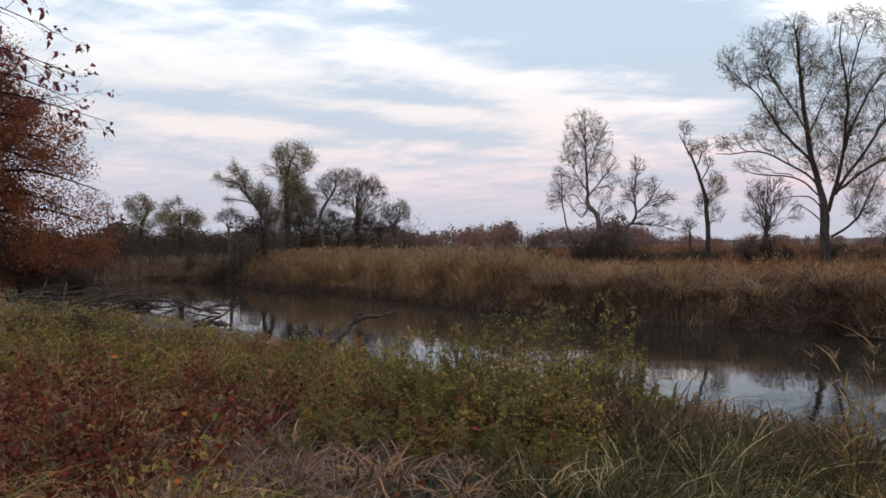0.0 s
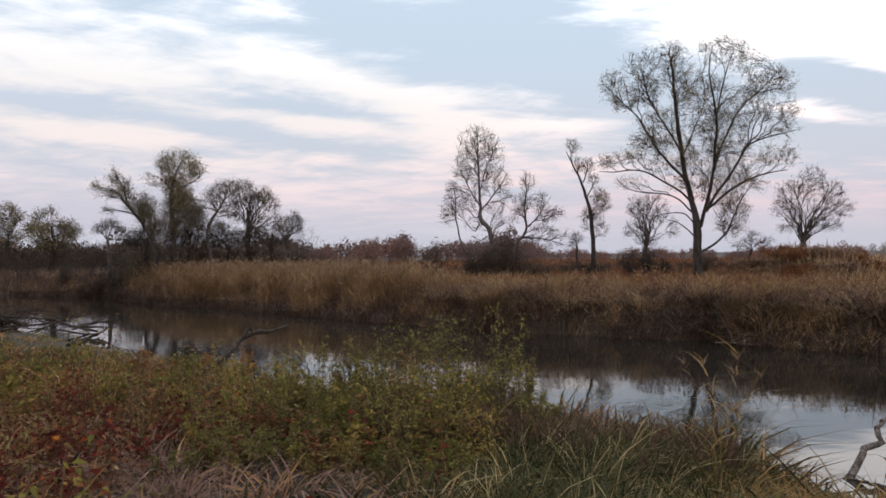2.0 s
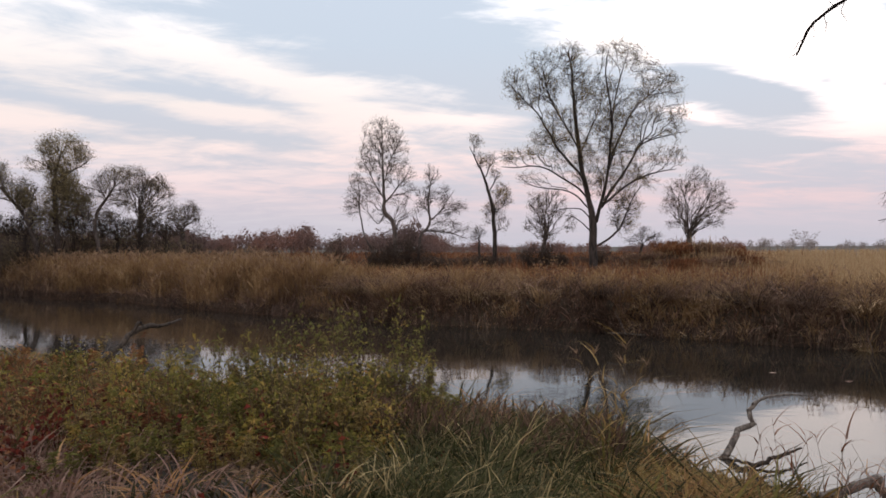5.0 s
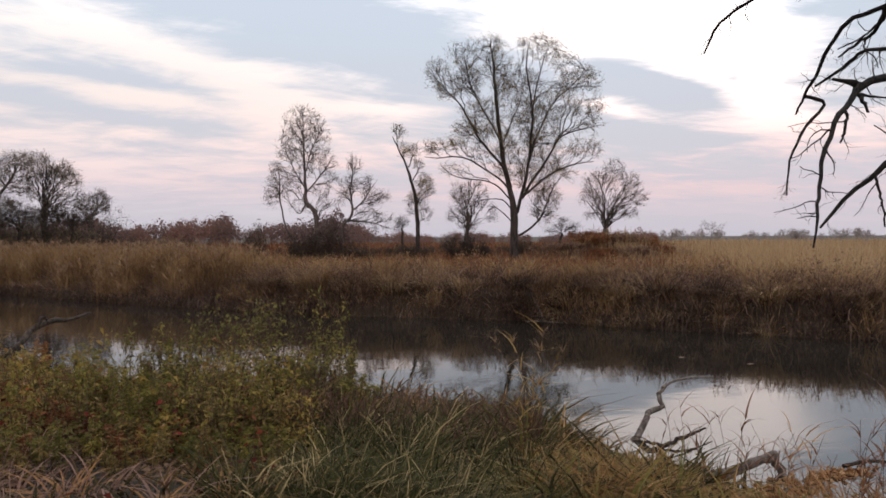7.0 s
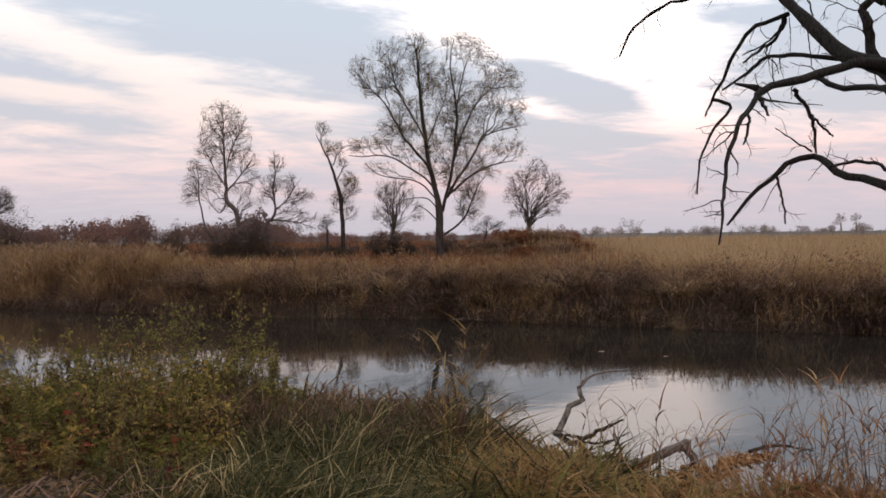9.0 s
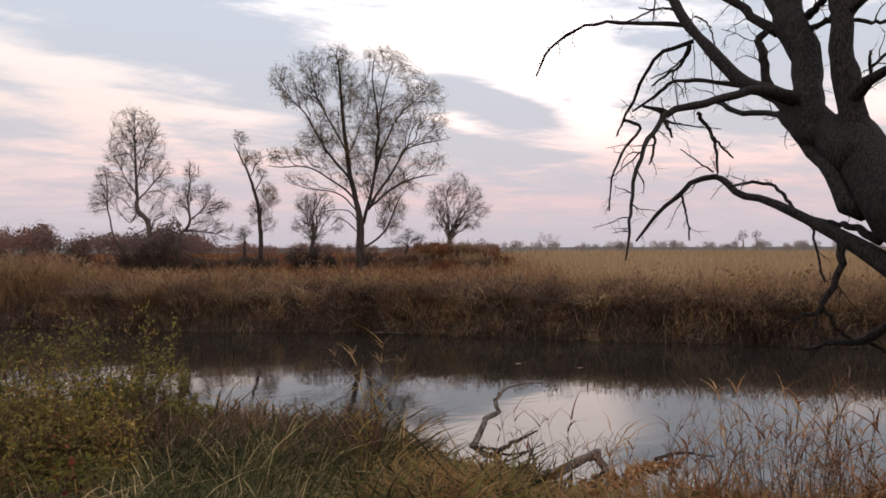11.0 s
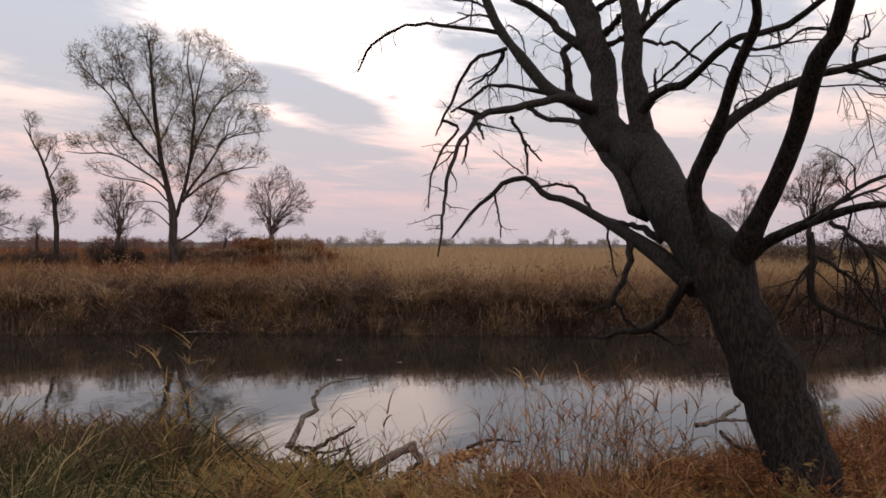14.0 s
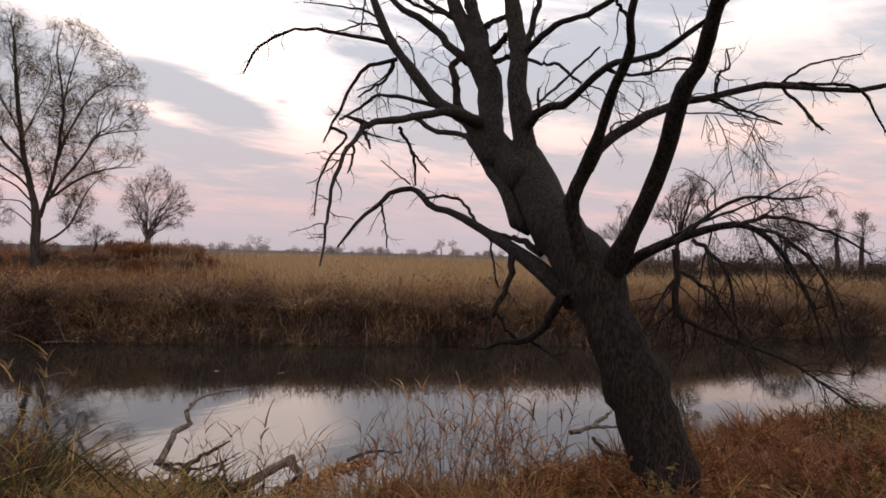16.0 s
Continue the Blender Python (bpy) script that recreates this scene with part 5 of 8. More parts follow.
far_woods("far_scrub", 14, 40, 130, 190, 2.6, 4.4, 130, WOODS, "low brown scrub beyond the meadow", 3)
far_woods("river_scrub", -36, -14, 84, 120, 3.5, 6.5, 110, BUSH_LEAF, "dark scrub beyond the bend of the river", 4)


# ---- the russet oak and the oak whose boughs reach in ----
def russet_tree():
    rng = np.random.RandomState(77)
    s = site(-34.2, 40)
    limbs = [([(0, 0, -0.1), (0.1, 0, 3), (0, 0.2, 7), (0.1, 0, 13.5)], [0.4, 0.34, 0.22, 0.04])]
    for i in range(84):
        z0 = 0.3 + 11.5 * (i + rng.uniform(0, 1)) / 84
        a = i * 2.4 + rng.uniform(-0.5, 0.5)
        ln = np.interp(z0, [0, 3.6, 5.2, 6.6, 7.6, 9.5, 13], [5.9, 6.3, 6.5, 5.6, 4.2, 2.7, 0.8]) * rng.uniform(0.82, 1.0)
        limbs.append(([(0, 0, z0), (math.cos(a) * ln * 0.45, math.sin(a) * ln * 0.45, z0 + 0.6), (math.cos(a) * ln, math.sin(a) * ln, z0 + rng.uniform(-0.7, 0.4))], [0.12, 0.08, 0.02]))
    plant_tree("russet_oak", s, "large oak in dense russet-brown autumn leaf, by the river", "tree", limbs, [(7, 1.5, 50, 0.05, 3, 0.15), (5, 0.8, 48, 0, 2, 0.1)], (50, 0.105, RUSSET, 0.3, 0.7), BARK_FAR, 77, 34.2)
    bush(-31.0, 37.0, 3.0, 2.2, 301, BUSH_LEAF, "low dark brush under the oak", 22, 0.07, 10, "bush", "brush under the oak")
    bush(-29.4, 38.0, 3.0, 2.2, 304, BUSH_LEAF, "dark brown growth under the oak", 22, 0.07, 12, "bush", "brush under the oak")
    bush(-34.0, 36.5, 3.4, 2.6, 305, BUSH_LEAF, "dark brown growth under the oak", 26, 0.08, 12, "bush", "brush under the oak")
    bush(-27.3, 39, 1.9, 1.5, 302, BUSH_LEAF, "low dark brush under the oak", 22, 0.07, 10, "bush", "brush under the oak")
    bush(-33.5, 38, 2.2, 1.8, 303, BUSH_LEAF, "low dark brush under the oak", 22, 0.07, 10, "bush", "brush under the oak")


russet_tree()


def overhanging_oak():
    """An oak that stands beside the view; its outer boughs and their last leaves hang into it."""
    rng = np.random.RandomState(78)
    x, y = -8.6, 8.4
    z = float(ground_z(np.array([x]), np.array([y]))[0])
    root = thing("oak", (x, y, z), "oak with thin boughs that carry a few withered purple-brown leaves", "tree")
    main = [([(0, 0, -0.2), (0.1, 0, 1.8), (0.0, 0.1, 4.0), (0.1, 0.1, 7.5)], [0.3, 0.24, 0.2, 0.05])]
    tips = [(-4.55, 9.55, 4.3), (-4.9, 9.4, 4.9), (-5.2, 9.3, 5.5), (-5.4, 9.3, 6.0), (-5.0, 9.7, 4.6), (-5.6, 9.2, 5.1), (-5.7, 9.3, 4.3)]
    for tx, ty, tz in tips:
        ex, ey, ez = tx - x, ty - y, tz - z
        z0 = ez - rng.uniform(0.0, 0.8)
        main.append(([(0, 0.05, z0), (ex * 0.35, ey * 0.4, z0 + 0.5), (ex * 0.7, ey * 0.75, ez + 0.35), (ex, ey, ez)], [0.045, 0.028, 0.014, 0.004]))
    big = [resample(p, r, 9) for p, r in main]
    P, R = np.stack([b[0] for b in big]), np.stack([b[1] for b in big])
    mesh_object("trunk", *tubes(P[:1], R[:1], 10), BARK_NEAR, root, smooth=True)
    for i in range(1, len(P)):
        bough = mesh_object("bough", *tubes(P[i:i + 1], R[i:i + 1], 6), BARK_NEAR, root, smooth=True)
        a = sprout(P[i:i + 1], R[i:i + 1], 9, 0.8, 35, 0.0, 6, rng, 0.45, 0.35)
        b = sprout(*a, 4, 0.3, 40, 0.0, 5, rng, 0.3, 0.4, 0.002)
        mesh_object("twig_mass", *merge([tubes(*a, 4), tubes(*b, 3)]), BARK_NEAR, bough, kind="stuff")
        mesh_object("foliage", *leaf_crown(b[0][::3], 5, 0.082, rng, 0.03, 0.65, 0.4, 0.75), OAK_DARK, bough, "withered purple-brown leaves")


overhanging_oak()

# ---- the dead willow on the near bank ----
WILLOW_FOOT = (7.49, 1.51, 0.25)
WILLOW_LIMBS = []


def wood_line(kind, pts, rad):
    WILLOW_LIMBS.append((kind, pts, rad))


wood_line("trunk", [(-0.55, -0.11, 0.17), (-0.46, 0.15, 0.8), (-0.43, 0.25, 1.05), (-0.42, 0.38, 1.31), (-0.4, 0.51, 1.57), (-0.39, 0.64, 1.84), (-0.34, 0.8, 2.18), (-0.22, 1.04, 2.46), (-0.07, 1.32, 2.71), (0.22, 1.65, 3.05), (0.53, 1.96, 3.39), (0.74, 2.19, 3.67)], [0.311, 0.295, 0.295, 0.289, 0.278, 0.265, 0.29, 0.293, 0.271, 0.26, 0.267, 0.213])
wood_line("limb", [(0.43, 1.86, 3.28), (0.32, 1.92, 3.3), (0.66, 2.34, 3.64), (0.77, 2.56, 3.88), (1.01, 2.75, 4.27), (1.27, 2.91, 4.72), (1.46, 3.18, 5.15), (1.66, 3.44, 5.53), (1.82, 3.76, 5.96), (1.93, 3.96, 6.33), (2.16, 4.34, 7.15)], [0.212, 0.22, 0.184, 0.155, 0.164, 0.171, 0.185, 0.144, 0.112, 0.103, 0.077])
wood_line("limb", [(0.39, 1.82, 3.24), (0.32, 1.9, 3.23), (0.51, 1.98, 3.53), (0.59, 2.04, 3.78), (0.74, 2.18, 4.17), (0.81, 2.27, 4.55), (1.0, 2.34, 4.97), (1.16, 2.47, 5.4), (1.31, 2.62, 5.82), (1.55, 2.81, 6.52)], [0.211, 0.189, 0.168, 0.141, 0.155, 0.114, 0.114, 0.103, 0.114, 0.088])
wood_line("limb", [(0.74, 2.19, 3.67), (0.62, 2.42, 3.56), (0.8, 2.73, 3.9), (0.97, 3.03, 4.17), (1.18, 3.45, 4.39), (1.39, 3.88, 4.62), (1.59, 4.48, 5.22), (1.8, 5.04, 5.79), (2.05, 5.53, 6.5), (2.24, 5.94, 7.21), (2.51, 6.25, 8.07)], [0.17, 0.167, 0.146, 0.122, 0.094, 0.094, 0.083, 0.075, 0.065, 0.054, 0.041])
wood_line("branch", [(1.90, 5.08, 5.75), (1.68, 5.51, 5.87), (1.47, 5.88, 5.91), (1.27, 6.24, 6.00), (1.08, 6.55, 5.94), (0.89, 6.87, 5.75), (0.81, 7.04, 5.62), (0.75, 7.22, 5.24)], [0.038, 0.034, 0.030, 0.026, 0.026, 0.022, 0.022, 0.013])
wood_line("branch", [(2.04, 5.06, 5.53), (1.95, 5.54, 5.45), (1.93, 5.91, 5.18), (1.99, 6.18, 4.79), (2.05, 6.45, 4.53), (2.14, 6.68, 4.29)], [0.038, 0.034, 0.030, 0.026, 0.022, 0.013])
wood_line("branch", [(2.00, 5.10, 5.47), (2.07, 5.30, 5.24), (2.03, 5.62, 5.08), (2.05, 5.86, 4.99)], [0.029, 0.026, 0.022, 0.013])
wood_line("branch", [(1.71, 3.93, 4.59), (1.74, 4.47, 4.75), (1.77, 4.98, 4.87), (1.86, 5.39, 4.91), (2.00, 5.73, 4.80), (2.01, 6.22, 4.63)], [0.034, 0.032, 0.028, 0.025, 0.026, 0.018])
wood_line("branch", [(0.78, 2.77, 4.10), (0.20, 2.85, 4.13), (-0.39, 2.92, 4.00), (-0.94, 2.89, 3.85), (-1.48, 2.85, 3.70), (-1.98, 2.74, 3.69)], [0.088, 0.060, 0.045, 0.039, 0.034, 0.013])
wood_line("branch", [(-1.93, 2.51, 3.60), (-2.20, 2.45, 3.39), (-2.45, 2.36, 3.22), (-2.69, 2.25, 2.95), (-2.90, 2.11, 2.69), (-3.10, 1.96, 2.52), (-3.31, 1.82, 2.26)], [0.027, 0.023, 0.020, 0.017, 0.014, 0.012, 0.006])
wood_line("branch", [(-1.96, 2.54, 3.57), (-2.06, 2.35, 3.34)], [0.024, 0.009])
wood_line("branch", [(2.14, 6.53, 4.54), (2.35, 6.35, 4.39), (2.28, 6.67, 4.03), (2.27, 6.91, 3.53), (2.35, 7.04, 3.01)], [0.031, 0.027, 0.023, 0.018, 0.014])
wood_line("branch", [(-2.15, 2.47, 3.40), (-2.28, 2.39, 3.20), (-2.42, 2.32, 3.07)], [0.014, 0.012, 0.007])
wood_line("branch", [(0.06, 1.47, 2.87), (-0.04, 1.73, 2.71), (0.15, 2.04, 3.09), (0.44, 2.34, 3.35), (0.72, 2.67, 3.57), (1.08, 3.04, 3.85), (1.53, 3.46, 4.12), (2.0, 4.04, 4.25), (2.3, 4.5, 4.38), (2.5, 4.92, 4.62), (2.61, 5.29, 4.7)], [0.117, 0.102, 0.081, 0.065, 0.051, 0.047, 0.042, 0.041, 0.039, 0.036, 0.023])
wood_line("branch", [(2.48, 5.30, 4.51), (2.68, 5.24, 4.28), (2.86, 5.23, 3.98), (2.99, 5.27, 3.57)], [0.035, 0.030, 0.026, 0.018])
wood_line("branch", [(2.87, 5.27, 4.15), (3.02, 5.23, 4.00), (3.20, 5.13, 3.81)], [0.022, 0.018, 0.013])
wood_line("limb", [(-0.36, 0.73, 2.04), (-0.41, 0.96, 1.94), (-0.3, 1.33, 2.19), (-0.06, 1.78, 2.41), (0.16, 2.22, 2.6), (0.34, 2.53, 2.72), (0.61, 3.06, 2.92), (0.8, 3.5, 3.01), (0.97, 3.8, 3.2), (1.05, 4.03, 3.3), (0.8, 4.21, 3.22), (0.63, 4.26, 3.05), (0.4, 4.4, 2.85), (0.19, 4.5, 2.57), (0.12, 4.58, 2.43)], [0.139, 0.121, 0.096, 0.078, 0.063, 0.058, 0.048, 0.047, 0.044, 0.042, 0.034, 0.03, 0.026, 0.022, 0.014])
wood_line("branch", [(-0.11, 1.25, 2.64), (-0.14, 1.47, 2.43), (0.05, 1.77, 2.55), (0.16, 2.01, 2.6), (0.32, 2.35, 2.66)], [0.054, 0.047, 0.036, 0.031, 0.026])
wood_line("branch", [(0.41, 2.59, 2.77), (0.55, 2.76, 2.94), (0.65, 2.99, 3.09), (0.71, 3.27, 3.15), (0.73, 3.61, 3.12)], [0.022, 0.022, 0.020, 0.020, 0.017])
wood_line("branch", [(0.72, 4.31, 3.07), (0.56, 4.11, 2.78), (0.38, 3.94, 2.44)], [0.018, 0.014, 0.010])
wood_line("branch", [(0.96, 3.98, 3.35), (0.76, 4.10, 3.50), (0.55, 4.20, 3.65)], [0.014, 0.010, 0.007])
wood_line("branch", [(-0.36, 0.75, 2.08), (-0.58, 0.99, 2.0), (-0.4, 1.18, 1.81), (-0.23, 1.38, 1.58), (-0.09, 1.64, 1.44), (0.02, 1.98, 1.37), (0.09, 2.35, 1.26)], [0.057, 0.05, 0.05, 0.046, 0.04, 0.032, 0.015])
wood_line("branch", [(-0.09, 1.84, 2.42), (-0.16, 1.80, 2.20), (-0.27, 1.84, 1.95), (-0.40, 1.91, 1.73), (-0.53, 1.98, 1.69), (-0.65, 2.04, 1.61)], [0.040, 0.039, 0.033, 0.028, 0.019, 0.008])
wood_line("branch", [(-0.53, 1.83, 1.76), (-0.60, 1.85, 1.54), (-0.65, 1.84, 1.41)], [0.016, 0.014, 0.008])
wood_line("branch", [(-0.43, 1.84, 1.76), (-0.28, 1.77, 1.55), (-0.14, 1.72, 1.44)], [0.022, 0.019, 0.014])
wood_line("branch", [(0.01, 1.62, 1.43), (0.10, 1.41, 1.28), (0.17, 1.25, 1.31)], [0.020, 0.014, 0.008])
wood_line("branch", [(0.24, 2.29, 2.56), (0.13, 2.18, 2.25), (0.02, 2.05, 1.99)], [0.015, 0.012, 0.009])
wood_line("limb", [(-0.35, 0.78, 2.13), (-0.42, 0.83, 2.12), (-0.53, 0.84, 2.41), (-0.65, 0.87, 2.68), (-0.76, 0.88, 2.9), (-0.82, 0.77, 3.11), (-0.89, 0.66, 3.26), (-1.05, 0.53, 3.42), (-1.14, 0.46, 3.53), (-1.22, 0.39, 3.66), (-1.39, 0.27, 3.81), (-1.46, 0.17, 3.95), (-1.54, 0.09, 4.05), (-1.63, 0.04, 4.15), (-1.73, 0.03, 4.26), (-1.82, -0.02, 4.35), (-1.9, -0.09, 4.54), (-2.1, -0.13, 4.76)], [0.138, 0.12, 0.097, 0.074, 0.071, 0.078, 0.074, 0.06, 0.049, 0.051, 0.047, 0.045, 0.044, 0.037, 0.034, 0.034, 0.029, 0.02])
wood_line("limb", [(-0.35, 0.77, 2.11), (-0.34, 0.62, 2.19), (-0.58, 0.38, 2.52), (-0.65, 0.28, 2.68), (-0.81, 0.11, 2.93), (-0.98, -0.03, 3.17), (-1.16, -0.15, 3.38), (-1.34, -0.25, 3.58), (-1.51, -0.37, 3.77), (-1.59, -0.48, 3.87), (-1.68, -0.54, 3.97), (-1.87, -0.62, 4.08), (-1.96, -0.67, 4.19), (-2.15, -0.77, 4.29), (-2.42, -0.93, 4.45)], [0.156, 0.136, 0.099, 0.093, 0.08, 0.076, 0.074, 0.074, 0.07, 0.067, 0.064, 0.058, 0.055, 0.051, 0.039])
wood_line("limb", [(-0.89, 0.67, 3.21), (-0.76, 0.60, 3.46), (-0.62, 0.51, 3.56), (-0.49, 0.42, 3.64), (-0.35, 0.30, 3.76), (-0.21, 0.20, 3.85), (-0.06, -0.01, 3.94), (0.08, -0.20, 4.01), (0.35, -0.52, 4.12), (0.48, -0.79, 4.17), (0.71, -1.05, 4.14), (0.93, -1.39, 4.13), (1.14, -1.78, 4.21), (1.32, -2.25, 4.18)], [0.061, 0.057, 0.055, 0.054, 0.049, 0.047, 0.039, 0.037, 0.035, 0.036, 0.030, 0.028, 0.026, 0.016])
wood_line("branch", [(0.59, -0.80, 4.17), (0.46, -1.05, 3.87), (0.32, -1.21, 3.64)], [0.017, 0.017, 0.011])
wood_line("branch", [(0.59, -0.80, 4.18), (0.64, -1.03, 4.35), (0.70, -1.30, 4.41), (0.74, -1.52, 4.44)], [0.014, 0.012, 0.009, 0.006])
wood_line("branch", [(0.08, -0.20, 4.02), (0.10, -0.41, 3.91), (0.09, -0.62, 3.81), (0.09, -0.89, 3.68)], [0.019, 0.016, 0.014, 0.008])
wood_line("branch", [(0.10, -0.29, 4.04), (0.11, -0.31, 4.24), (0.12, -0.40, 4.29), (0.12, -0.37, 4.48)], [0.016, 0.014, 0.011, 0.008])
wood_line("branch", [(0.59, -0.85, 4.19), (0.68, -1.05, 4.17), (0.78, -1.30, 4.17), (0.86, -1.54, 4.07), (0.94, -1.73, 3.68)], [0.020, 0.017, 0.017, 0.015, 0.009])
wood_line("limb", [(0.74, 2.19, 3.67), (0.59, 2.03, 3.96), (0.48, 1.8, 4.09), (0.38, 1.54, 4.14), (0.25, 1.31, 4.15), (0.11, 1.13, 4.22), (-0.03, 0.95, 4.3), (-0.17, 0.74, 4.37), (-0.32, 0.55, 4.35), (-0.45, 0.28, 4.33), (-0.58, 0.03, 4.34), (-0.74, -0.16, 4.39), (-0.9, -0.36, 4.43), (-1.15, -0.65, 4.56)], [0.083, 0.072, 0.061, 0.051, 0.046, 0.042, 0.038, 0.035, 0.034, 0.03, 0.027, 0.026, 0.023, 0.015])
wood_line("branch", [(0.48, 1.81, 4.15), (0.38, 1.77, 4.27), (0.39, 1.77, 4.37)], [0.016, 0.016, 0.013])
wood_line("branch", [(0.47, 1.82, 4.19), (0.42, 1.70, 4.26), (0.32, 1.41, 4.42), (0.20, 1.17, 4.54), (0.08, 0.92, 4.66)], [0.019, 0.016, 0.016, 0.015, 0.012])
wood_line("branch", [(-0.17, 0.74, 4.35), (-0.23, 0.60, 4.26), (-0.36, 0.36, 4.19), (-0.42, 0.18, 4.19), (-0.57, -0.02, 4.25), (-0.63, -0.21, 4.19)], [0.017, 0.014, 0.014, 0.011, 0.011, 0.008])
wood_line("limb", [(1.03, 2.28, 5.01), (0.99, 2.13, 5.09), (0.95, 1.98, 5.18), (0.84, 1.72, 5.26), (0.83, 1.49, 5.28), (0.81, 1.27, 5.33), (0.78, 1.06, 5.40), (0.68, 0.70, 5.59)], [0.057, 0.046, 0.042, 0.038, 0.037, 0.037, 0.034, 0.023])
wood_line("branch", [(1.12, 2.32, 5.00), (1.24, 2.30, 5.33), (1.36, 2.28, 5.66), (1.48, 2.27, 6.00)], [0.047, 0.044, 0.041, 0.034])
wood_line("branch", [(1.04, 2.25, 4.93), (1.04, 2.02, 4.85), (1.02, 1.82, 4.81), (0.98, 1.65, 4.67), (0.95, 1.46, 4.51)], [0.025, 0.021, 0.021, 0.021, 0.013])
wood_line("limb", [(1.56, 3.42, 5.17), (1.66, 3.83, 5.50), (1.75, 4.06, 5.74), (1.76, 4.41, 6.00), (1.77, 4.75, 6.20), (1.82, 5.18, 6.64), (1.86, 5.46, 7.07)], [0.071, 0.061, 0.058, 0.056, 0.048, 0.041, 0.033])
wood_line("branch", [(1.92, 3.59, 5.70), (1.93, 3.96, 6.02), (1.93, 4.33, 6.28), (1.97, 4.63, 6.55)], [0.055, 0.048, 0.041, 0.034])
wood_line("branch", [(1.52, 3.07, 5.24), (1.42, 2.84, 5.33), (1.31, 2.62, 5.41)], [0.058, 0.046, 0.041])
wood_line("branch", [(1.15, 3.32, 4.31), (1.21, 3.42, 4.60), (1.21, 3.41, 4.84), (1.26, 3.52, 5.03), (1.29, 3.47, 5.14), (1.35, 3.37, 5.17)], [0.067, 0.057, 0.057, 0.050, 0.046, 0.039])
wood_line("limb", [(-0.35, 0.76, 2.09), (-0.25, 0.66, 2.12), (-0.26, 0.4, 2.36), (-0.29, 0.17, 2.48), (-0.31, -0.12, 2.6), (-0.34, -0.41, 2.69), (-0.38, -0.66, 2.7), (-0.44, -0.9, 2.54), (-0.51, -1.1, 2.25), (-0.59, -1.24, 1.97), (-0.67, -1.33, 1.66)], [0.107, 0.093, 0.059, 0.051, 0.043, 0.035, 0.03, 0.024, 0.019, 0.014, 0.007])
wood_line("limb", [(-0.85, -0.15, 2.47), (-0.84, -0.18, 2.22), (-0.85, -0.15, 2.02), (-0.82, -0.26, 1.83), (-0.76, -0.56, 1.71), (-0.71, -0.87, 1.61), (-0.68, -1.17, 1.48), (-0.67, -1.42, 1.32), (-0.66, -1.56, 1.22)], [0.033, 0.033, 0.030, 0.026, 0.021, 0.016, 0.012, 0.010, 0.007])
wood_line("branch", [(-0.62, -0.25, 2.56), (-0.63, -0.42, 2.43), (-0.66, -0.57, 2.23), (-0.70, -0.63, 1.94), (-0.74, -0.69, 1.70)], [0.022, 0.019, 0.017, 0.012, 0.007])
wood_line("branch", [(-0.56, -0.06, 2.53), (-0.42, -0.32, 2.77), (-0.30, -0.59, 2.96), (-0.19, -0.91, 2.95), (-0.08, -1.18, 2.98)], [0.024, 0.020, 0.017, 0.013, 0.008])
wood_line("branch", [(-0.66, -0.56, 2.67), (-0.57, -0.83, 2.76), (-0.49, -1.13, 2.72), (-0.42, -1.42, 2.60), (-0.36, -1.63, 2.46)], [0.019, 0.017, 0.014, 0.012, 0.007])
wood_line("branch", [(-0.84, -0.20, 2.27), (-0.79, -0.41, 2.13), (-0.76, -0.60, 1.89), (-0.73, -0.78, 1.66)], [0.019, 0.016, 0.012, 0.007])
wood_line("branch", [(-0.64, -0.70, 2.68), (-0.63, -1.01, 2.59), (-0.62, -1.27, 2.31), (-0.65, -1.41, 1.94), (-0.66, -1.49, 1.58)], [0.017, 0.016, 0.014, 0.009, 0.007])
wood_line("branch", [(-0.52, 0.16, 2.45), (-0.32, -0.20, 2.70), (-0.17, -0.48, 2.84), (-0.02, -0.75, 2.98), (0.11, -1.02, 3.15)], [0.020, 0.017, 0.013, 0.010, 0.005])
wood_line("limb", [(1.47, 3.16, 5.19), (1.64, 3.27, 5.50), (1.77, 3.44, 5.81), (1.90, 3.61, 6.17), (2.12, 3.84, 6.85)], [0.131, 0.111, 0.102, 0.101, 0.079])
wood_line("branch", [(-1.73, 0.02, 4.28), (-1.74, 0.08, 4.36), (-1.76, 0.14, 4.46), (-1.79, 0.20, 4.63)], [0.018, 0.016, 0.014, 0.009])
wood_line("branch", [(1.45, 3.00, 5.06), (1.35, 2.76, 5.08), (1.23, 2.54, 5.07)], [0.042, 0.034, 0.033])
wood_line("branch", [(1.75, 3.28, 5.69), (1.73, 3.11, 5.76), (1.63, 2.86, 5.77)], [0.056, 0.040, 0.035])
wood_line("branch", [(1.96, 5.42, 6.26), (1.87, 5.66, 6.39), (1.75, 5.95, 6.44), (1.61, 6.26, 6.50), (1.46, 6.60, 6.54)], [0.022, 0.019, 0.015, 0.012, 0.008])
wood_line("branch", [(1.85, 5.19, 5.99), (1.73, 5.39, 6.07), (1.63, 5.54, 6.07), (1.54, 5.70, 6.13)], [0.024, 0.019, 0.014, 0.009])
wood_line("branch", [(1.66, 5.50, 6.07), (1.51, 5.74, 5.97), (1.41, 5.91, 5.91)], [0.016, 0.013, 0.009])
wood_line("branch", [(1.69, 5.45, 6.55), (1.67, 5.48, 6.29), (1.66, 5.50, 6.05), (1.65, 5.52, 5.89)], [0.016, 0.014, 0.012, 0.009])
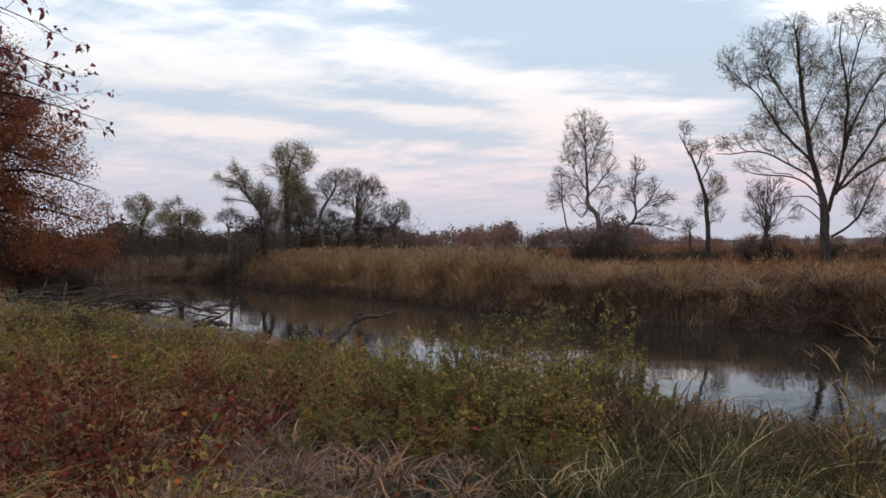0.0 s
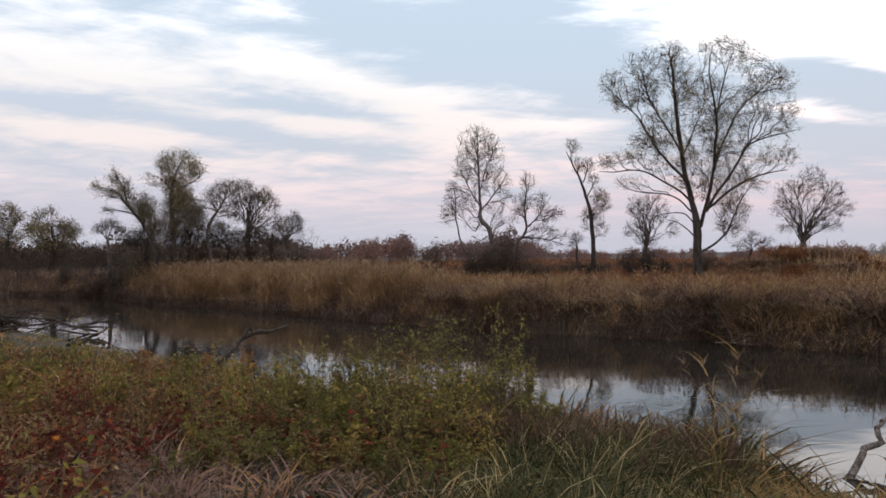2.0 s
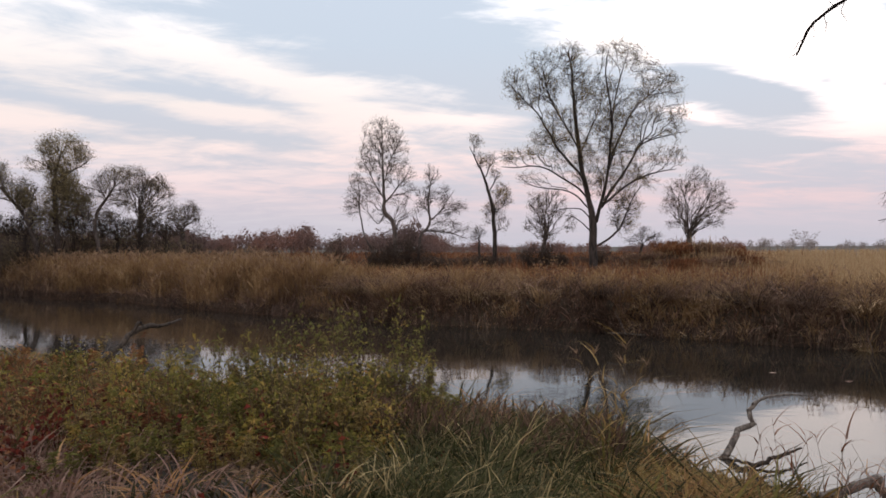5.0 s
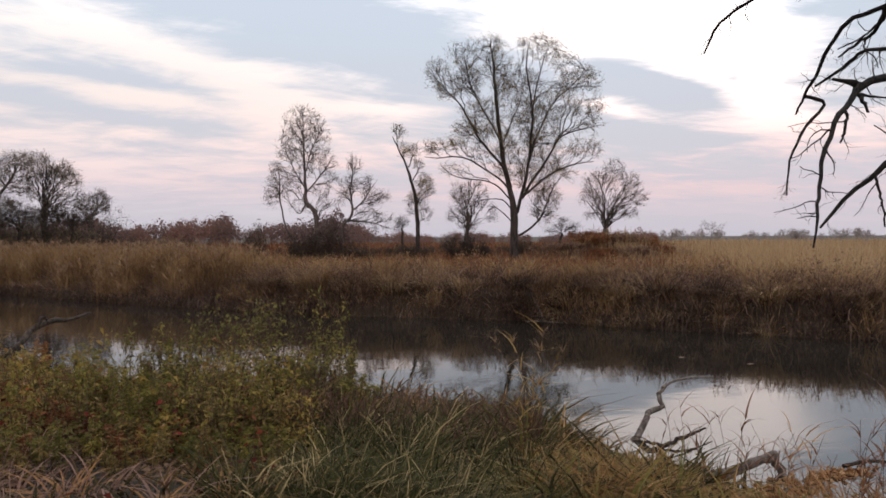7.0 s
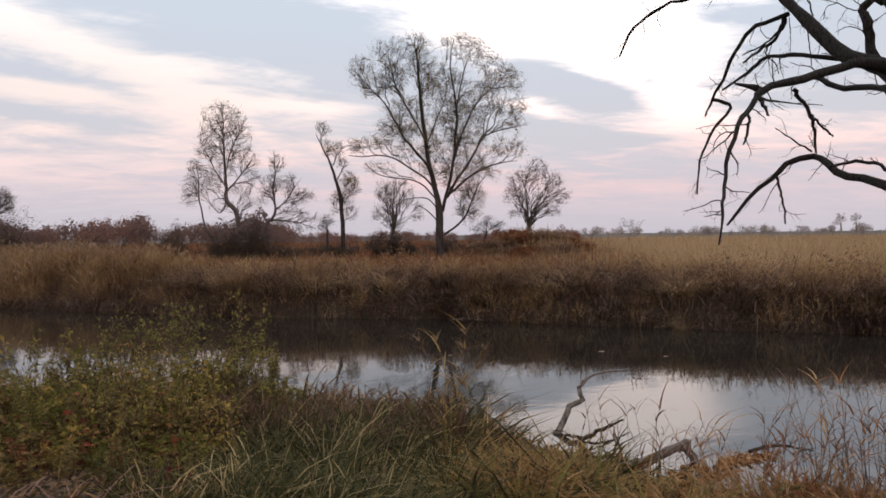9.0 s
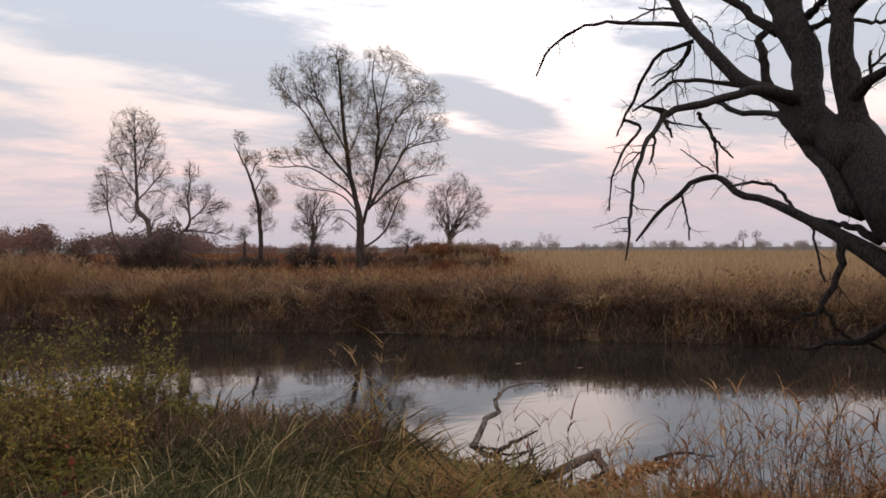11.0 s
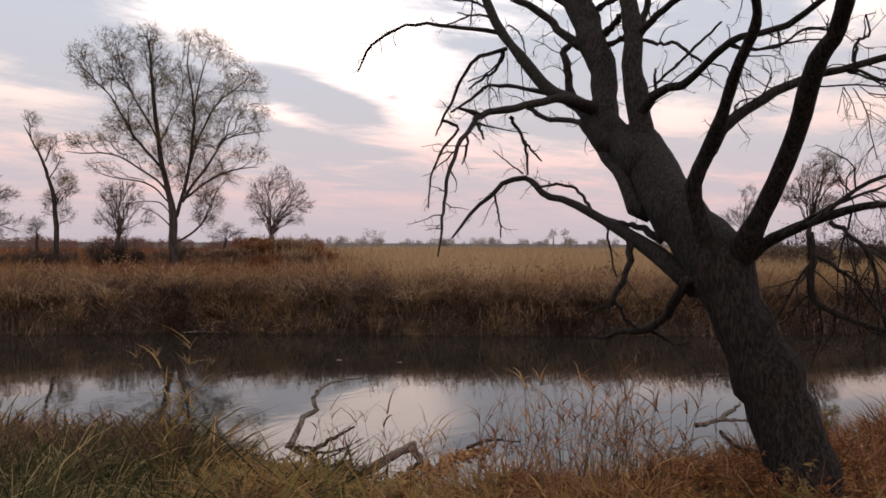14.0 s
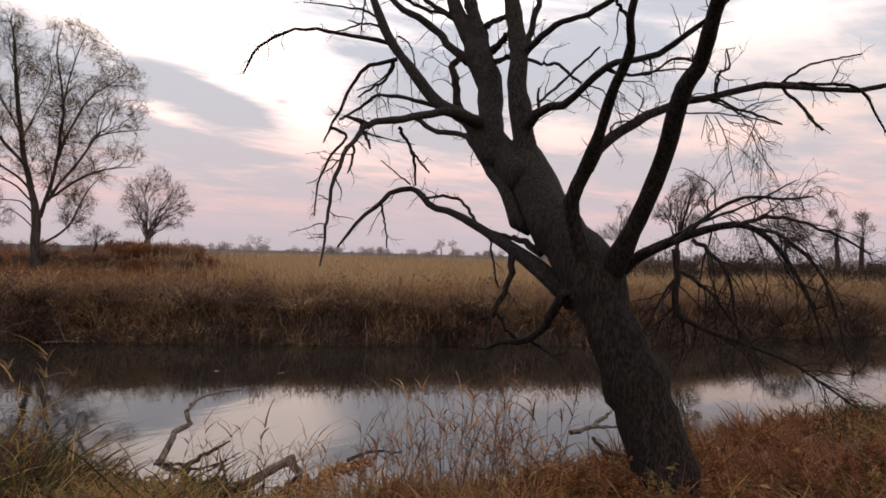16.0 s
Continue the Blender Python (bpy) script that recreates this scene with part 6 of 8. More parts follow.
wood_line("branch", [(1.84, 4.91, 5.82), (1.91, 4.80, 5.77), (1.96, 4.72, 5.65), (2.00, 4.66, 5.38)], [0.016, 0.014, 0.013, 0.011])
wood_line("branch", [(1.55, 4.45, 5.14), (1.55, 4.40, 4.77), (1.54, 4.37, 4.57)], [0.009, 0.007, 0.006])
wood_line("branch", [(2.03, 5.05, 5.47), (2.04, 5.04, 5.21), (2.04, 5.04, 4.93)], [0.006, 0.005, 0.004])
wood_line("branch", [(1.27, 3.50, 5.03), (1.15, 3.60, 5.05), (1.02, 3.71, 5.15), (0.90, 3.82, 5.20)], [0.009, 0.007, 0.006, 0.004])
wood_line("branch", [(1.11, 3.75, 5.17), (1.05, 3.85, 5.13), (1.04, 3.88, 4.98)], [0.006, 0.004, 0.004])
wood_line("branch", [(1.21, 3.42, 4.62), (1.13, 3.45, 4.75), (1.01, 3.55, 4.81), (0.90, 3.64, 4.75)], [0.009, 0.007, 0.006, 0.004])
wood_line("branch", [(2.03, 5.15, 5.50), (2.01, 5.18, 5.36), (1.94, 5.29, 5.20), (1.85, 5.45, 5.10), (1.74, 5.63, 5.02)], [0.020, 0.018, 0.015, 0.012, 0.009])
wood_line("branch", [(1.91, 5.34, 5.14), (1.91, 5.34, 4.98), (1.98, 5.25, 4.85), (2.00, 5.20, 4.68)], [0.015, 0.012, 0.009, 0.006])
wood_line("branch", [(1.92, 3.74, 5.83), (1.78, 3.96, 6.02), (1.64, 4.18, 6.06), (1.53, 4.37, 6.15), (1.42, 4.54, 6.27)], [0.036, 0.033, 0.029, 0.026, 0.022])
wood_line("branch", [(0.09, -0.21, 3.99), (0.22, -0.36, 3.92), (0.36, -0.52, 3.84), (0.46, -0.64, 3.81), (0.60, -0.81, 3.78)], [0.012, 0.011, 0.009, 0.007, 0.006])
wood_line("branch", [(-1.32, -0.32, 3.58), (-1.17, -0.50, 3.59), (-1.01, -0.69, 3.58), (-0.93, -0.77, 3.55)], [0.007, 0.007, 0.006, 0.005])
wood_line("branch", [(0.08, -0.20, 3.83), (0.12, -0.26, 3.71), (0.15, -0.30, 3.54)], [0.006, 0.004, 0.004])
wood_line("branch", [(0.13, -0.27, 3.82), (0.19, -0.37, 3.60), (0.22, -0.41, 3.35), (0.25, -0.45, 3.15)], [0.006, 0.005, 0.004, 0.004])
wood_line("branch", [(0.20, -0.39, 3.77), (0.32, -0.58, 3.72), (0.37, -0.66, 3.58), (0.40, -0.70, 3.38)], [0.006, 0.005, 0.004, 0.004])
wood_line("branch", [(0.25, -0.46, 3.83), (0.32, -0.58, 3.94), (0.41, -0.72, 3.98), (0.48, -0.84, 4.00)], [0.007, 0.006, 0.005, 0.004])
wood_line("branch", [(0.32, -0.58, 3.78), (0.39, -0.68, 3.61), (0.46, -0.80, 3.54)], [0.005, 0.004, 0.004])
wood_line("branch", [(0.16, -0.32, 3.83), (0.23, -0.44, 3.73), (0.31, -0.56, 3.74)], [0.005, 0.004, 0.004])
wood_line("branch", [(0.08, -0.20, 3.83), (0.07, -0.18, 3.71), (0.06, -0.16, 3.59)], [0.004, 0.004, 0.004])
wood_line("branch", [(0.26, -0.49, 3.82), (0.33, -0.59, 3.66), (0.36, -0.64, 3.51), (0.45, -0.78, 3.27)], [0.005, 0.004, 0.004, 0.004])
wood_line("branch", [(0.14, -0.26, 4.07), (0.14, -0.28, 4.22), (0.19, -0.35, 4.31), (0.19, -0.35, 4.48), (0.24, -0.43, 4.51)], [0.010, 0.008, 0.007, 0.005, 0.004])
wood_line("branch", [(0.16, -0.29, 4.25), (0.20, -0.36, 4.19), (0.23, -0.42, 4.18)], [0.005, 0.004, 0.004])
wood_line("branch", [(-0.30, 0.27, 3.81), (-0.36, 0.35, 3.84), (-0.40, 0.42, 3.90), (-0.45, 0.50, 3.98)], [0.007, 0.006, 0.004, 0.004])
wood_line("branch", [(-0.36, 0.35, 3.84), (-0.33, 0.31, 3.93), (-0.38, 0.38, 4.02)], [0.004, 0.004, 0.004])
wood_line("branch", [(-0.66, 0.54, 3.57), (-0.64, 0.51, 3.66), (-0.59, 0.42, 3.70), (-0.54, 0.34, 3.69)], [0.011, 0.009, 0.007, 0.005])
wood_line("branch", [(-0.64, 0.51, 3.66), (-0.65, 0.53, 3.53), (-0.62, 0.47, 3.40)], [0.005, 0.004, 0.004])
wood_line("branch", [(0.05, 1.10, 4.26), (0.10, 1.02, 4.25), (0.16, 0.92, 4.21), (0.20, 0.86, 4.13)], [0.011, 0.009, 0.008, 0.006])
wood_line("branch", [(-0.13, 0.76, 4.34), (-0.02, 0.58, 4.29), (0.13, 0.33, 4.34), (0.26, 0.13, 4.37), (0.34, 0.00, 4.36)], [0.013, 0.012, 0.010, 0.009, 0.007])
wood_line("branch", [(0.13, 0.33, 4.34), (0.22, 0.18, 4.47), (0.30, 0.06, 4.49), (0.38, -0.07, 4.46), (0.47, -0.21, 4.33)], [0.011, 0.009, 0.007, 0.006, 0.004])
wood_line("branch", [(-1.37, 0.32, 3.78), (-1.34, 0.28, 3.72), (-1.31, 0.24, 3.63), (-1.26, 0.16, 3.63)], [0.005, 0.004, 0.004, 0.004])
wood_line("branch", [(-0.48, -1.02, 2.37), (-0.43, -1.09, 2.16), (-0.43, -1.10, 1.94)], [0.006, 0.005, 0.004])
wood_line("branch", [(-0.43, -0.88, 2.56), (-0.34, -1.02, 2.27), (-0.28, -1.12, 2.13), (-0.20, -1.24, 1.95)], [0.008, 0.006, 0.005, 0.004])
wood_line("branch", [(-0.52, -1.12, 2.20), (-0.46, -1.22, 2.04), (-0.40, -1.31, 1.86), (-0.35, -1.39, 1.66)], [0.006, 0.005, 0.004, 0.004])
wood_line("branch", [(-0.52, -1.12, 2.20), (-0.40, -1.32, 2.11), (-0.33, -1.43, 2.03), (-0.31, -1.47, 1.80)], [0.006, 0.005, 0.004, 0.004])
wood_line("branch", [(-0.68, -1.16, 1.48), (-0.58, -1.33, 1.47), (-0.47, -1.50, 1.45), (-0.41, -1.60, 1.52)], [0.007, 0.006, 0.005, 0.004])
wood_line("branch", [(-0.67, -1.33, 1.38), (-0.59, -1.46, 1.28), (-0.51, -1.59, 1.24)], [0.006, 0.004, 0.004])
wood_line("branch", [(-0.68, -1.25, 1.43), (-0.61, -1.36, 1.50), (-0.57, -1.42, 1.64)], [0.005, 0.004, 0.004])
wood_line("branch", [(-0.33, -0.36, 2.67), (-0.35, -0.33, 2.43), (-0.31, -0.39, 2.10), (-0.25, -0.48, 1.88)], [0.010, 0.008, 0.006, 0.004])
wood_line("branch", [(-0.63, -0.44, 2.40), (-0.54, -0.60, 2.32), (-0.46, -0.71, 2.24), (-0.40, -0.80, 2.02)], [0.008, 0.006, 0.005, 0.004])
wood_line("branch", [(-0.73, -0.68, 1.75), (-0.68, -0.76, 1.66), (-0.60, -0.89, 1.59)], [0.005, 0.004, 0.004])
wood_line("branch", [(-0.83, -0.24, 1.86), (-0.87, -0.16, 1.79), (-0.94, -0.06, 1.75)], [0.007, 0.005, 0.004])
wood_line("branch", [(-0.84, -0.17, 2.17), (-0.77, -0.29, 2.03), (-0.69, -0.41, 1.88)], [0.007, 0.005, 0.004])
wood_line("branch", [(-0.39, -0.71, 2.67), (-0.34, -0.79, 2.47), (-0.31, -0.83, 2.26), (-0.33, -0.81, 2.01)], [0.007, 0.005, 0.004, 0.004])
wood_line("branch", [(-0.66, -0.56, 2.67), (-0.56, -0.73, 2.72), (-0.46, -0.88, 2.69), (-0.37, -1.03, 2.62)], [0.006, 0.005, 0.004, 0.004])


def dead_willow():
    rng = np.random.RandomState(90)
    root = thing("dead_willow", WILLOW_FOOT, "leaning leafless willow with dark rough bark and broken limbs", "tree")
    for n, (kind, pts, rad) in enumerate(WILLOW_LIMBS):
        if kind == "trunk":
            pts, rad = [(pts[0][0] - 0.10, pts[0][1] - 0.12, -0.45), (pts[0][0] - 0.04, pts[0][1] - 0.05, -0.12)] + pts, [rad[0] * 1.7, rad[0] * 1.22] + rad
        k = 26 if rad[0] > 0.1 else 16
        p, r = resample(pts, rad, k)
        if kind == "branch" or rad[0] < 0.1:
            p[1:-1] += rng.normal(size=(k - 2, 3)) * np.minimum(r[1:-1, None] * 0.45, 0.012)
        r = r * (1 + rng.normal(size=k) * 0.05)
        sides = 20 if kind == "trunk" else (12 if rad[0] > 0.08 else 7)
        v, q, t = tubes(p[None], r[None], sides)
        if rad[0] > 0.05:
            # furrows along the bark
            c = np.repeat(p, sides, 0)
            ang = np.tile(np.arange(sides), k)
            furrow = np.array([noise.noise(Vector((a * 1.9, i * 0.30, n * 7.0))) for i, a in zip(np.repeat(np.arange(k), sides), ang)])
            v = c + (v - c) * (1 + 0.17 * furrow)[:, None]
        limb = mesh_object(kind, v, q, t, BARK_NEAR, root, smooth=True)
        if kind == "trunk":
            continue
        # side shoots, and the crooked twigs on them
        thick = rad[0] > 0.1
        ln = np.linalg.norm(np.diff(p, axis=0), axis=1).sum()
        droopy = pts[-1][2] < 3.4 and pts[-1][1] < 0.3 and not thick
        count = max(2, int(ln * (2.2 if thick else (10.5 if droopy else 4.5))))
        a = sprout(p[None], r[None], count, 0.6 if droopy else 0.42, 48, -1.3 if droopy else -0.15, 7, rng, 0.3 if thick else 0.12, 0.55, 0.0035, 0.45)
        b = sprout(*a, 7 if droopy else 3, 0.32 if droopy else 0.16, 50, -0.3, 6, rng, 0.2, 0.6, 0.002, 0.6)
        for i in range(len(a[0])):
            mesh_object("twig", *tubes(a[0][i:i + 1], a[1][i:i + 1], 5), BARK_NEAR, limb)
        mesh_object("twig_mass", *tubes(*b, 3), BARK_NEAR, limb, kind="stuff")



dead_willow()


# ---- reeds, sedge and grass of the far side ----
def along(line, first, last, n, rng, dmin, dmax):
    """n points beside a stretch of an edge, dmin to dmax metres inland of it (to the left of its run)."""
    p = line[first:last + 1]
    seg = np.linalg.norm(np.diff(p, axis=0), axis=1)
    i = rng.choice(len(seg), n, p=seg / seg.sum())
    u = rng.uniform(0, 1, n)[:, None]
    d = (p[1:] - p[:-1]) / seg[:, None]
    nrm = np.stack([-d[:, 1], d[:, 0]], -1)
    off = rng.uniform(dmin, dmax, n)
    xy = p[i] * (1 - u) + p[i + 1] * u + nrm[i] * off[:, None]
    return xy[:, 0], xy[:, 1], off, nrm[i]


def far_reeds():
    rng = np.random.RandomState(1)
    parts, tops = [], []
    for first, last, n, dmin, dmax in ((4, 18, 70000, 0.0, 4.0), (4, 18, 40000, 3.5, 11.0)):
        x, y, off, nrm = along(FAR_EDGE, first, last, n, rng, dmin, dmax)
        reedy = step(x + 1.2 * wavy(x, y, 0.6, 3.0), 6.2, 1.8)
        best, high = clumps(x, y, 0.75, 3)
        k = (off > 0.95 + 0.85 * wavy(x, y, 1.3, 8.0) + 0.5 * high - 0.5 * reedy + 1.3 * (1 - reedy)) & (rng.uniform(0, 1, n) < 0.22 + 0.78 * reedy)
        x, y, off, reedy, best, high = x[k], y[k], off[k], reedy[k], best[k], high[k]
        n = len(x)
        hh = rng.uniform(0.72, 1.0, n) * ((1 - reedy) * 0.95 + reedy * 1.72) * (0.86 + 0.26 * high + 0.10 * wavy(x, y, 0.9, 1.0)) * (1.06 - 0.2 * np.minimum(best, 1))
        b = np.stack([x, y, ground_z(x, y) - 0.03], -1)
        leafy = rng.uniform(0, 1, n) < 0.5
        b[leafy, 2] += hh[leafy] * rng.uniform(0.2, 0.75, leafy.sum())
        way = rng.uniform(0, 6.28, n) + high * 2
        h2 = np.where(leafy, hh * rng.uniform(0.22, 0.45, n), hh)
        parts.append(blades(b, h2, np.where(leafy, 0.029, 0.020) * rng.uniform(0.7, 1.5, n), rng.normal(0, 0.10, n) + np.where(leafy, 0.4, 0), way, np.where(leafy, rng.uniform(0.2, 1.2, n), rng.uniform(0, 0.22, n)), 2, None, rng))
        k = np.where(~leafy & (rng.uniform(0, 1, n) < 0.03 + 0.1 * reedy))[0]
        tip = b[k].copy()
        tip[:, 2] += hh[k] * 0.93
        for _ in range(3):
            tops.append(blades(tip, rng.uniform(0.14, 0.28, len(k)), rng.uniform(0.03, 0.06, len(k)), rng.uniform(0.1, 0.5, len(k)), rng.uniform(0, 6.28, len(k)), rng.uniform(0.2, 0.9, len(k)), 3, None, rng))
    tagged(mesh_object("reed_bed", *merge(parts), REED), "dense golden-brown reeds along the far bank", "reeds", kind="stuff")
    tagged(mesh_object("reed_plumes", *merge(tops), REED_TOP), "pale feathery plumes over the reeds", "reeds", kind="stuff")

    # sedge and dead herbs that hang over the bank in clumps, with dark hollows between them
    kinds = {"bank_sedge": [], "bank_straw": [], "bank_rust": []}
    for first, last, n, dmin, dmax in ((3, 9, 26000, -0.15, 2.6), (3, 9, 22000, -0.1, 0.9), (9, 18, 46000, -0.15, 3.0)):
        x, y, off, nrm = along(FAR_EDGE, first, last, n, rng, dmin, dmax)
        best, high = clumps(x, y, 0.6, 9)
        b2, which = clumps(x, y, 0.85, 14)
        k = rng.uniform(0, 1, n) < np.clip(1.45 - 1.25 * best, 0.05, 1)
        x, y, off, nrm, best, high, which = x[k], y[k], off[k], nrm[k], best[k], high[k], which[k]
        n = len(x)
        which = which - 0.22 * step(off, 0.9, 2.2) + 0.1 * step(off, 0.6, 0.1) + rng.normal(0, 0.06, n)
        hh = rng.uniform(0.35, 1.0, n) * (0.4 + 0.8 * high) * np.where(off < 0.25, 0.5, 1.0) * (1 + 0.45 * step(off, 0.7, 2.0))
        way = np.arctan2(-nrm[:, 1], -nrm[:, 0]) + rng.normal(0, 0.9, n) + (high - 0.5) * 2.5
        base = np.stack([x, y, ground_z(x, y) - 0.03], -1)
        curve, lean = rng.uniform(0.1, 1.4, n), rng.uniform(0.0, 0.45, n)
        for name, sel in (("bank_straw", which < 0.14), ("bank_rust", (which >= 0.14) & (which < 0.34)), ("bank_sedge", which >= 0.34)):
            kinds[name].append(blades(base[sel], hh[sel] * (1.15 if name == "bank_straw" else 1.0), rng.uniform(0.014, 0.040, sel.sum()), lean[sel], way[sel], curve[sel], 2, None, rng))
    # fringe hiding the soil strip; its dark colour stands in for undercut shade
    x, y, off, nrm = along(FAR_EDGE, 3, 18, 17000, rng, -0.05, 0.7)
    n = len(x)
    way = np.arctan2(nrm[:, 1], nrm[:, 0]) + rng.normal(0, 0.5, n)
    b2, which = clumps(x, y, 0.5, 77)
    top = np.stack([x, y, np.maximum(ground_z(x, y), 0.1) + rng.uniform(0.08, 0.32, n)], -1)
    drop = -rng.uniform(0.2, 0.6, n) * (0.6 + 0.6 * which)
    tagged(mesh_object("undercut_shade_sedge", *blades(top, drop, rng.uniform(0.014, 0.034, n), rng.uniform(0.2, 0.9, n), way, rng.uniform(-0.3, 0.2, n), 2, None, rng), DARK_TUFT),
           "dead sedge hanging down the far bank, coloured dark for the undercut's shade", "sedge", kind="stuff")
    # withered leaves of docks, nettles and brambles among them
    for first, last, n, dmax in ((3, 9, 26000, 2.2), (9, 18, 52000, 3.4)):
        x, y, off, nrm = along(FAR_EDGE, first, last, n, rng, -0.1, dmax)
        best, high = clumps(x, y, 0.7, 41)
        b2, which = clumps(x, y, 0.5, 44)
        k = rng.uniform(0, 1, n) < np.clip(1.35 - 1.2 * best, 0.04, 1)
        x, y, off, nrm, best, high, which = x[k], y[k], off[k], nrm[k], best[k], high[k], which[k]
        n = len(x)
        top = (0.25 + 0.95 * high) * np.clip(1.15 - 0.8 * best, 0.2, 1) * (0.6 + 0.6 * step(off, 0.3, 2.2))
        p = np.stack([x, y, ground_z(x, y) + top * rng.uniform(0.1, 1.0, n) ** 0.6], -1)
        which = which + rng.normal(0, 0.08, n) - 0.3 * step(off, 1.2, 2.6)
        ln = rng.uniform(0.05, 0.11, n)
        for name, sel in (("bank_straw", which < 0.2), ("bank_rust", (which >= 0.2) & (which < 0.5)), ("bank_sedge", which >= 0.5)):
            kinds[name].append(leaves(p[sel], rng.normal(size=(sel.sum(), 3)) + np.array([0, 0, -0.3]), ln[sel], ln[sel] * 0.5, rng, small=True))
    for name, mat, label in (("bank_sedge", BANK_SEDGE, "withered dark-brown sedge hanging over the far bank"), ("bank_straw", REED, "straw-coloured grass clumps on the far bank"), ("bank_rust", BANK_RUST, "rust-brown dead herbs on the far bank")):
        tagged(mesh_object(name, *merge(kinds[name]), mat), label, "sedge", kind="stuff")

    # mop-headed tussocks, each bowing over on all sides and most of all towards the water
    mops = {"tan_tussocks": [], "rusty_bank_tussocks": [], "dark_tussocks": []}
    x, y, off, nrm = along(FAR_EDGE, 6, 18, 1500, rng, 0.2, 7.5)
    keep = rng.uniform(0, 1, len(x)) < step(x + 1.0 * wavy(x, y, 0.6, 3.0), 1.5, 5.0) * (0.4 + 0.6 * step(off, 4.5, 1.5)) + 0.1
    x, y, off, nrm = x[keep], y[keep], off[keep], nrm[keep]
    patch = clumps(x, y, 2.1, 17)[1]
    for cx, cy, o, (nx, ny), own in zip(x, y, off, nrm, patch):
        m = rng.randint(70, 120)
        size = rng.uniform(0.5, 1.15) * (0.75 + 0.25 * step(o, 0.2, 1.2))
        th = rng.uniform(0, 6.28, m)
        r = 0.3 * size * np.sqrt(rng.uniform(0, 1, m))
        bx, by = cx + r * np.cos(th), cy + r * np.sin(th)
        way = np.where(rng.uniform(0, 1, m) < 0.45, math.atan2(-ny, -nx) + rng.normal(0, 0.6, m), th + rng.normal(0, 0.4, m))
        b = blades(np.stack([bx, by, ground_z(bx, by) - 0.03], -1), size * rng.uniform(0.45, 1.1, m), rng.uniform(0.018, 0.042, m), rng.uniform(0.0, 0.5, m), way, rng.uniform(0.3, 2.0, m), 2, None, rng)
        pick = 0.62 * own + 0.38 * rng.uniform()
        mops["tan_tussocks" if pick < 0.38 else ("rusty_bank_tussocks" if pick < 0.6 else "dark_tussocks")].append(b)
    for q in range(130):
        cx, cy = 25.8 + rng.normal(0, 2.6), 35.6 + rng.normal(0, 1.9)
        m = 70
        th, size = rng.uniform(0, 6.28, m), rng.uniform(0.35, 0.7)
        r = 0.45 * np.sqrt(rng.uniform(0, 1, m))
        bx, by = cx + r * np.cos(th), cy + r * np.sin(th)
        b = blades(np.stack([bx, by, ground_z(bx, by) - 0.03], -1), size * rng.uniform(0.45, 1.1, m), rng.uniform(0.03, 0.06, m), rng.uniform(0.0, 0.5, m), th, rng.uniform(0.3, 1.6, m), 2, None, rng)
        mops[("rusty_bank_tussocks", "rusty_bank_tussocks", "dark_tussocks", "tan_tussocks")[q % 4]].append(b)
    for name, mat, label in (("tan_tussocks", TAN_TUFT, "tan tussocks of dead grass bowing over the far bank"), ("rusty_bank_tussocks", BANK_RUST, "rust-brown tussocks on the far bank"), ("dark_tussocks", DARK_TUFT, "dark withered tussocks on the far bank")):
        tagged(mesh_object(name, *merge(mops[name]), mat), label, "grass", kind="stuff")

    x, y, off, nrm = along(FAR_EDGE, 6, 18, 9000, rng, 2.0, 4.6)
    best, high = clumps(x, y, 0.8, 52)
    k = rng.uniform(0, 1, len(x)) < np.clip(1.3 - 1.1 * best, 0.05, 1) * np.where(high > 0.3, 1.0, 0.25)
    x, y, nrm, high = x[k], y[k], nrm[k], high[k]
    n = len(x)
    hh = rng.uniform(0.6, 1.0, n) * (0.75 + 0.45 * high)
    way = np.arctan2(-nrm[:, 1], -nrm[:, 0]) + rng.normal(0, 0.9, n)
    tagged(mesh_object("fringe_grass", *blades(np.stack([x, y, ground_z(x, y) + hh * 0.25], -1), hh, rng.uniform(0.016, 0.032, n), rng.uniform(0.05, 0.35, n), way, rng.uniform(0.4, 1.6, n), 3, None, rng), FRINGE),
           "golden drooping grass along the top of the far bank", "grass", kind="stuff")

    x, y, off, nrm = along(FAR_EDGE, 6, 18, 2600, rng, 0.05, 2.4)
    n = len(x)
    way = np.arctan2(-nrm[:, 1], -nrm[:, 0]) + rng.normal(0, 1.0, n)
    tagged(mesh_object("bleached_straws", *blades(np.stack([x, y, ground_z(x, y) + rng.uniform(0.0, 0.45, n)], -1), rng.uniform(0.3, 0.75, n), rng.uniform(0.02, 0.04, n), rng.uniform(0.1, 0.6, n), way, rng.uniform(0.6, 2.0, n), 4, None, rng), GRASS_PALE),
           "bleached bent straws on the face of the far bank", "grass", kind="stuff")

    # paler reeds further down the river
    x, y, off, nrm = along(FAR_EDGE, 12, 18, 11000, rng, 0.35, 3.6)
    best, high = clumps(x, y, 0.9, 61)
    k = rng.uniform(0, 1, len(x)) < np.clip(1.3 - 1.1 * best, 0.03, 1) * np.where(high > 0.35, 1.0, 0.15) * step(x, 14, 17)
    x, y, off, high = x[k], y[k], off[k], high[k]
    n = len(x)
    hh = rng.uniform(0.7, 1.1, n) * (0.7 + 0.5 * high) * (0.75 + 0.25 * step(off, 0.3, 1.5))
